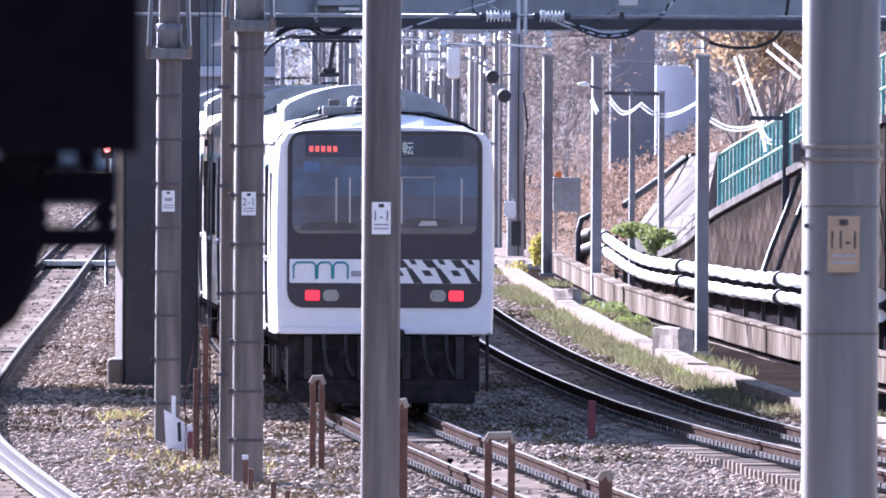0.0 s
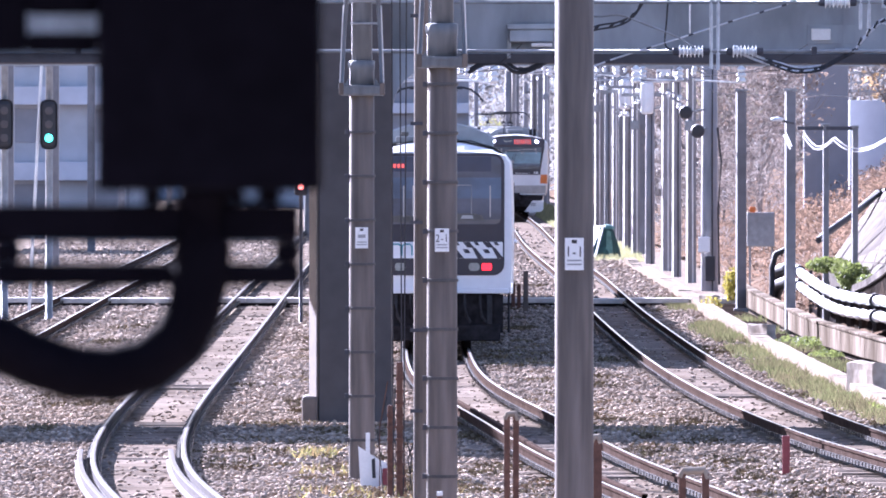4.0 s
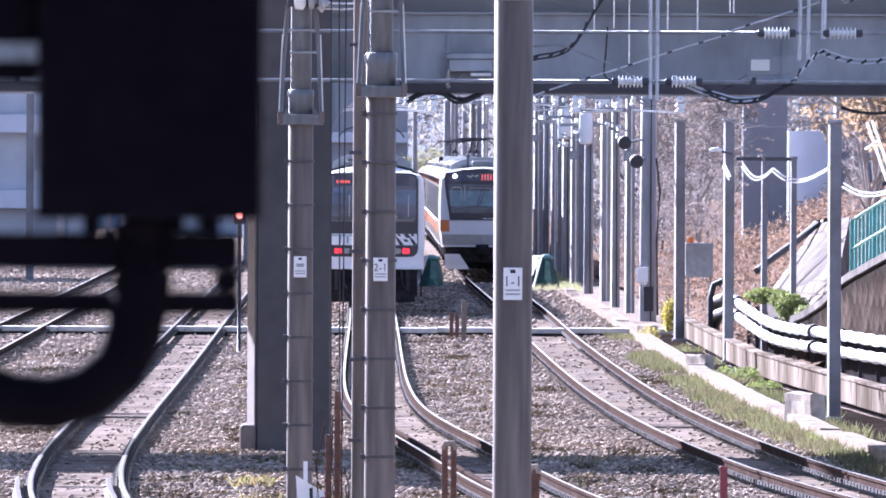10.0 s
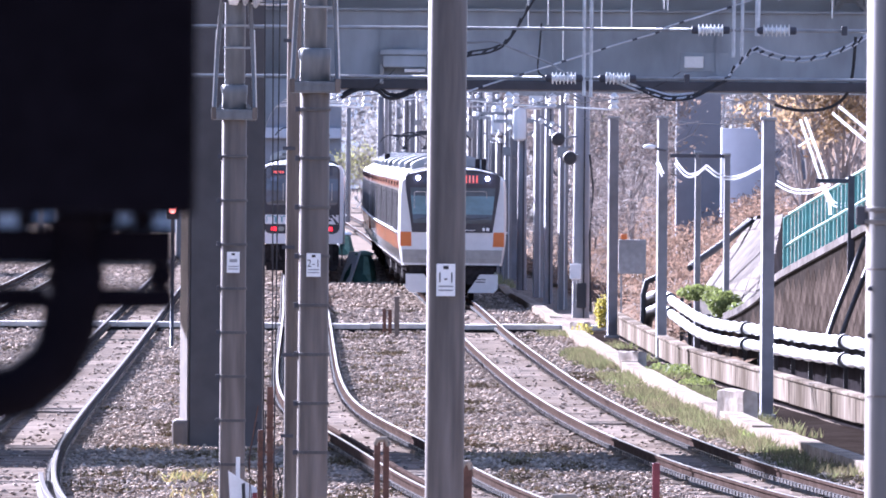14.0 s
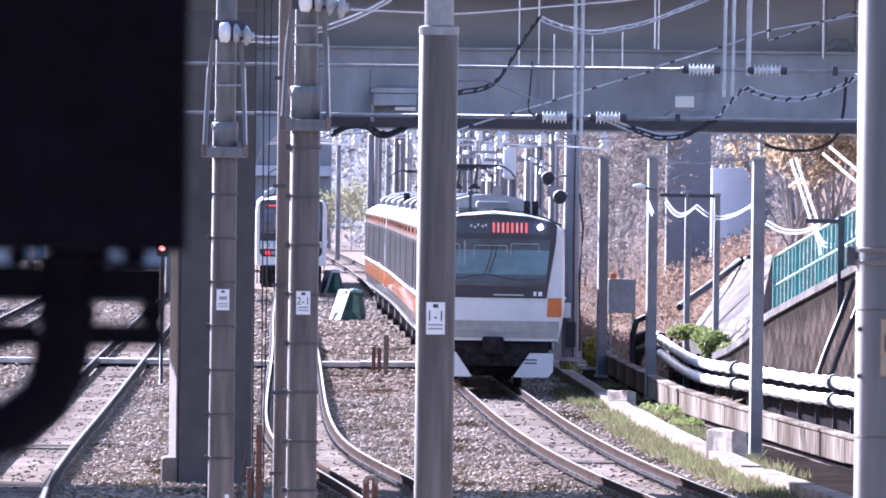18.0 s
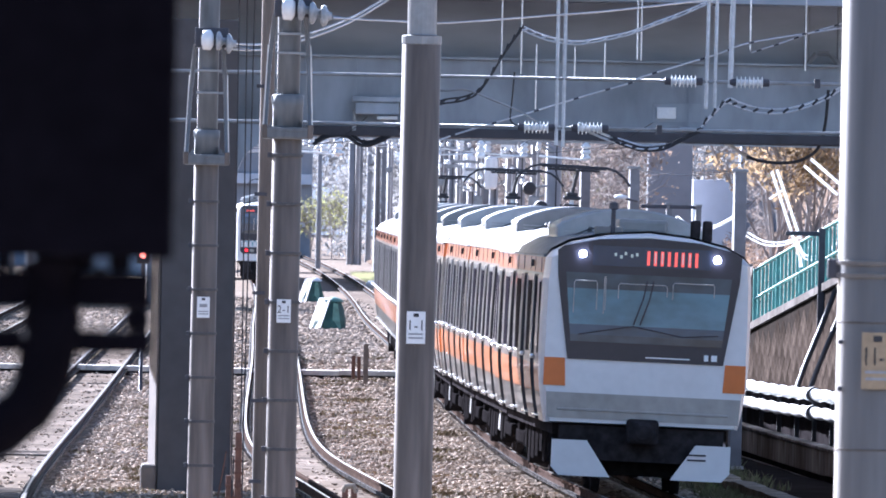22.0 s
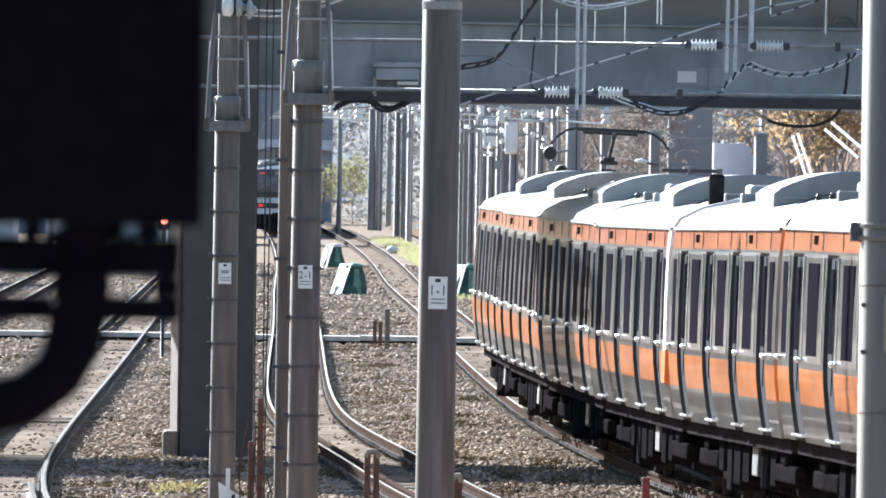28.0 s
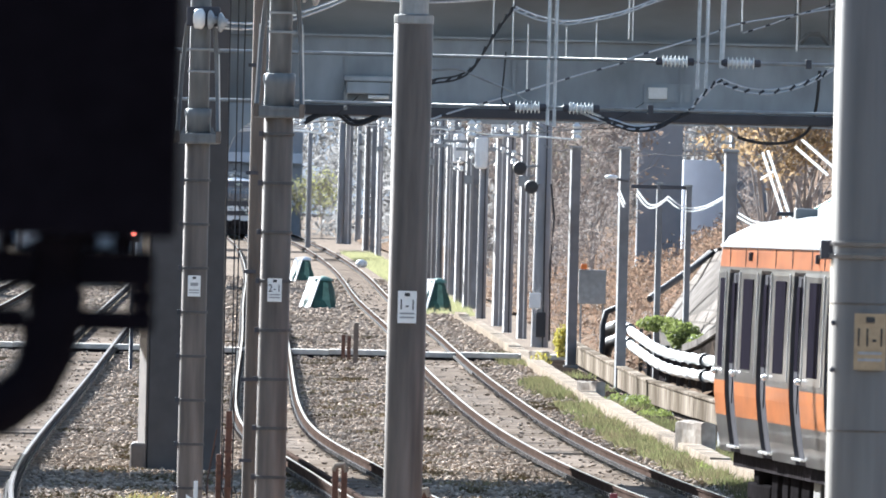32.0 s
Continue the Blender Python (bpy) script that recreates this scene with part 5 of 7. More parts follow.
    part("insulator_cap", bm, porcelain, p, "metal insulator cap, white for the sun on it", smooth=True)
    rod("yoke", [(a_ + 0.08, -r - 0.12, zt + drum - 0.06), (a_ + 0.28, -r - 0.12, zt + drum - 0.09)], 0.018, steel_grey, p)
    part("yoke_plate", boxed(-0.17, 0.24, -r - 0.05, -r - 0.03, zt + drum - 0.08, zt + drum + 0.16, bevel=0.01), steel_dark, p)
    return p


banded_pole(-176, Y2, 0.16, "grey concrete pole with steel bands and a plate numbered 2-1", "2-1", 2.83, EYE_Z + 119 * Y2 / LENS, 0.36, 0.165, 1.28, 3)
Y3 = 185.6
banded_pole(-318, Y3, 0.15, "grey concrete pole with steel bands standing before the bridge pier", "", 2.71, EYE_Z + 68 * Y3 / LENS, 0.3, 0.15, 1.38, 2)
# slim steel pole beside pole 2-1
ys = 169.9
slim = thing("steel_pole", "slim round steel pole beside a concrete pole", "utility pole", -213 * ys / LENS, ys, BASE, group="line-side poles")
bm = bmesh.new()
lathe(bm, [(0.11, 0), (0.11, 0.02), (0.085, 0.03), (0.075, 9.2)], 14)
part("shaft", bm, conc_pole, slim)
for z in (1.2, 2.1, 3.3, 4.4, 5.6):
    part("clip", boxed(-0.12, 0.02, -0.11, -0.07, z - 0.02, z + 0.02), steel_dark, slim)
# pole 11-1
Y11 = 77.6
pole11 = concrete_pole("thick smooth grey pole with a cream plate numbered 11-1", 869 * Y11 / LENS, Y11, 0.19, 0.2, 6.5, material=steel_pole_m)
pole_plate(pole11, "11-1", EYE_Z - 272 * Y11 / LENS - BASE, 0.195, 0.162, 0.288, sign_cream, dx=0.008)
bm = bmesh.new()
for v in (100, 122):
    lathe(bm, [(0.2, EYE_Z - v * Y11 / LENS - BASE - 0.012), (0.212, EYE_Z - v * Y11 / LENS - BASE - 0.01), (0.212, EYE_Z - v * Y11 / LENS - BASE + 0.01), (0.2, EYE_Z - v * Y11 / LENS - BASE + 0.012)], 24)
part("hoop", bm, steel_pole_m, pole11, "thin steel hoop")
part("hoop_lug", boxed(-0.25, -0.18, -0.05, 0.03, EYE_Z - 118 * Y11 / LENS - BASE - 0.03, EYE_Z - 104 * Y11 / LENS - BASE + 0.03, bevel=0.008), steel_dark, pole11)
for v in (205, 430):
    z = EYE_Z - v * Y11 / LENS - BASE
    bm = bmesh.new()
    lathe(bm, [(0.197, z - 0.004), (0.2005, z - 0.003), (0.2005, z + 0.003), (0.197, z + 0.004)], 24)
    part("weld_line", bm, conc_pole, pole11)

for v in (240, 323):
    z = EYE_Z - v * Y11 / LENS - BASE
    part("bolt", boxed(-0.19, -0.165, -0.115, -0.08, z - 0.012, z + 0.012, bevel=0.004), steel_dark, pole11, "small black bolt")

# ------------------------------------------------------------- the dark bracket close to the lens
YB = 18.0


def near_bracket():
    br = thing("hose_bracket", "black metal bracket with bars and a hanging hose loop", "bracket", -1.1, YB, GROUND)
    o = Vector((-1.1, YB, GROUND))

    def q(xp, yp):
        w = P(xp - 958.5, yp - 219, YB) - o
        return w.x, w.z

    def slab(name, x0, y0, x1, y1, th=0.05, bevel=0.006):
        a, b = q(x0, y1), q(x1, y0)
        part(name, boxed(a[0], b[0], -th / 2, th / 2, a[1], b[1], bevel=bevel), black_m, br)
    slab("box", 174, -420, 568, 338, 0.12)
    slab("arm", -640, -420, 48, 96, 0.03)
    slab("arm", 48.5, -420, 173, 27, 0.03)
    slab("arm", 48.5, 58, 173, 96, 0.03)
    for x0, x1 in ((252, 288), (319, 435), (454, 498)):
        slab("bolt", x0, 338.5, x1, 361.5, 0.03)
    for x0, x1, y0 in ((288.5, 318.5, 352), (435.5, 453.5, 354)):
        slab("nut", x0, y0, x1, 361.5, 0.03)
    slab("bar", -640, 362, 531, 428, 0.04)
    slab("bar", -640, 465, 533, 507, 0.04)
    for x0, x1 in ((-640, 36), (318, 410), (486, 532)):
        slab("web", x0, 428.5, x1, 464.5, 0.036)
    pts = [(-420, 470), (-200, 520), (-80, 570), (0, 608), (60, 638), (130, 660), (200, 664), (266, 645), (318, 603), (346, 547), (354, 500), (358, 440), (358, 345)]
    bm = bmesh.new()
    tube(bm, [(*q(x, y)[:1], -0.02, q(x, y)[1]) for x, y in pts], 0.034, 14)
    part("hose", bm, black_m, br, "thick black hose loop", smooth=True)
    part("post", boxed(-0.12, 0.12, -0.08, 0.08, 0, 4.9, bevel=0.01), black_m, br)
    a = q(-640, 0)
    part("post_arm", boxed(0.0, a[0] + 0.02, -0.04, 0.04, q(0, 494)[1], q(0, 370)[1], bevel=0.004), black_m, br)
    part("post_arm", boxed(0.0, a[0] + 0.02, -0.04, 0.04, q(0, 96)[1], q(0, -100)[1], bevel=0.004), black_m, br)


near_bracket()

# ------------------------------------------------------------- bridge pier
yp = 221.1
pier = thing("bridge_pier", "dark steel bridge pier on a concrete foot", "bridge pier", -333 * yp / LENS, yp, GROUND - 0.05, kind="structure")
part("column", boxed(-0.5, 0.56, -0.4, 0.6, 0.0, 6.9, bevel=0.02), pier_m, pier, "dark blue-grey steel column")
bm = bmesh.new()
fender = [(-0.503, -0.42), (-0.53, -0.42), (-0.64, 0.02), (-0.64, 0.62), (-0.503, 0.62)]
lo_, hi_ = [[bm.verts.new((fx_, fy_, fz_)) for fx_, fy_ in fender] for fz_ in (0.3, 5.25)]
bm.faces.new(lo_)
bm.faces.new(hi_[::-1])
for k in range(5):
    bm.faces.new((lo_[k], lo_[(k + 1) % 5], hi_[(k + 1) % 5], hi_[k]))
bmesh.ops.recalc_face_normals(bm, faces=bm.faces)
part("edge_plate", bm, pier_edge, pier, "pale edge fender")
part("footing", boxed(-0.74, -0.506, -0.5, 0.8, 0, 0.45, bevel=0.05), pier_edge, pier)
part("rib", boxed(0.1, 0.16, -0.45, -0.402, 0.0, 5.2), pier_m, pier)
bm = bmesh.new()
arc = [(0.563, 5.2)] + [(0.563 + 0.62 * (1 - math.cos(radians(a))), 5.2 - 0.62 * (1 - math.sin(radians(a)))) for a in range(0, 91, 15)] + [(1.183, 5.4), (0.563, 5.4)]
poly(bm, arc[1:], -0.3, 0.5)
part("haunch", bm, girder_m, pier, "curved haunch under the girder")
# things fixed on the bridge: lamp box, cable tray, stains of light
yb_ = BRIDGE_Y - 0.06
fx = thing("junction_box", "white junction box on the bridge girder", "electric box", *P(494, -158, yb_), group="bridge fittings")
part("cover", boxed(-0.14, 0.14, -0.09, 0.055, -0.085, 0.085, bevel=0.01), sign_white, fx)
part("back_plate", boxed(-0.2, 0.5, -0.03, 0.05, -0.13, 0.14, bevel=0.004), girder_m, fx)
part("lower_tray", boxed(0.2, 0.62, -0.12, 0.05, -0.27, -0.2, bevel=0.01), girder_m, fx)
fx = thing("floodlight", "pale flat floodlight under the bridge edge", "lamp", *P(-18, -152, yb_), group="bridge fittings")
part("housing", boxed(-0.32, 0.32, -0.18, 0.055, -0.06, 0.12, bevel=0.02), girder_m, fx)
part("hood", boxed(-0.36, 0.36, -0.22, 0.05, 0.125, 0.2, bevel=0.01), girder_m, fx)
part("lamp_glass", boxed(0.0, 0.3, -0.24, -0.1, -0.13, -0.08, bevel=0.01), sign_white, fx)
part("bracket", boxed(-0.36, -0.3, -0.1, 0.05, -0.3, -0.0, bevel=0.005), steel_grey, fx)
fx = thing("pipe_bracket", "grey octagonal bracket hanging from the deck", "bracket", *P(769, -238, yb_), group="bridge fittings")
bm = bmesh.new()
for a0, a1 in ((0, 1), (1, 2), (2, 3), (3, 4), (4, 5), (5, 6), (6, 7), (7, 0)):
    c = [(0.24 * math.cos(radians(45 * a + 22.5)), 0, 0.28 * math.sin(radians(45 * a + 22.5))) for a in (a0, a1)]
    tube(bm, c, 0.045, 6)
tube(bm, [(-0.24, 0, 0.1), (-0.24, 0, 1.2)], 0.04, 6)
tube(bm, [(0.24, 0, 0.1), (0.24, 0, 1.2)], 0.04, 6)
tube(bm, [(-0.4, 0, -0.32), (0.4, 0, -0.32)], 0.035, 8)
part("frame", bm, steel_grey, fx)

# ------------------------------------------------------------- overhead line equipment before the bridge
YO = 211.5


def insulator(parent, u0, u1, v, y, n=7):
    a, b = P(u0, v, y), P(u1, v, y)
    ln = b.x - a.x
    bm = bmesh.new()
    prof = [(0.03, 0)]
    for i in range(n):
        c = ln * (i + 0.5) / n
        prof += [(0.04, c - ln / n * 0.3), (0.085, c - ln / n * 0.08), (0.085, c + ln / n * 0.05), (0.045, c + ln / n * 0.22)]
    prof.append((0.03, ln))
    lathe(bm, prof, 12, "x", a)
    return part("insulator", bm, porcelain, parent, "white ribbed porcelain insulator")


def sagging(p, q, drop, n=10):
    p, q = Vector(p), Vector(q)
    return [p.lerp(q, i / n) - Vector((0, 0, drop * 4 * (i / n) * (1 - i / n))) for i in range(n + 1)]


def crossbar(label, v, u0, u1, u2, u3, u4, u5):
    """A long horizontal tube with two rod insulators let into it."""
    e = thing("overhead_crossbar", label, "overhead line", group="overhead line equipment")
    for a, b in ((u0, u1), (u2, u3), (u4, u5)):
        rod("tube", [P(a, v, YO), P(b, v, YO)], 0.025, steel_grey, e, n=8)
    insulator(e, u1 + 4, u2 - 4, v, YO)
    insulator(e, u3 + 4, u4 - 4, v, YO)
    for u in (u1 + 1, u2 - 1, u3 + 1, u4 - 1):
        bm = bmesh.new()
        lathe(bm, [(0.04, -0.05), (0.055, -0.04), (0.055, 0.04), (0.04, 0.05)], 10, "x", P(u, v, YO))
        part("socket", bm, steel_dark, e)
    for u in (u0 + 80, u3 + 150 if u3 + 150 < u5 else u5 - 30):
        part("clamp", boxed(P(u, v, YO).x - 0.04, P(u, v, YO).x + 0.04, YO - 0.06, YO + 0.06, P(u, v, YO).z - 0.06, P(u, v, YO).z + 0.07, bevel=0.01), steel_dark, e)
    return e


crossbar("upper horizontal tube with white insulators before the bridge", -215, -900, 495, 552, 610, 670, 1100)
crossbar("lower horizontal tube with white insulators before the bridge", -128, -900, 237, 292, 332, 387, 1100)
drops = thing("hanger_rods", "pairs of thin upright steel hanger rods", "overhead line", group="overhead line equipment")
for u0, u1, v1 in ((299, 300, -97), (313, 312, -95), (566, 564, -167), (581, 579, -169), (610, 606, -205)):
    rod("rod", [P(u0, -470, YO), P(u1, v1, YO)], 0.028 if u0 < 600 else 0.04, hanger_m, drops)
for u, v0, v1 in ((200, -420, -218), (262, -275, -160), (330, -272, -218), (383, -280, -218), (440, -420, -252), (447, -420, -250), (738, -420, -238), (640, -420, -272), (235, -420, -222)):
    rod("dropper", [P(u, v0, YO + 0.6), P(u, v1, YO + 0.6)], 0.012, wire_m, drops, n=5)


beam_z = P(0, -470, YO).z
part("top_beam", boxed(-14, 14, YO - 0.08, YO + 0.08, beam_z - 0.08, beam_z + 0.1), steel_grey, drops)
for x in (-9, -3, 3, 9):
    part("beam_bracket", boxed(x - 0.08, x + 0.08, YO + 0.081, BRIDGE_Y - 1.3, 7.2, beam_z + 0.1), steel_grey, drops)


def wire(name, label, pts, y, r, material, beads=None, twin=0.0):
    e = thing(name, label, "cable", group="overhead wires")
    pts = [P(u, v, y) for u, v in pts]
    # smooth the run with a few in-between points
    fine = []
    for i in range(len(pts) - 1):
        p0, p1, p2, p3 = pts[max(i - 1, 0)], pts[i], pts[i + 1], pts[min(i + 2, len(pts) - 1)]
        for k in range(5):
            t = k / 5
            fine.append(0.5 * ((2 * p1) + (p2 - p0) * t + (2 * p0 - 5 * p1 + 4 * p2 - p3) * t * t + (3 * p1 - p0 - 3 * p2 + p3) * t ** 3))
    fine.append(pts[-1])
    rod("strand", fine, r, material, e)
    if twin:
        rod("strand", [p + Vector((twin * 0.5, 0.02, twin)) for p in fine], r, material, e)
    if beads:
        for i in range(2, len(fine) - 1, 3):
            bm = bmesh.new()
            d = (fine[i + 1] - fine[i - 1]).normalized() * 0.05
            tube(bm, [fine[i] - d * 0.7, fine[i] + d * 0.7 + Vector((0, 0, twin * 0.9))], r * 1.1 + twin * 0.06, 6)
            part("clip", bm, beads, e)
    return e


wire("diagonal_wire", "thin grey wire slanting across before the bridge", [(32, -76), (117, -111), (240, -150), (354, -187), (429, -210), (452, -222), (579, -263), (642, -286), (801, -315), (921, -345), (1181, -410)], YO, 0.014, wire_m, steel_dark)
wire("catenary_wire", "bright sagging catenary wire pair", [(235, -300), (256, -291), (288, -281), (333, -276), (384, -285), (425, -295), (476, -315), (504, -326), (555, -349), (624, -389)], YO, 0.013, wire_m, wire_m, 0.05)
wire("feeder_cable", "dark insulated feeder cable pair with spacers", [(20, -119), (60, -140), (90, -164), (131, -172), (159, -186), (181, -216), (202, -252), (221, -281), (235, -300)], YO, 0.015, wire_dark, wire_dark, 0.06)
wire("jumper_cable", "grey looping jumper cable", [(88, -190), (105, -190), (140, -192), (181, -177), (241, -153), (280, -128)], YO, 0.018, steel_grey)
wire("feeder_cable", "bright feeder cable pair with dark spacers", [(556, -134), (578, -158), (600, -178), (619, -172), (652, -163), (696, -162), (741, -173), (778, -190), (801, -205), (881, -255), (1051, -395)], YO, 0.015, wire_m, wire_dark, 0.06)
wire("feeder_cable", "dark drooping cable below the bridge edge", [(392, -110), (420, -100), (452, -91), (492, -95), (530, -115), (556, -128)], YO, 0.02, wire_dark, wire_dark, 0.045)
wire("jumper_cable", "bright cable pair drooping under the bridge edge", [(336, -132), (381, -112), (416, -102), (451, -93), (491, -97)], YO, 0.018, wire_m, None, 0.05)
wire("jumper_cable", "bright cable with a white clamp below the girder", [(592, -112), (615, -98), (637, -84)], BRIDGE_Y + 4.2, 0.035, white_cover)
wire("jumper_cable", "dark thick jumper loop below the girder", [(637, -84), (667, -76), (700, -74), (732, -79), (762, -99), (775, -140), (780, -205)], BRIDGE_Y - 0.1, 0.026, wire_dark)
wire("jumper_cable", "dark drooping cable bundle under the girder", [(-130, -90), (-100, -105), (-69, -105), (-50, -92), (-29, -91), (0, -104), (21, -119)], BRIDGE_Y - 0.1, 0.03, wire_dark, None, 0.05)
wire("catenary_wire", "bright wire pair leaving a strain insulator", [(-290, -256), (-240, -254), (-190, -262), (-120, -285), (-60, -312), (0, -350)], 185.4, 0.014, wire_m, None, 0.07)
wire("catenary_wire", "thin bright wire leaving a strain insulator", [(-100, -314), (0, -311), (88, -309), (178, -316), (290, -327), (407, -339), (640, -372), (900, -420)], 166.2, 0.012, wire_m)
wire("feeder_cable", "thin bright wire rising before the bridge", [(642, -268), (686, -283), (746, -305), (806, -325), (900, -362), (1100, -440)], YO, 0.011, wire_m, wire_dark)
wire("dropper_wire", "short dark upright dropper before the girder", [(224, -225), (221, -180), (219, -139), (240, -128)], YO, 0.014, wire_dark)
for u0, u1, v0, v1 in ((-266, -262, -420, 668), (-252, -246, -420, 668), (-238, -244, -420, 668)):
    wire("hanging_wire", "thin dark wire hanging beside the poles", [(u0, v0), ((u0 + u1) / 2, (v0 + v1) / 2), (u1, v1)], 176.6, 0.009, wire_dark)
# ------------------------------------------------------------- trackside on the right: trough, low wall, ducts, posts
def along(off, y):
    k = LINE_A.slope(y)
    c = math.hypot(1, k)
    return LINE_A(y) + off / c, y - off * k / c


rw = random.Random(11)
wall = thing("low_retaining_wall", "low stained concrete panel wall beside the track", "low wall", kind="structure")
ys_ = list(np.arange(191.2, 382.5, 9.0))
base_panel = None
for y in ys_:
    x, yy = along(3.34 + 0.0155 * max(0, 297 - y), y)
    rz = -math.degrees(math.atan(LINE_A.slope(y) - (0.0155 if y < 297 else 0)))
    if base_panel is None:
        base_panel = part("panel", boxed(-0.09, 0.09, -4.48, 4.48, 0.13, 0.52, bevel=0.015), wall_panel_m, wall)
        base_panel.matrix_basis = pose(x, yy, GROUND - 0.05, 0, 0, rz)
    else:
        same("panel", base_panel, wall, pose(x, yy, GROUND - 0.05 + rw.uniform(-0.01, 0.01), 0, rw.uniform(-1, 1), rz))
# thin slabs added to give the panels their lit top edge
for y in ys_:
    x, yy = along(3.34 + 0.0155 * max(0, 297 - y), y)
    rz = -math.degrees(math.atan(LINE_A.slope(y) - (0.0155 if y < 297 else 0)))
    m = pose(x, yy, GROUND - 0.05, 0, 0, rz)
    if y == ys_[0]:
        base_cap = part("cap_slab", boxed(-0.115, 0.115, -4.47, 4.47, 0.523, 0.575, bevel=0.012), wall_panel_m, wall, "thin slab added as the lit top edge of the wall")
        base_cap.matrix_basis = m
    else:
        same("cap_slab", base_cap, wall, m)
# dark strip added where only shadow lies below the panels
bm = bmesh.new()
pl = [along(3.36 + 0.0155 * max(0, 297 - y), y) for y in np.arange(190, 384, 3.0)]
strip(bm, [[(x + q, y, z) for x, y in pl] for q, z in ((-0.03, GROUND - 0.06), (-0.03, GROUND + 0.075), (0.05, GROUND + 0.075), (0.05, GROUND - 0.06))])
part("plinth", bm, under_m, wall, "dark plinth standing in for the shadow under the panels")
bm = bmesh.new()
ys_ = list(np.arange(186, 384, 3.0))
lo = [along(2.40, y) for y in ys_]
hi = [along(3.31 + 0.0155 * max(0, 297 - y), y) for y in ys_]
rows_ = [[(a[0] + (b[0] - a[0]) * q, a[1] + (b[1] - a[1]) * q, GROUND + 0.012 + 0.025 * noise.noise((a[0] * 2 + q * 3, a[1] * 0.3, 1)) - 0.05 * (q in (0, 1))) for a, b in zip(lo, hi)] for q in (0, 0.12, 0.35, 0.6, 0.88, 1)]
strip(bm, rows_)
tagged(part("soil", bm, shaded_soil_m), "dark bare soil with shade painted in, between the cable trough and the low wall", "soil", kind="structure")
trough = thing("cable_trough", "pale concrete cable trough with lids beside the track", "cable trough", kind="structure")
tp = None
for y in np.arange(185.6, 472.5, 1.9):
    x, yy = along(2.25, y)
    sunk = max(0, 0.22 * noise.noise((y * 0.045, 3.1, 0.7)) + 0.05 * noise.noise((y * 0.31, 1.2, 4.0)))
    rz = -math.degrees(math.atan(LINE_A.slope(y)))
    m = pose(x + rw.uniform(-0.006, 0.006), yy, GROUND - 0.05 - sunk + rw.uniform(-0.006, 0.003), rw.uniform(-0.1, 0.1), rw.uniform(-0.5, 0.5), rz + rw.uniform(-0.12, 0.12))
    if tp is None:
        tp = part("lid", boxed(-0.16, 0.16, -0.9495, 0.9495, 0, 0.25, bevel=0.006), trough_m, trough)
        tp.matrix_basis = m
    else:
        same("lid", tp, trough, m)
for y, h, w in ((352.1, 0.42, 0.19), (301.5, 0.42, 0.225), (243, 0.58, 0.26)):
    x, yy = along(2.35, y)
    e = thing("concrete_block", "pale weathered concrete block beside the cable trough", "block", x, yy, GROUND - 0.03, rz=19, group="concrete blocks")
    bm = boxed(-w * 0.45, w * 0.45, -w * 2.4, w * 2.4, 0, h)
    bmesh.ops.subdivide_edges(bm, edges=bm.edges[:], cuts=4, use_grid_fill=True)
    for v in bm.verts:
        k = 0.045 * w / 0.26
        edge = max(0, abs(v.co.x) / w - 0.3) * max(0, v.co.z / h - 0.5)
        v.co += Vector((k * noise.noise(v.co * 2.6 + Vector((y, 0, 0))), 0, k * noise.noise(v.co * 3 + Vector((0, y, 0))) * (v.co.z > 0.02) - 0.5 * edge * h))
    part("block", bm, block_m, e)
# two white ducts on dark brackets
DU = [(230.6, 8.05), (244.1, 7.72), (256.5, 7.45), (270, 7.15), (288, 6.65), (303.8, 6.25), (320.6, 5.93), (337.5, 5.72)]
DUZ = Line([(231, 0.99), (245, 0.95), (258, 0.89), (271.5, 0.79), (289.5, 0.72), (305, 0.63), (316, 0.62), (326, 0.70), (338, 0.82)])
for h, lab in ((0.0, "upper"), (-0.31, "lower")):
    d = thing("white_duct", "white sunlit cable duct on dark brackets, " + lab + " one", "cable duct", group="white ducts")
    ln = Line(DU)
    for i, (y0, y1) in enumerate(((230.6, 259.9), (260.6, 294.8), (295.4, 337.5))):
        bm = bmesh.new()
        pts = [(ln(y), y, h + DUZ(y) + 0.014 * math.sin(y * 1.7)) for y in np.arange(y0, y1 + 0.01, 1.0)]
        tube(bm, pts, 0.10, 12)
        part("duct_length", bm, white_cover, d, smooth=True)
    for y in (260.2, 295.1):
        bm = bmesh.new()
        tube(bm, [(ln(y), y - 0.35, h + DUZ(y)), (ln(y), y + 0.35, h + DUZ(y))], 0.135, 12)
        part("coupling", bm, wire_dark, d, "black coupling sleeve")
rack = thing("duct_rack", "dark steel brackets under the ducts and a board for their shadow", "bracket", group="duct brackets")
ln = Line(DU)
for y in np.arange(232.9, 338.6, 6.0):
    part("bracket", boxed(ln(y) + 0.12, ln(y) + 0.2, y - 0.04, y + 0.04, GROUND - 0.05, DUZ(y) + 0.1), wire_dark, rack)
# dark board added as the black shadow behind and between the ducts
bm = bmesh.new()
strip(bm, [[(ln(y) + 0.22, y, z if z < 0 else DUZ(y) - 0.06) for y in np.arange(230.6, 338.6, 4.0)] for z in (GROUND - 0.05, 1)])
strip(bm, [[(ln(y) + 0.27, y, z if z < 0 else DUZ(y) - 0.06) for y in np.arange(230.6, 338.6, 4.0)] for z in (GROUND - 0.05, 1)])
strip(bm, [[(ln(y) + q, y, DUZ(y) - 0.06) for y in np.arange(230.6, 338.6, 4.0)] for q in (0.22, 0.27)])
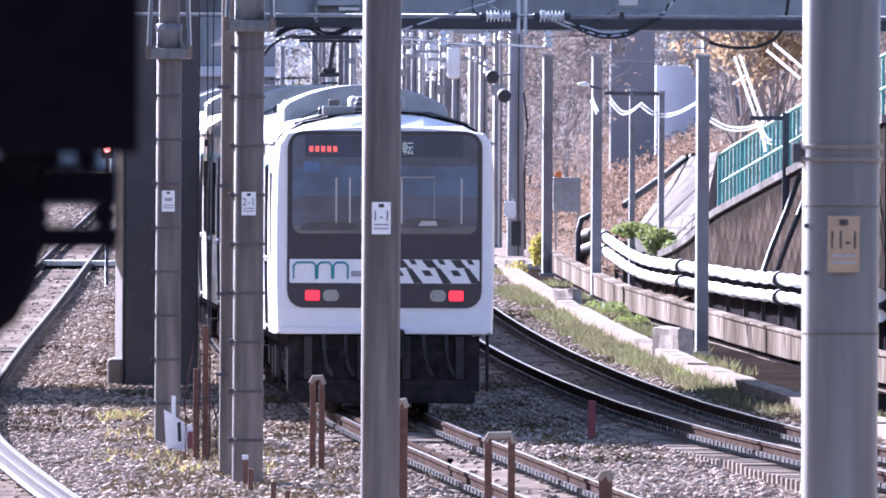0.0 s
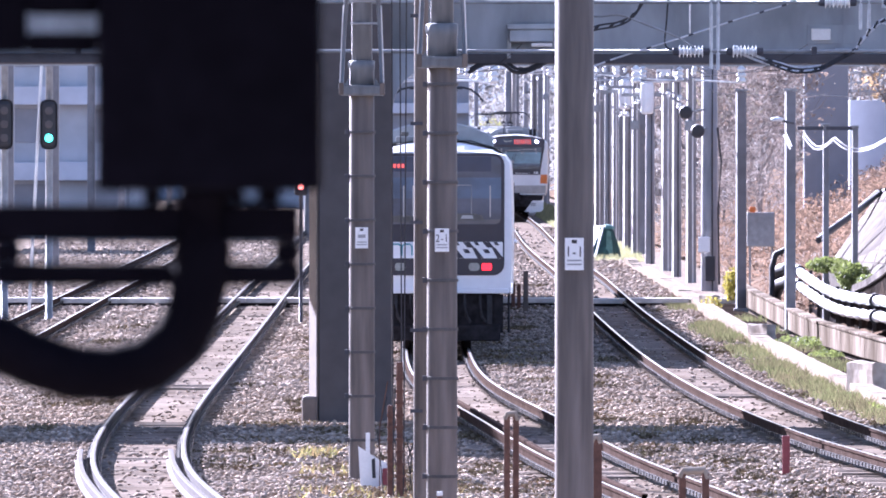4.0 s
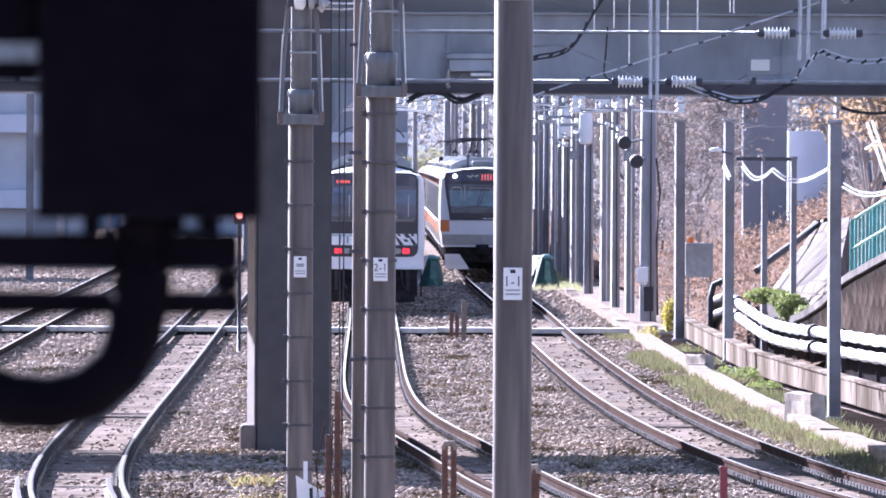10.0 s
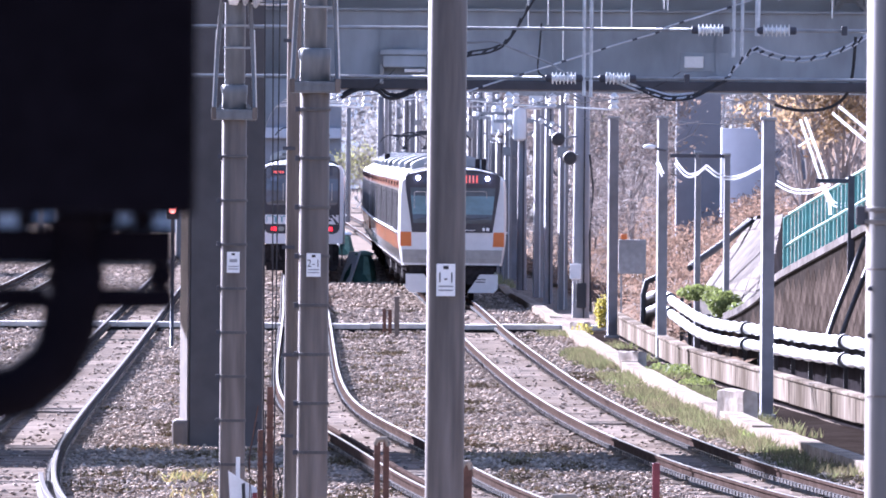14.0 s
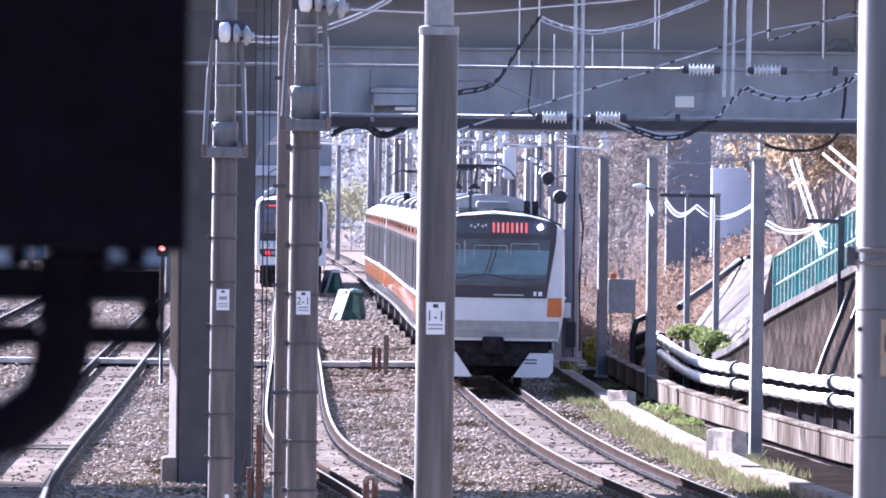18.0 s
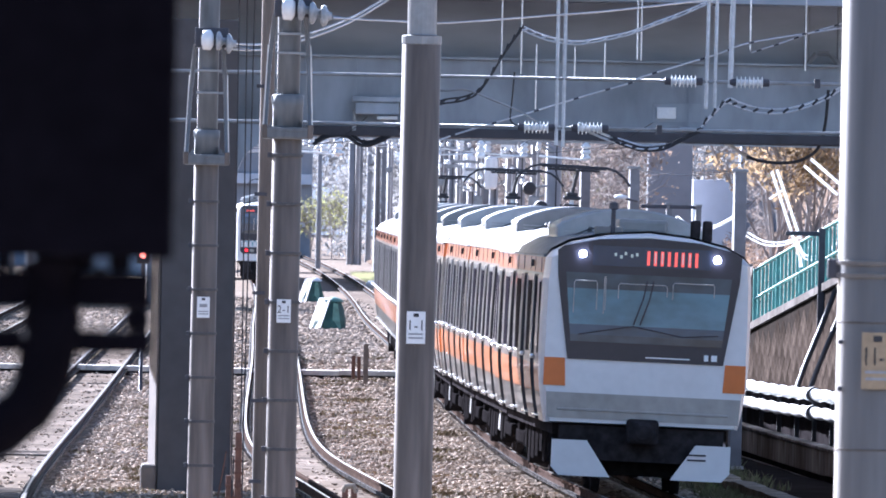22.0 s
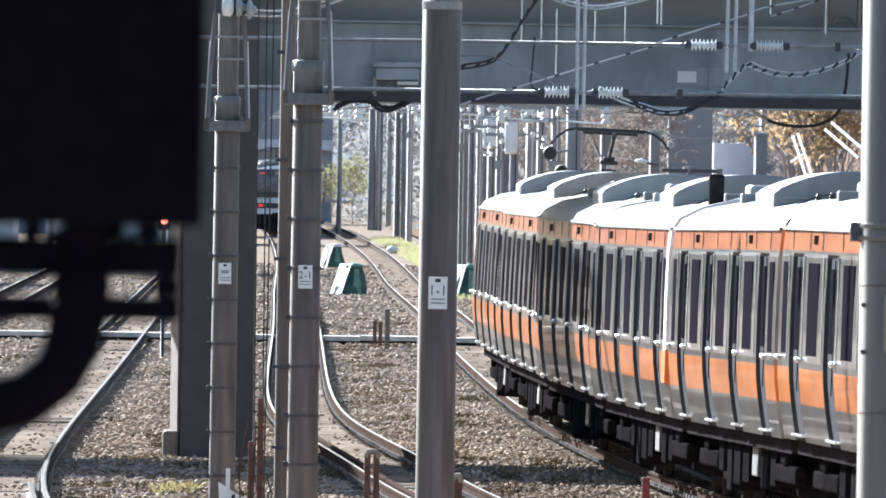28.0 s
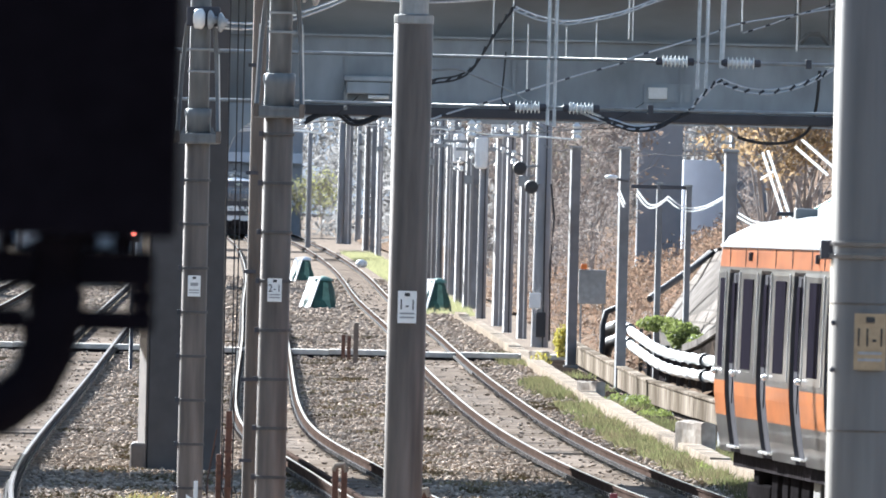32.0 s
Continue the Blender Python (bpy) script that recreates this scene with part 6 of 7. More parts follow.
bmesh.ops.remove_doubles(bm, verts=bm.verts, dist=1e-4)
part("back_board", bm, under_m, rack, "dark board standing in for the shadow behind the ducts")
bm = bmesh.new()
for h in (0.84, 0.53):
    tube(bm, [(5.72, 337.6, h), (5.5, 338.7, h + 0.08), (5.3, 339.5, h), (5.22, 340, h - 0.25), (5.2, 340.2, GROUND)], 0.13, 10)
tube(bm, [(5.12, 339, GROUND), (5.12, 339, 0.9), (5.2, 339, 1.2), (5.42, 339, 1.3)], 0.07, 10)
part("end_bend", bm, wire_dark, rack, "black bent pipe ends", smooth=True)


def grey_post(off, y, w, top, label="slim grey steel post beside the track", x=None):
    px_, py_ = along(off, y)
    if x is not None:
        px_, py_ = x, y
    e = thing("steel_post", label, "post", px_, py_, GROUND - 0.05, group="trackside posts")
    h = top - GROUND + 0.05
    sh = part("shaft", boxed(-w * 0.45, w * 0.45, -w * 0.45, w * 0.45, 0, h, bevel=0.01), steel_post_m, e)
    sh.matrix_basis = pose(0, 0, 0, 0, 0, 9.5)
    part("foot", boxed(-w * 0.7, w * 0.7, -w * 0.7, w * 0.7, 0, 0.12, bevel=0.02), conc_wall, e)
    part("cap", boxed(-w * 0.62, w * 0.62, -w * 0.62, w * 0.62, h + 0.002, h + 0.05, bevel=0.01), steel_grey, e)
    return e


grey_post(3.05, 248.6, 0.215, 4.62)
grey_post(3.3, 316.1, 0.22, 4.78)
grey_post(3.1, 353.2, 0.24, 4.85)
q1 = grey_post(0, 322, 0.13, 4.06, "thin dark post on the bank", x=503 * 322 / LENS)
q2 = grey_post(0, 315.5, 0.13, 4.02, "thin dark post on the bank", x=554.5 * 315.5 / LENS)
for e in (q1, q2):
    part("arm", boxed(-0.6, 0.07, -0.04, 0.04, 4.26, 4.34, bevel=0.01), steel_dark, e)
pc = thing("line_cable", "thin pale cable strung along the trackside posts", "cable", group="overhead wires")
tops = [(*along(3.2, 398.2), 5.0), (*along(3.1, 353.2), 4.86), (*along(3.3, 316.1), 4.79), (*along(3.05, 248.6), 4.63)]
for a, b in zip(tops, tops[1:]):
    rod("span", sagging(a, b, 0.1), 0.006, wire_dull, pc, n=5)
# far poles along the line
for i, (y, off, w, top) in enumerate(((398.2, 3.2, 0.62, 6.4), (418.5, 3.1, 0.36, 5.6), (434.2, 3.0, 0.34, 6.0), (452.2, 3.05, 0.4, 6.2), (477, 3.0, 0.42, 5.3), (501.8, 2.95, 0.36, 5.6),
                                      (524.2, 3.0, 0.42, 5.5), (551.2, 2.9, 0.3, 6.2), (585, 3.0, 0.36, 6.3), (625.5, 3.1, 0.42, 6.5), (663.8, 3.0, 0.4, 6.6), (708.8, 3.0, 0.42, 7),
                                      (765, 3.2, 0.45, 7.2), (821.2, 3.1, 0.45, 7.6), (888.8, 3.3, 0.5, 8), (967.5, 3.2, 0.6, 8.5))):
    x, yy = along(off, y)
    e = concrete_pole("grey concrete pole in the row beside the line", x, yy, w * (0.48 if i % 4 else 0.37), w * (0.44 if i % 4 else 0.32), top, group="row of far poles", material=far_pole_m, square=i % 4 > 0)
    z = 1.0
    part("crossarm", boxed(-0.9, 0.5, -0.06, 0.06, top - BASE - 0.35, top - BASE - 0.25, bevel=0.01), steel_grey, e)
    for q in (-0.8, -0.4, 0.35):
        bm = bmesh.new()
        lathe(bm, [(0.03, 0), (0.07, 0.03), (0.05, 0.07), (0.08, 0.1), (0.04, 0.16)], 8, "z", (q, 0, top - BASE - 0.25))
        part("pin_insulator", bm, porcelain, e)
    rf = random.Random(40 + i)
    for k in range(3):
        zz_, sd_ = top - BASE - rf.uniform(0.5, 1.6), rf.choice((-1, 1))
        rod("bracket_arm", [(0, -w * 0.3, zz_), (sd_ * rf.uniform(0.35, 0.7), -w * 0.3, zz_ + rf.uniform(0.15, 0.4))], 0.028, steel_grey, e)
        bm = bmesh.new()
        xx_ = sd_ * rf.uniform(0.2, 0.5)
        lathe(bm, [(0.03, 0), (0.07, 0.03), (0.045, 0.06), (0.075, 0.1), (0.04, 0.16)], 8, "z", (xx_, -w * 0.35, zz_ + 0.05))
        part("pin_insulator", bm, porcelain, e)
    if i % 4 == 1:
        part("fuse_box", boxed(-w * 0.5, w * 0.3, -w * 0.5, -w * 0.36, top * 0.75, top * 0.75 + 0.3, bevel=0.03), steel_grey, e, "small grey box on the pole")
    if i in (3, 4, 6):
        bm = bmesh.new()
        lathe(bm, [(0.14, 0), (0.2, 0.06), (0.215, 0.5), (0.2, 0.95), (0.11, 1.02)], 14, "z", (-0.1, -0.3, top - BASE - 0.9))
        part("transformer", bm, sign_white, e, "pale grey pole transformer")
    rod("cable", [(w * 0.12, -w * 0.44, 0), (w * 0.1, -w * 0.44, top * 0.5), (w * 0.12, -w * 0.43, top - BASE)], 0.02, white_cover if i % 2 else wire_dark, e)
    if i == 0:
        for (u, v) in ((255, -20), (276, 13)):
            c = P(u, v, yy - 0.6) - Vector((x, yy, BASE))
            bm = bmesh.new()
            lathe(bm, [(0.02, -0.12), (0.16, -0.1), (0.185, 0), (0.17, 0.02), (0.15, -0.03)], 18, "y", c)
            part("warning_lamp", bm, wire_dark, e, "black round signal lamp hood")
            rod("lamp_arm", [c + Vector((0, 0.05, 0)), (0, 0, c.z + 0.1)], 0.03, steel_grey, e)
        part("relay_box", boxed(-0.3, 0.0, -0.5, -0.33, 1.05, 1.45, bevel=0.02), sign_white, e)
        part("relay_box", boxed(-0.12, 0.14, -0.5, -0.33, 0.3, 0.95, bevel=0.02), wire_dark, e)
        rod("conduit", [(0.25, -0.35, 0.2), (0.22, -0.36, 2.2), (0.3, -0.36, 3.4), (0.2, -0.36, 4.3)], 0.03, wire_dark, e)
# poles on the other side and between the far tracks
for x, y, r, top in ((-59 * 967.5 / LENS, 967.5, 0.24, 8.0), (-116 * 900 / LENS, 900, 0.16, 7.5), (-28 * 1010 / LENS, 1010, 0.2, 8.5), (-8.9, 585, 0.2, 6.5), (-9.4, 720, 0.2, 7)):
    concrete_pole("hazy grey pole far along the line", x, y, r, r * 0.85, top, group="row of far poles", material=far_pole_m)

# ------------------------------------------------------------- gantries beyond the bridge
def gantry(y, x0, x1, z):
    g = thing("overhead_gantry", "galvanised lattice gantry carrying the overhead wires", "gantry", 0, y, GROUND - 0.05, group="overhead gantries")
    for x in (x0, x1):
        part("leg", boxed(x - 0.13, x + 0.13, -0.13, 0.13, 0, z + 0.5, bevel=0.01), steel_post_m, g)
    zz = z - GROUND
    for dz in (0, 0.42):
        part("chord", boxed(x0, x1, -0.05, 0.05, zz + dz, zz + dz + 0.07), steel_grey, g)
    bm = bmesh.new()
    n = int((x1 - x0) / 0.9)
    for i in range(n):
        a, b = x0 + (x1 - x0) * i / n, x0 + (x1 - x0) * (i + 1) / n
        tube(bm, [(a, 0, zz + (0.05 if i % 2 else 0.42)), (b, 0, zz + (0.42 if i % 2 else 0.05))], 0.03, 4)
    part("lacing", bm, steel_grey, g)
    for ln_ in (LINE_A, LINE_B, LINE_C):
        x = ln_(y)
        for s in (-1, 1):
            bm = bmesh.new()
            tube(bm, [(x + s * 0.9, -0.1, zz), (x + s * 0.9, -0.1, zz - 0.3), (x + s * 0.1, -0.12, zz - 0.25)], 0.016, 5)
            part("registration_arm", bm, wire_m, g)
            bm = bmesh.new()
            lathe(bm, [(0.03, 0), (0.09, 0.04), (0.05, 0.1), (0.09, 0.14), (0.05, 0.2), (0.09, 0.24), (0.03, 0.3)], 10, "z", (x + s * 0.9, -0.1, zz - 0.31))
            part("insulator", bm, porcelain, g)


for y in (261, 310.5, 357.8, 407.2, 459, 511.9, 568.1, 630, 697.5, 776.2, 866.2, 967.5):
    gantry(y, LINE_D(min(y, 900)) - 3.0, LINE_A(y) + (10 if y < 380 else 3.35), 5.15 + max(0, (y - 270)) * 0.0042)
for ln_, nm in ((LINE_A, "a"), (LINE_B, "b"), (LINE_C, "c")):
    e = thing("contact_line", "contact wire and catenary above a track", "cable", group="overhead wires")
    gy = [211.5, 261, 310.5, 357.8, 407.2, 459, 511.9, 568.1, 630, 697.5, 776.2, 866.2, 967.5]
    for y0, y1 in zip(gy, gy[1:]):
        z0, z1 = 5.1 + max(0, (y0 - 270)) * 0.0037, 5.1 + max(0, (y1 - 270)) * 0.0037
        rod("contact_wire", [(ln_(y), y, z0 - 0.22 + (z1 - z0) * (y - y0) / (y1 - y0)) for y in (y0, (y0 + y1) / 2, y1)], 0.006, wire_dull, e, n=4)
        rod("messenger_wire", sagging((ln_(y0), y0, z0 + 0.1), (ln_(y1), y1, z1 + 0.1), 0.3), 0.006, wire_dull, e, n=4)

# ------------------------------------------------------------- bank, masonry wall, paved slope, green fence
def bank():
    bm = bmesh.new()
    rows = []
    for y in list(np.arange(294.8, 472.5, 4.0)) + list(np.arange(472.5, 1012.5, 20.0)):
        x0 = LINE_A(y) + 4.15
        row = []
        for k in range(13):
            o = k * 1.3
            z = GROUND + 0.1 + 0.5 * max(0, o - 0.2) - 0.012 * max(0, o - 6) ** 2 + 0.25 * noise.noise((o * 0.6, y * 0.12, 1))
            row.append(bm.verts.new((x0 + o, y, max(GROUND - 0.1, z))))
        rows.append(row)
    for a, b in zip(rows, rows[1:]):
        for i in range(len(a) - 1):
            bm.faces.new((a[i], a[i + 1], b[i + 1], b[i]))
    return tagged(part("bank", bm, soil_m), "earth bank with dry brown weeds beside the line", "embankment", kind="structure")


bank()
# masonry wall: runs from behind the ducts up towards the fence
mas = thing("masonry_wall", "dark stone masonry retaining wall with a pale coping", "stone wall", kind="structure")
w0, w1 = Vector((6.3, 307, GROUND)), Vector((8.95, 254.2, GROUND))
dirw = (w1 - w0)
lenw = dirw.length
face_rot = math.degrees(math.atan2(dirw.y, dirw.x))
TOP_F, TOP_Z = [0.003, 0.078, 0.186, 0.259, 0.394, 0.596, 1.0], [0.85, 1.02, 1.36, 1.75, 2.11, 2.64, 3.7]


def wall_top(f):
    """Height of the coping's upper edge, less the coping: it sweeps up from a low end."""
    return float(np.interp(f, TOP_F, TOP_Z)) - 0.14


core = bmesh.new()
cuts = list(np.linspace(0, 1, 25))
prof = [(0, 0), (lenw, 0)] + [(lenw * f, wall_top(f) - GROUND) for f in cuts[::-1]]
poly(core, prof, 0.0, 0.5)
c_ = part("core", core, joint_m, mas)
c_.matrix_basis = Matrix.Translation(w0) @ pose(0, 0, 0, 0, 0, face_rot)
for f0, f1 in zip(cuts, cuts[1:]):
    bm = bmesh.new()
    poly(bm, [(lenw * f0 + 0.01, wall_top(f0) - GROUND + 0.003), (lenw * f1 - 0.01, wall_top(f1) - GROUND + 0.003), (lenw * f1 - 0.01, wall_top(f1) - GROUND + 0.14), (lenw * f0 + 0.01, wall_top(f0) - GROUND + 0.14)], -0.06, 0.56)
    c_ = part("coping_stone", bm, coping_m, mas, "pale concrete coping")
    c_.matrix_basis = Matrix.Translation(w0) @ pose(0, 0, 0, 0, 0, face_rot)
rm = random.Random(3)
stone_obs = []
HW_, HH_ = 0.70, 0.235
for k in range(3):
    bm = bmesh.new()
    q = lambda: rm.uniform(0.9, 0.985)
    poly(bm, [(HW_ * q(), 0.0), (HW_ * 0.1, HH_ * q()), (-HW_ * 0.1, HH_ * q()), (-HW_ * q(), 0.0), (-HW_ * 0.1, -HH_ * q()), (HW_ * 0.1, -HH_ * q())], -0.008, 0.0)
    stone_obs.append(bm)
cnt = 0
for r in range(18):
    for c in range(40):
        sx = (c + 0.5 * (r % 2) + 0.5) * 2 * HW_
        sz = 0.55 + r * HH_
        f = sx / lenw
        if f > 0.98 or sz + HH_ > wall_top(f) - GROUND:
            continue
        m = Matrix.Translation(w0) @ pose(0, 0, 0, 0, 0, face_rot) @ pose(sx, rm.uniform(-0.004, 0.004), sz, rm.uniform(-0.8, 0.8), 0, 0)
        if cnt < 3:
            stone_obs[cnt] = part("stone", stone_obs[cnt], stonewall_m, mas)
            stone_obs[cnt].matrix_basis = m
        else:
            same("stone", stone_obs[rm.randrange(3)], mas, m)
        cnt += 1
# green fence along the coping
fen = thing("green_fence", "turquoise-green painted steel railing on the masonry wall", "fence", group="")
mw = Matrix.Translation(w0) @ pose(0, 0, 0, 0, 0, face_rot)
nb = 42
FEN0 = 0.250
for i in range(nb + 1):
    f = FEN0 + (1 - FEN0) * i / nb
    z = wall_top(f) - GROUND + 0.14
    m = mw @ pose(f * lenw, 0.2, z)
    big = i % 6 == 0
    key = "post" if big else "baluster"
    if i == 0:
        fpost = part("post", boxed(-0.06, 0.06, -0.04, 0.04, 0, 1.15, bevel=0.01), green_fence, fen)
        fpost.matrix_basis = m
    elif i == 1:
        fbal = part("baluster", boxed(-0.06, 0.06, -0.025, 0.025, 0.02, 1.08), green_fence, fen)
        fbal.matrix_basis = m
    else:
        same(key, fpost if big else fbal, fen, m)
for dz in (0.06, 0.56, 1.12):
    pts = []
    for i in range(0, nb + 1, 3):
        f = FEN0 + (1 - FEN0) * i / nb
        pts.append(mw @ Vector((f * lenw, 0.2, wall_top(f) - GROUND + 0.14 + dz)))
    rod("rail", pts, 0.035, green_fence, fen, n=8)
# diagonal dark pipes on the masonry
pipes = thing("drain_pipes", "dark pipes slanting down the masonry wall", "pipe")
for u in (0, 24):
    rod("pipe", [P(732 + u, 334, 268), P(746 + u, 292, 268.5), P(757 + u, 263, 269), P(776 + u, 216, 269.5), P(800 + u, 150, 270)], 0.05, wire_dark, pipes, n=8)
# paved slope of flat stones on the bank
pav = thing("paved_slope", "pale stone-paved slope on the bank with a dark pipe along its edge", "paved slope", kind="structure")
corner = [P(500, 262, 325.0), P(622, 275, 308.5), P(655, 108, 322.0), P(597, 121, 331.0)]


def on_slope(a, b):
    return corner[0].lerp(corner[1], a).lerp(corner[3].lerp(corner[2], a), b)


bm = bmesh.new()
q = [on_slope(0, 0), on_slope(1, 0), on_slope(1, 1), on_slope(0, 1)]
f_ = bm.faces.new([bm.verts.new(p + Vector((0, 0.06, -0.02))) for p in q])
ret = bmesh.ops.extrude_face_region(bm, geom=[f_])
bmesh.ops.translate(bm, verts=[v for v in ret["geom"] if isinstance(v, bmesh.types.BMVert)], vec=(0.1, 0.5, -0.6))
part("bed", bm, coping_m, pav)
for r in range(7):
    for c in range(6):
        a0, a1 = c / 6 + 0.008, (c + 1) / 6 - 0.008
        b0, b1 = r / 7 + 0.012, (r + 1) / 7 - 0.012
        bm = bmesh.new()
        vs = [bm.verts.new(on_slope(*ab) + Vector((0, -0.02 + rm.uniform(-0.015, 0.015), 0.01))) for ab in ((a0, b0), (a1, b0), (a1, b1), (a0, b1))]
        f_ = bm.faces.new(vs)
        ret = bmesh.ops.extrude_face_region(bm, geom=[f_])
        bmesh.ops.translate(bm, verts=[v for v in ret["geom"] if isinstance(v, bmesh.types.BMVert)], vec=(0.0, 0.05, -0.02))
        part("paving_stone", bm, slope_m, pav)
rod("edge_pipe", [P(490, 206, 324.6), P(508, 191, 325.1), P(561, 153, 327.0), P(596, 122, 329.4), P(612, 118, 329)], 0.075, wire_dark, pav, "dark pipe along the slope's edge", n=8)

# white guy wires and brackets at the far right
guy = thing("guy_wires", "bright white guy wires with protective covers", "cable", group="overhead wires")
for a, b, r in (((683, -58), (726, 65), 0.028), ((692, -62), (736, 60), 0.028), ((726, 62), (742, 92), 0.055), ((740, -70), (800, -20), 0.03), ((752, -82), (815, -30), 0.03), ((680, -10), (706, -28), 0.02), ((735, 80), (738, 110), 0.035)):
    rod("stay", [P(*a, 276.8), P(*b, 276.8)], r, cable_white, guy)
for pts in (((462, 21), (474, 37), (486, 45), (501, 41), (516, 29)), ((516, 29), (536, 44), (558, 49), (582, 44), (602, 34), (625, 20)), ((640, 56), (668, 70), (700, 72), (732, 62)), ((730, 84), (750, 96), (775, 90), (800, 70), (830, 40)),
            ((429, 20), (434, 32), (440, 45))):
    wire("sagging_cable", "thick white sagging cable between posts", pts, 314 if pts[0][0] < 600 else 281.2, 0.018, cable_white, None, 0.06)
lp = thing("post_lamp", "small white lamp on an arm of a trackside post", "lamp", *P(417, -8, 315.6))
bm = bmesh.new()
lathe(bm, [(0.03, 0.05), (0.12, 0.03), (0.14, -0.01), (0.10, -0.04)], 14)
part("shade", bm, sign_white, lp, smooth=True)
rod("arm", [(0.05, 0.0, 0.0), (0.2, 0.0, -0.06), (0.34, 0.3, -0.08)], 0.025, steel_dark, lp)
dk = thing("bracket_arm", "dark bracket arm on a post", "bracket", *P(745, 50, 274.5))
part("arm", boxed(-0.35, 0.35, -0.04, 0.04, -0.04, 0.04, bevel=0.01), steel_dark, dk)
part("upright", boxed(0.24, 0.36, -0.06, 0.06, -1.7, 0.1, bevel=0.01), steel_dark, dk)

# ------------------------------------------------------------- walkway across the tracks
cw = thing("crossing_boards", "pale concrete walkway boards across the tracks", "crossing", kind="structure")
x = -16.0
brd = None
while x < LINE_A(362.2) + 2.6:
    w = 1.5
    near = min(abs(x + w / 2 - ln_(362.2)) for ln_ in (LINE_A, LINE_B, LINE_C, LINE_D))
    m = pose(x + w / 2, 362.2 + rw.uniform(-0.05, 0.05), GROUND + 0.08 + rw.uniform(-0.01, 0.01))
    if brd is None:
        brd = part("board", boxed(-0.745, 0.745, -0.6, 0.6, 0, 0.12, bevel=0.015), crossing_m, cw)
        brd.matrix_basis = m
    else:
        same("board", brd, cw, m)
    x += w
bm = bmesh.new()
box(bm, -16, LINE_A(362.2) + 2.0, 361.7, 362.8, GROUND - 0.03, GROUND + 0.078)
part("support", bm, under_m, cw)

# ------------------------------------------------------------- small things on the ground
def stake(name, label, cat, u_or_x, y, h, w, material, group="", top=None):
    e = thing(name, label, cat, u_or_x, y, GROUND - 0.06, group=group)
    part("stake", boxed(-w / 2, w / 2, -w / 2, w / 2, 0, h + 0.06, bevel=w * 0.12), material, e)
    if top is not None:
        part("cap", boxed(-w * 0.6, w * 0.6, -w * 0.6, w * 0.6, h + 0.063, h + 0.11, bevel=w * 0.1), top, e)
    return e


def loop_post(x, y, h, gap):
    """An old rail bent over: two rusty uprights with a pale worn top."""
    e = thing("marker_post", "rusty brown bent steel marker with a worn pale top", "marker", x, y, GROUND - 0.06, group="marker posts")
    for s in (-1, 1):
        part("upright", boxed(s * gap / 2 - 0.035, s * gap / 2 + 0.035, -0.03, 0.03, 0, h, bevel=0.008), rust_m, e)
    bm = bmesh.new()
    tube(bm, [(-gap / 2 - 0.02, 0, h - 0.04), (-gap / 2 + 0.01, 0, h + 0.02), (gap / 2 - 0.01, 0, h + 0.03), (gap / 2 + 0.02, 0, h - 0.05)], 0.038, 8)
    part("top", bm, trough_m, e, "pale worn top")


for (u, y, h, gap) in ((-53, 172.1, 1.1, 0.1), (97, 159.8, 1.1, 0.05), (270, 144, 1.1, 0.22), (457, 132.2, 1.05, 0.05)):
    loop_post(u * y / LENS, y, h, gap)
e = stake("red_marker", "dark red square marker post in the ballast", "marker", 433 * 187.9 / LENS, 187.9, 0.5, 0.095, red_m, "marker posts")
ws = thing("white_marker", "white slanted marker board with a dark stroke", "marker", -296 * 181.1 / LENS, 181.1, GROUND - 0.05)
plate("board", [(-0.16, 0.05), (0.12, 0.05), (0.16, 0.36), (0.06, 0.4), (-0.19, 0.56)], -0.01, 0.01, sign_white, ws)
plate("stroke", [(-0.02, 0.18), (0.02, 0.18), (0.01, 0.42), (-0.03, 0.40)], -0.016, -0.0105, ink, ws)
part("red_box", boxed(0.1, 0.21, -0.12, -0.02, 0.0, 0.3, bevel=0.01), red_m, ws, "red block")
part("stem", boxed(-0.1, -0.05, 0.011, 0.05, 0.0, 0.72, bevel=0.005), sign_white, ws)
for u, y, h in ((-180, 165.4, 0.3), (-170, 163.1, 0.26), (-130, 158.6, 0.24), (-105, 155.2, 0.24), (-65, 153.0, 0.25), (145, 153.0, 0.22), (-186, 168.8, 0.34)):
    stake("short_stake", "short dark stake in the ballast", "stake", u * y / LENS, y, h, 0.055, rust_m, "short stakes", sign_white if u in (-180, -186) else None)
for u, y, h, w, m_ in ((-28, 351.0, 0.95, 0.12, pier_edge), (-50, 357.8, 0.6, 0.09, rust_m), (-40, 355.5, 0.6, 0.09, rust_m)):
    stake("boundary_stake", "weathered upright marker by the walkway", "stake", u * y / LENS, y, h, w, m_, "walkway stakes")
# rusty bars and wires standing between the poles
rods = thing("rusty_bars", "two rusty steel bars and thin wires standing by the poles", "bars")
for u, h, w in ((-251, 1.35, 0.075), (-268, 0.85, 0.06)):
    a = P(u, 0, 176)
    part("bar", boxed(a.x - w / 2, a.x + w / 2, 175.96, 176.04, GROUND - 0.05, h, bevel=0.01), rust_m, rods)
    for k in range(int(h / 0.14)):
        part("bar_rib", boxed(a.x - w * 0.62, a.x + w * 0.62, 175.93, 175.957, 0.02 + k * 0.14, 0.05 + k * 0.14), rust_m, rods)
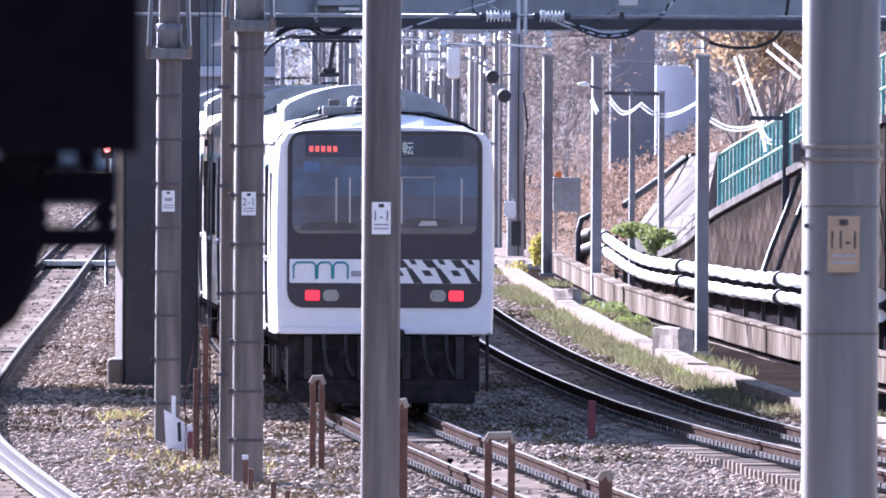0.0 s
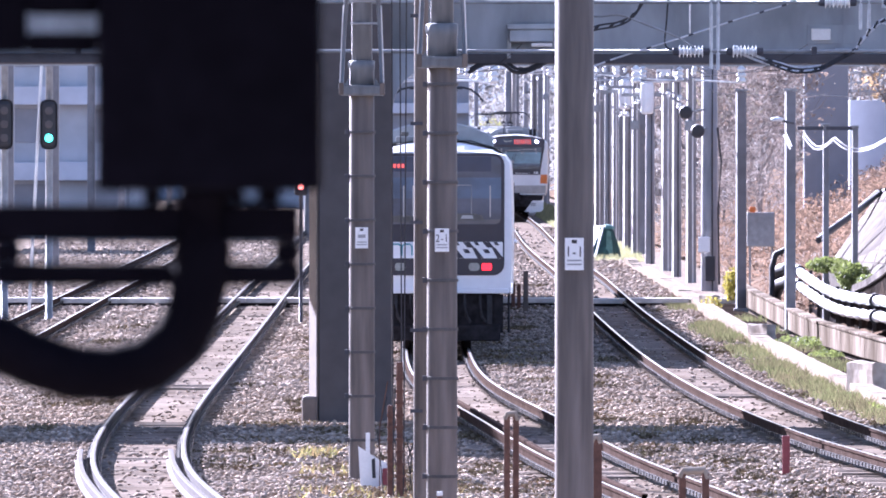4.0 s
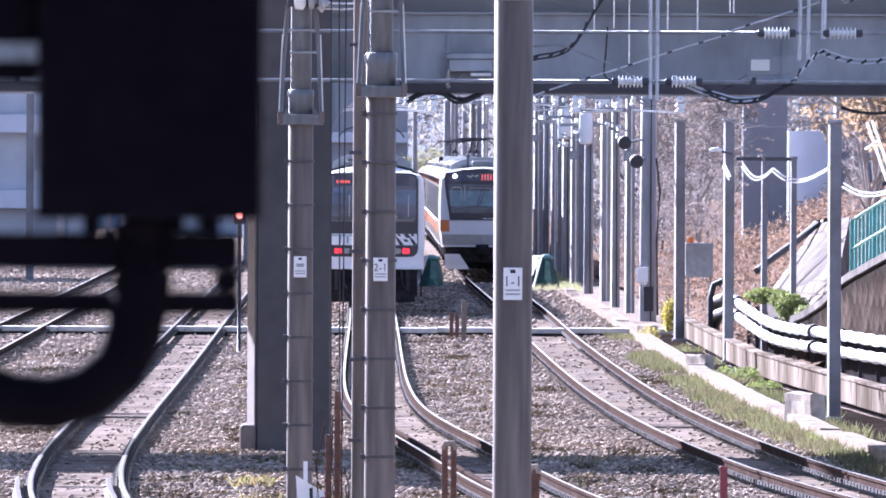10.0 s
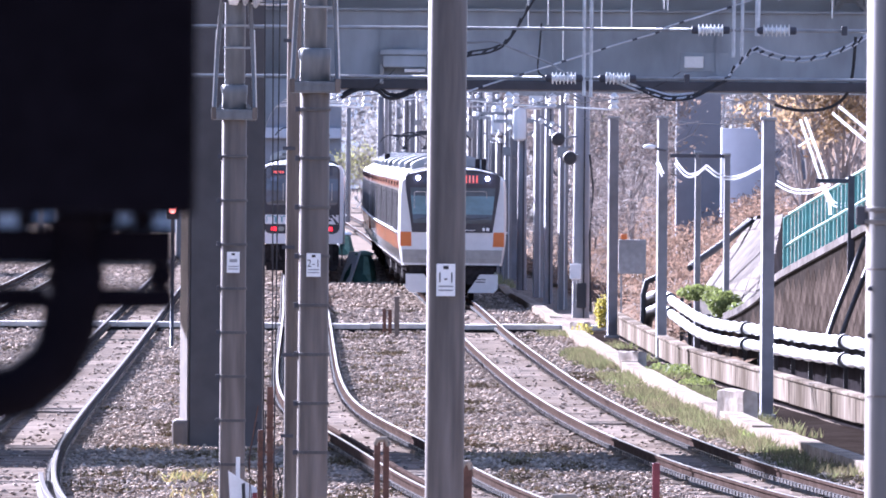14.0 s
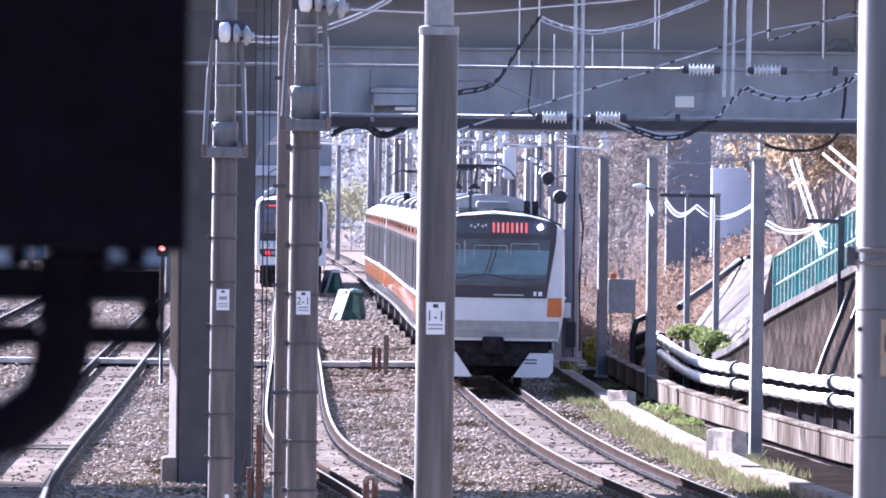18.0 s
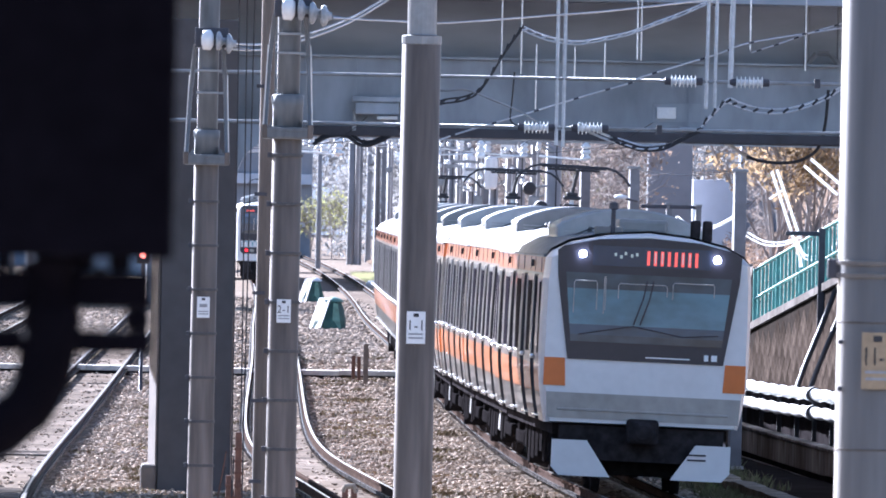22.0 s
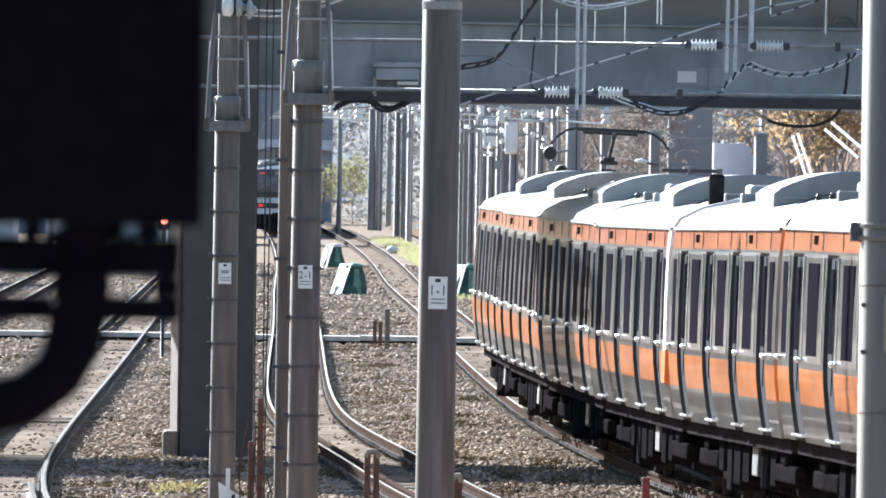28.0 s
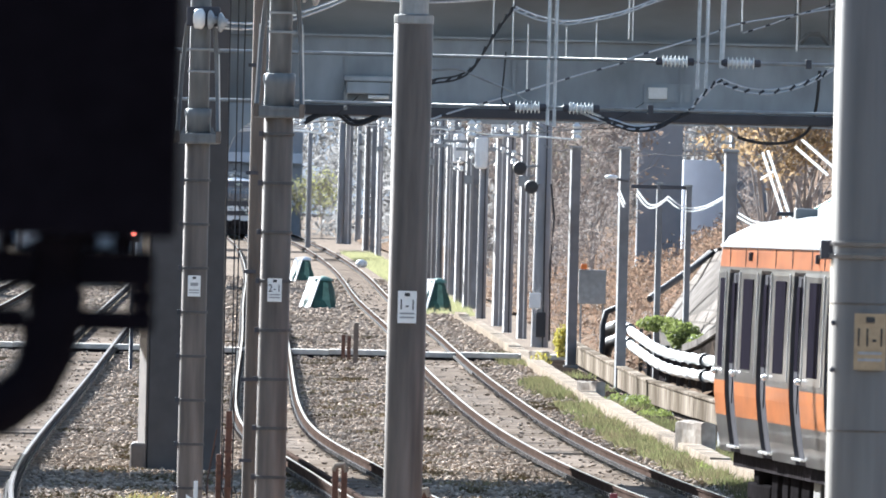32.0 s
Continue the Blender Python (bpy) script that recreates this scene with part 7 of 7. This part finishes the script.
for i in range(9):
    u = -286 + i * 7.5 + rm.uniform(-2, 2)
    a = P(u, 0, 177)
    h = rm.uniform(0.3, 1.2)
    rod("wire", [(a.x, 177, GROUND - 0.05), (a.x + rm.uniform(-0.1, 0.1), 177, h * 0.5), (a.x + rm.uniform(-0.1, 0.1), 177, h)], 0.009, wire_dark if i % 3 else rust_m, rods)
# green covered heaps
def covered(x, y, w, h, label, cap):
    e = thing("covered_heap", label, "tarpaulin", x, y, GROUND - 0.03, group="green covers")
    bm = bmesh.new()
    rings = []
    for z, k in ((0, 1.0), (h * 0.3, 0.92), (h * 0.62, 0.7), (h * 0.86, 0.5), (h * 0.97, 0.38)):
        rings.append([bm.verts.new((k * w / 2 * math.cos(a) * (1 + 0.14 * math.sin(3 * a + 2 * z + x)) + 0.08 * z, k * w / 2 * math.sin(a), z + 0.03 * math.sin(5 * a))) for a in np.linspace(0, 2 * math.pi, 13)[:-1]])
    for a, b in zip(rings, rings[1:]):
        for i in range(12):
            bm.faces.new((a[i], a[(i + 1) % 12], b[(i + 1) % 12], b[i]))
    bm.faces.new(rings[-1])
    part("sheet", bm, tarp_m, e, "dark green sheet")
    bm = bmesh.new()
    lathe(bm, [(0.3 * w, h * 0.93), (0.27 * w, h * 0.99), (0.16 * w, h * 1.05), (0.05 * w, h * 1.08)], 7, "z", (0.07 * h, 0, 0))
    part("lid", bm, cap, e, "pale top")
    bm = bmesh.new()
    rise = Vector((0.3 * w, 0.12 * w, h * 1.02))
    p0, p1 = Vector((-0.66 * w, 0.3 * w, 0.02)), Vector((-0.34 * w, -0.52 * w, 0.02))
    f_ = bm.faces.new([bm.verts.new(q) for q in (p0, p1, p1 + rise + Vector((0, 0.12 * w, 0)), p0 + rise)])
    ret = bmesh.ops.extrude_face_region(bm, geom=[f_])
    bmesh.ops.translate(bm, verts=[v for v in ret["geom"] if isinstance(v, bmesh.types.BMVert)], vec=(0.03, 0.01, -0.02))
    part("flap", bm, sign_white, e, "white flap")
    bm = bmesh.new()
    poly(bm, [(w * 0.04, h * 0.1), (w * 0.3, h * 0.06), (w * 0.2, h * 0.86), (w * 0.06, h * 0.9)], -w * 0.44, -w * 0.4)
    part("fold", bm, tarp_light, e, "paler green fold")


covered(-91 * 495 / LENS, 495, 1.1, 1.0, "dark green covered heap with a pale top between the tracks", tarp_light)
covered(-123 * 618.8 / LENS, 618.8, 0.95, 0.95, "covered heap with a white top between the tracks", sign_white)
covered(112 * 491.6 / LENS, 491.6, 0.95, 1.05, "green covered heap with a white side by the poles", tarp_light)
e = thing("white_sack", "white round sack beside the far track", "sack", -20 * 720 / LENS, 720, GROUND)
bm = bmesh.new()
lathe(bm, [(0.16, 0), (0.26, 0.09), (0.28, 0.22), (0.19, 0.34), (0.04, 0.37)], 12)
part("sack", bm, sign_white, e, smooth=True)
# grey cabinet on the bank, dark pier and white block behind
cab = thing("grey_cabinet", "grey steel cabinet with an orange lamp on the bank", "cabinet", *P(388, 200, 388.1))
part("body", boxed(-0.35, 0.35, -0.2, 0.3, -0.25, 0.62, bevel=0.02), steel_grey, cab)
for q in (-0.3, 0.26):
    part("leg", boxed(q, q + 0.05, 0.0, 0.05, -1.5, -0.253), steel_grey, cab)
part("lamp", boxed(-0.3, -0.14, -0.25, -0.05, 0.625, 0.77, bevel=0.03), orange_p, cab)
YP = 455.6
far = thing("grey_viaduct_pier", "massive dark grey concrete pier behind the trees", "pier", 503 * YP / LENS, YP, GROUND, kind="structure")
part("shaft", boxed(-0.66, 0.66, -0.7, 0.9, 0, 9.5, bevel=0.03), pier_far_m, far)
hb = thing("white_building", "white building block with a railing on its roof", "building", 590 * YP / LENS, YP + 3, GROUND)
part("wall", boxed(-0.72, 0.72, -1, 3, 0, 5.05, bevel=0.02), white_wall_m, hb)
for i in range(6):
    part("railing_post", boxed(-0.7 + i * 0.28, -0.66 + i * 0.28, -1, -0.95, 5.053, 5.9), steel_grey, hb)
for z in (5.3, 5.55, 5.85):
    part("railing_bar", boxed(-0.72, 0.72, -1.06, -1.003, z, z + 0.05), steel_grey, hb)
part("grey_wing", boxed(0.725, 2.0, -0.4, 3, 0, 6.2, bevel=0.02), pier_far_m, hb)

# signals beyond the pier
def signal(u, y, lit):
    a = P(u, 0, y)
    e = thing("railway_signal", "black railway signal head on a post" + (" showing green" if lit else ""), "signal", a.x, y, GROUND, group="railway signals")
    rod("post", [(0, 0.15, 0), (0, 0.15, 6.5)], 0.08, steel_grey, e, n=8)
    zc = EYE_Z - 26 * y / LENS - GROUND
    bm = bmesh.new()
    box(bm, -0.19, 0.19, -0.06, 0.06, zc - 0.25, zc + 0.85, 0.12)
    hd = part("head", bm, wire_dark, e, "black signal head")
    for i in range(3):
        bm = bmesh.new()
        lathe(bm, [(0.09, 0), (0.09, -0.02), (0.02, -0.03)], 12, "y", (0, -0.062, zc + i * 0.3))
        part("lens", bm, sig_green if (lit and i == 0) else pier_m, hd, "lit green lens" if lit and i == 0 else "")
    rod("ladder", [(-0.45, 0.1, 0), (-0.15, 0.1, 6)], 0.04, white_cover, e)


rs = thing("red_signal", "small railway signal showing red beside the pier", "signal", *P(-426, 0, 330).xy, GROUND, group="railway signals")
rod("post", [(0, 0.12, 0), (0, 0.12, 3.2)], 0.04, steel_dark, rs, n=8)
zr = EYE_Z - 111 * 330 / LENS - GROUND
part("head", boxed(-0.14, 0.14, -0.05, 0.1, zr - 0.2, zr + 0.35, bevel=0.05), wire_dark, rs)
bm = bmesh.new()
lathe(bm, [(0.07, 0), (0.07, -0.02), (0.02, -0.03)], 12, "y", (0, -0.052, zr))
part("lens", bm, sig_red, rs, "lit red lens")
signal(-872, 337.5, True)
signal(-951, 335.2, False)

# ------------------------------------------------------------- plants
def leaves(name, label, category, blobs, material, leaf, seed, kind="stuff", flat=0.0, thin=1.0):
    """Many small leaf blades filling uneven clumps: blobs are (x, y, z, rx, ry, rz, count)."""
    rng = np.random.default_rng(seed)
    vs = []
    for bx, by, bz, rx, ry, rz_, n in blobs:
        d = rng.normal(size=(n, 3))
        d /= np.linalg.norm(d, axis=1)[:, None]
        r = rng.random(n) ** 0.45
        c = d * r[:, None] * np.array([rx, ry, rz_]) + np.array([bx, by, bz])
        a = rng.normal(size=(n, 3))
        a /= np.linalg.norm(a, axis=1)[:, None]
        b = np.cross(a, rng.normal(size=(n, 3)))
        b /= np.linalg.norm(b, axis=1)[:, None]
        s = leaf * (0.6 + 0.8 * rng.random(n))[:, None]
        vs.append(np.stack([c - a * s, c + b * s * 0.45 * thin, c + a * s, c - b * s * 0.45 * thin], 1))
    v = np.concatenate(vs).reshape(-1, 3)
    n = len(v) // 4
    me = bpy.data.meshes.new(name)
    me.vertices.add(len(v))
    me.vertices.foreach_set("co", v.astype(np.float32).ravel())
    me.loops.add(n * 4)
    me.loops.foreach_set("vertex_index", np.arange(n * 4, dtype=np.int32))
    me.polygons.add(n)
    me.polygons.foreach_set("loop_start", np.arange(0, n * 4, 4, dtype=np.int32))
    me.update()
    me.materials.append(material)
    ob = new(name, me)
    return tagged(ob, label, category, kind=kind) if category else ob


def grass(name, label, spots, material, seed, h=0.22):
    """Tufts of thin blades: spots are (x, y, z, spread x, spread y, count)."""
    rng = np.random.default_rng(seed)
    vs = []
    for x, y, z, sx, sy, n in spots:
        bx, by = x + rng.uniform(-sx, sx, n), y + rng.uniform(-sy, sy, n)
        hh = h * (0.4 + 0.9 * rng.random(n))
        lean = rng.normal(0, 0.09, (n, 2))
        w = 0.009 + 0.012 * rng.random(n)
        z0 = np.full(n, z)
        vs.append(np.stack([np.stack([bx - w, by, z0], 1), np.stack([bx + w, by, z0], 1), np.stack([bx + lean[:, 0], by + lean[:, 1], z0 + hh], 1)], 1))
    v = np.concatenate(vs).reshape(-1, 3)
    n = len(v) // 3
    me = bpy.data.meshes.new(name)
    me.vertices.add(len(v))
    me.vertices.foreach_set("co", v.astype(np.float32).ravel())
    me.loops.add(n * 3)
    me.loops.foreach_set("vertex_index", np.arange(n * 3, dtype=np.int32))
    me.polygons.add(n)
    me.polygons.foreach_set("loop_start", np.arange(0, n * 3, 3, dtype=np.int32))
    me.update()
    me.materials.append(material)
    return tagged(new(name, me), label, "grass", kind="stuff")


gs = []
rg = random.Random(21)
for y in np.arange(193.5, 371.2, 1.6):
    for off, n in ((1.8, 30), (2.7, 12)):
        dens = 0.5 + 0.5 * noise.noise((y * 0.09, off, 4))
        if dens > 0.5:
            x, yy = along(off + rg.uniform(-0.2, 0.2), y)
            gs.append((x, yy, GROUND - 0.03, 0.35, 0.9, int(n * dens * 8)))
for y in np.arange(212, 276, 0.8):
    x, yy = along(1.72 + 0.1 * math.sin(y * 0.7), y)
    gs.append((x, yy, GROUND - 0.03, 0.3, 0.6, int(60 + 50 * math.sin(y * 0.9))))
grass("trackside_grass", "green and yellowed grass beside the track", gs, grass_m, 3, 0.17)
gs = []
for u, y, s, n in ((-400, 199.1, 0.25, 160), (-300, 177.8, 1.0, 160), (-240, 172.1, 0.7, 120), (-350, 189.0, 0.6, 60)):
    gs.append((u * y / LENS, y, GROUND - 0.02, s, 2.0, n))
grass("weeds", "short dry and green weeds between the poles", gs, weed_m, 4, 0.13)
gs = []
for y in np.arange(483.8, 855, 4.0):
    gs.append((LINE_A(y) + 2.2, y, GROUND - 0.03, 0.8, 2.4, 110))
grass("far_grass", "bright green grass along the far track", gs, bright_grass_m, 5, 0.2)
leaves("low_bushes", "bright green low bushes beside the ducts", "bush", [(*P(508, 250, 321.0), 0.5, 0.6, 0.17, 1500), (*P(535, 258, 317.0), 0.3, 0.5, 0.2, 700), (*P(552, 270, 313.0), 0.36, 0.6, 0.3, 1900), (*P(585, 280, 310.8), 0.34, 0.4, 0.17, 900), (*P(610, 290, 309.0), 0.2, 0.4, 0.1, 300)], bush_m, 0.045, 8)
leaves("green_weeds", "fresh green weeds between the cable trough and the low wall", "weeds", [(*P(440, 388, 299), 0.34, 1.6, 0.14, 900), (*P(472, 396, 294), 0.36, 1.6, 0.22, 1700), (*P(504, 414, 284), 0.36, 1.6, 0.16, 1200), (*P(528, 430, 275), 0.2, 1.4, 0.08, 300)] + [(*along(1.85 + 0.12 * math.sin(q * 2.3), q), GROUND - 0.02, 0.22, 1.3, 0.07 + 0.05 * math.sin(q * 1.1) ** 2, 260) for q in np.arange(226, 262, 2.2)], bush_m, 0.04, 18)
leaves("yellow_bush", "yellow-green shrub beside the posts", "bush", [(*P(338, 285, 357.8), 0.22, 0.3, 0.42, 700), (*P(300, 320, 351.0), 0.25, 0.3, 0.2, 200)], yellow_m, 0.05, 9)
bl = []
for i in range(420):
    y = rg.uniform(326.2, 528.8)
    o = rg.uniform(0.1, 6)
    bl.append((LINE_A(y) + 4.2 + o, y, GROUND + 0.25 + 0.47 * o, rg.uniform(0.4, 1.0), 1.5, rg.uniform(0.25, 0.7), 170))
leaves("dry_weeds", "dry red-brown weeds and brush on the bank", "weeds", bl, weeds_m, 0.085, 10, thin=0.5)


bl = []
for i in range(130):
    y = rg.uniform(160, 192)
    u = rg.uniform(-420, 60) if i % 3 else rg.uniform(-330, -180)
    bl.append((u * y / LENS, y, GROUND + 0.03, rg.uniform(0.15, 0.4), 0.8, 0.02, 60))
for i in range(60):
    y = rg.uniform(190, 330)
    bl.append((rg.choice((LINE_A(y) - 2.0, LINE_B(y) + 1.4, LINE_C(y) + 1.7)) + rg.uniform(-0.5, 0.5), y, GROUND + 0.035, rg.uniform(0.2, 0.5), 1.2, 0.02, 45))
leaves("leaf_litter", "brown leaf litter and dead weeds on the ballast", "litter", bl, litter_m, 0.035, 12)


bl = []
for i in range(170):
    y = 1 / (1 / 176 + rg.random() * (1 / 420 - 1 / 176))
    x = LINE_A(y) + 1.8 - rg.uniform(0, 12.5)
    if min(abs(x - ln_(y)) for ln_ in (LINE_A, LINE_B, LINE_C)) < 0.75:
        continue
    bl.append((x, y, GROUND + 0.028, rg.uniform(0.25, 0.7), rg.uniform(1.5, 4), 0.018, 150))
leaves("moss_patches", "dark brown dirt and moss patches on the ballast", "dirt", bl, moss_m, 0.04, 14)


def tree(x, y, h, spread, seed, leafmat, nleaf, leaf, label, group):
    """Tapered trunk, forked limbs, thin branches, and a ragged crown."""
    r = random.Random(seed)
    z0 = GROUND + 0.4 * max(0, min(6, x - LINE_A(min(max(y, 168.8), 1350)) - 4))
    e = thing("tree", label, "tree", x, y, z0 - 0.1, group=group)
    bm = bmesh.new()
    th = h * 0.38
    tube(bm, [(0, 0, 0), (r.uniform(-.1, .1), 0, th * 0.5), (r.uniform(-.2, .2), 0, th)], 0.12 * h / 9, 8, 0.07 * h / 9)
    tr_ = part("trunk", bm, twig_m, e)
    tips = []
    bm = bmesh.new()
    for k in range(9):
        a = r.uniform(0, 6.283)
        p0 = Vector((0, 0, th * r.uniform(0.55, 1)))
        p2 = Vector((math.cos(a) * spread * r.uniform(.4, 1), math.sin(a) * spread * r.uniform(.4, 1), h * r.uniform(0.6, 1)))
        p1 = p0.lerp(p2, 0.5) + Vector((r.uniform(-.3, .3), 0, 0.3))
        tube(bm, [p0, p1, p2], 0.04 * h / 9, 5, 0.012)
        for j in range(16):
            f = r.uniform(0.2, 1)
            q0 = p1.lerp(p2, f) if f > 0.35 else p0.lerp(p1, 0.5 + f)
            q1 = q0 + Vector((r.gauss(0, 0.5), r.gauss(0, 0.5), r.uniform(-0.1, 1.1))) * spread * 0.45
            tube(bm, [q0, q0.lerp(q1, .5) + Vector((r.gauss(0, .06), 0, .05)), q1], 0.018, 3, 0.006, caps=False)
            tips.append(q1)
            for m in range(3):
                q2 = q1 + Vector((r.gauss(0, 0.35), r.gauss(0, 0.35), r.uniform(-0.2, 0.5)))
                tube(bm, [q0.lerp(q1, r.uniform(.4, 1)), q2], 0.01, 3, 0.004, caps=False)
                tips.append(q2)
    part("branching", bm, twig_m, e, "thin grey-brown branches")
    if nleaf:
        blobs = [(t.x, t.y, t.z, 0.35, 0.35, 0.3, max(1, nleaf // len(tips))) for t in tips]
        o = leaves("crown", "", "", blobs, leafmat, leaf, seed)
        o.parent = e
    return e


rt_ = random.Random(77)
for i in range(22):
    y = 371.2 + i * 13 + rt_.uniform(-5, 5)
    x = LINE_A(y) + rt_.uniform(5.0, 12.5)
    if 490 < x * LENS / y < 690:
        x += 4.5
    warm = x - LINE_A(y) > 9
    tree(x, y, rt_.uniform(5.5, 8.5), rt_.uniform(1.6, 2.6), 100 + i, dry_m if warm or i % 3 == 0 else olive_m, 1500 if warm else 700, 0.075,
         "bare winter tree with a few dry leaves on the bank" if not warm else "tree with orange-brown autumn leaves on the bank", "trees on the bank")
for i, (u, y, h) in enumerate(((690, 337.5, 6.5), (760, 326.2, 7.5), (820, 348.8, 8))):
    tree(u * y / LENS, y, h, 2.2, 300 + i, autumn_m, 6500, 0.075, "tree with orange-brown autumn leaves on the bank", "trees on the bank")
for i, (u, y, h) in enumerate(((-128, 1000.0, 3.6), (-92, 1060.0, 4.0))):
    tree(u * y / LENS, y, h, 1.7, 400 + i, bright_leaf_m, 900, 0.11, "hazy green and yellow tree by the far bend of the line", "far trees")
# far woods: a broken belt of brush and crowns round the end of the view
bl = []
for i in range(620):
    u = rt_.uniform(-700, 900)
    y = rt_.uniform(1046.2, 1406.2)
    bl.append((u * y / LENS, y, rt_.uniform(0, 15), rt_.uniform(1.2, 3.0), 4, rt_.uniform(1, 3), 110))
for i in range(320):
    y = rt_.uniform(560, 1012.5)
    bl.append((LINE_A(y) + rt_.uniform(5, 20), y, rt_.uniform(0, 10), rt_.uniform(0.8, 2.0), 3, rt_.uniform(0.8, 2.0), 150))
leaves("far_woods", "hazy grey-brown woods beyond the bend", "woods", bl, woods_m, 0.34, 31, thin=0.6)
bl = []
for i in range(260):
    y = rt_.uniform(385, 560)
    o = rt_.uniform(3.5, 12)
    if 455 < (LINE_A(y) + o) * LENS / y < 650:
        continue
    bl.append((LINE_A(y) + o, y, rt_.uniform(0.5, 7.5), rt_.uniform(0.3, 0.9), 1.2, rt_.uniform(0.5, 1.4), 190))
leaves("dry_brush", "dense grey-brown bare brush on the bank", "brush", bl, brush_m, 0.16, 37, thin=0.16)

# buildings to the left in the distance, haze painted into their walls and windows
def house(x, y, w, d, h, wallmat, label, floors):
    e = thing("apartment_building", label, "building", x, y, GROUND - 0.1, group="far buildings")
    part("wall", boxed(-w / 2, w / 2, 0, d, 0, h, bevel=0.03), wallmat, e)
    part("roof", boxed(-w / 2 - 0.2, w / 2 + 0.2, -0.2, d + 0.2, h + 0.004, h + 0.3, bevel=0.04), deck_m, e)
    first_ = None
    n = max(2, int(w / 2.4))
    for f in range(floors):
        for i in range(n):
            m = pose(-w / 2 + (i + 0.5) * w / n, -0.02, 1.4 + f * 2.9)
            if first_ is None:
                first_ = part("window", boxed(-0.7, 0.7, -0.02, 0.025, -0.6, 0.7, bevel=0.01), pier_far_m, e)
                first_.matrix_basis = m
            else:
                same("window", first_, e, m)
        part("balcony", boxed(-w / 2, w / 2, -0.6, -0.06, 0.25 + f * 2.9 + 2.0, 0.95 + f * 2.9 + 2.0, bevel=0.02), white_wall_m, e)


house(-19.5, 585, 9, 9, 12, pale_wall_m, "pale apartment building with balconies beyond the tracks", 4)
house(-31, 528.8, 10, 9, 15, blue_wall_m, "blue-grey apartment building beyond the tracks", 5)
house(-14, 787.5, 9, 9, 9, pale_wall_m, "pale low building beyond the tracks", 3)
house(-26, 877.5, 16, 9, 17, blue_wall_m, "blue-grey apartment building in the haze", 6)
house(-9.5, 1046.2, 9, 8, 8, pier_far_m, "grey building at the far bend of the line", 2)

# hedge and cutting slopes that close the place at both sides, and the distance
bm = bmesh.new()
strip(bm, [[(x, y, z) for y in (-168.8, 0, 135, 292.5, 562.5, 1012.5, 1462.5)] for x, z in ((46, GROUND - 0.1), (50, 4), (58, 7), (64, 11))])
tagged(part("cutting_slope_east", bm, soil_m), "earth slope beyond the line", "embankment", kind="structure")
bm = bmesh.new()
strip(bm, [[(x, y, z) for y in (-168.8, 0, 135, 292.5, 562.5, 1012.5, 1462.5)] for x, z in ((-46, GROUND - 0.1), (-50, 4), (-58, 8), (-62, 12))])
tagged(part("cutting_slope_west", bm, soil_m), "earth slope beyond the line", "embankment", kind="structure")
# curved sheet with painted, faintly glowing haze
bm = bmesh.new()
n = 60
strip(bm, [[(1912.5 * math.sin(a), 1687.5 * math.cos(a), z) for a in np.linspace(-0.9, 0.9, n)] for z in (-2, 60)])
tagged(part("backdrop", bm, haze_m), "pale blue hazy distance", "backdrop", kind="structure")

# ------------------------------------------------------------- sleepers, last
sleepers(track_a, LINE_A, 144, 346.5)
sleepers(track_b, LINE_B, 132.8, 337.5)
sleepers(track_c, LINE_C, 137.2, 344.2)
raise_track(track_a)
motions()
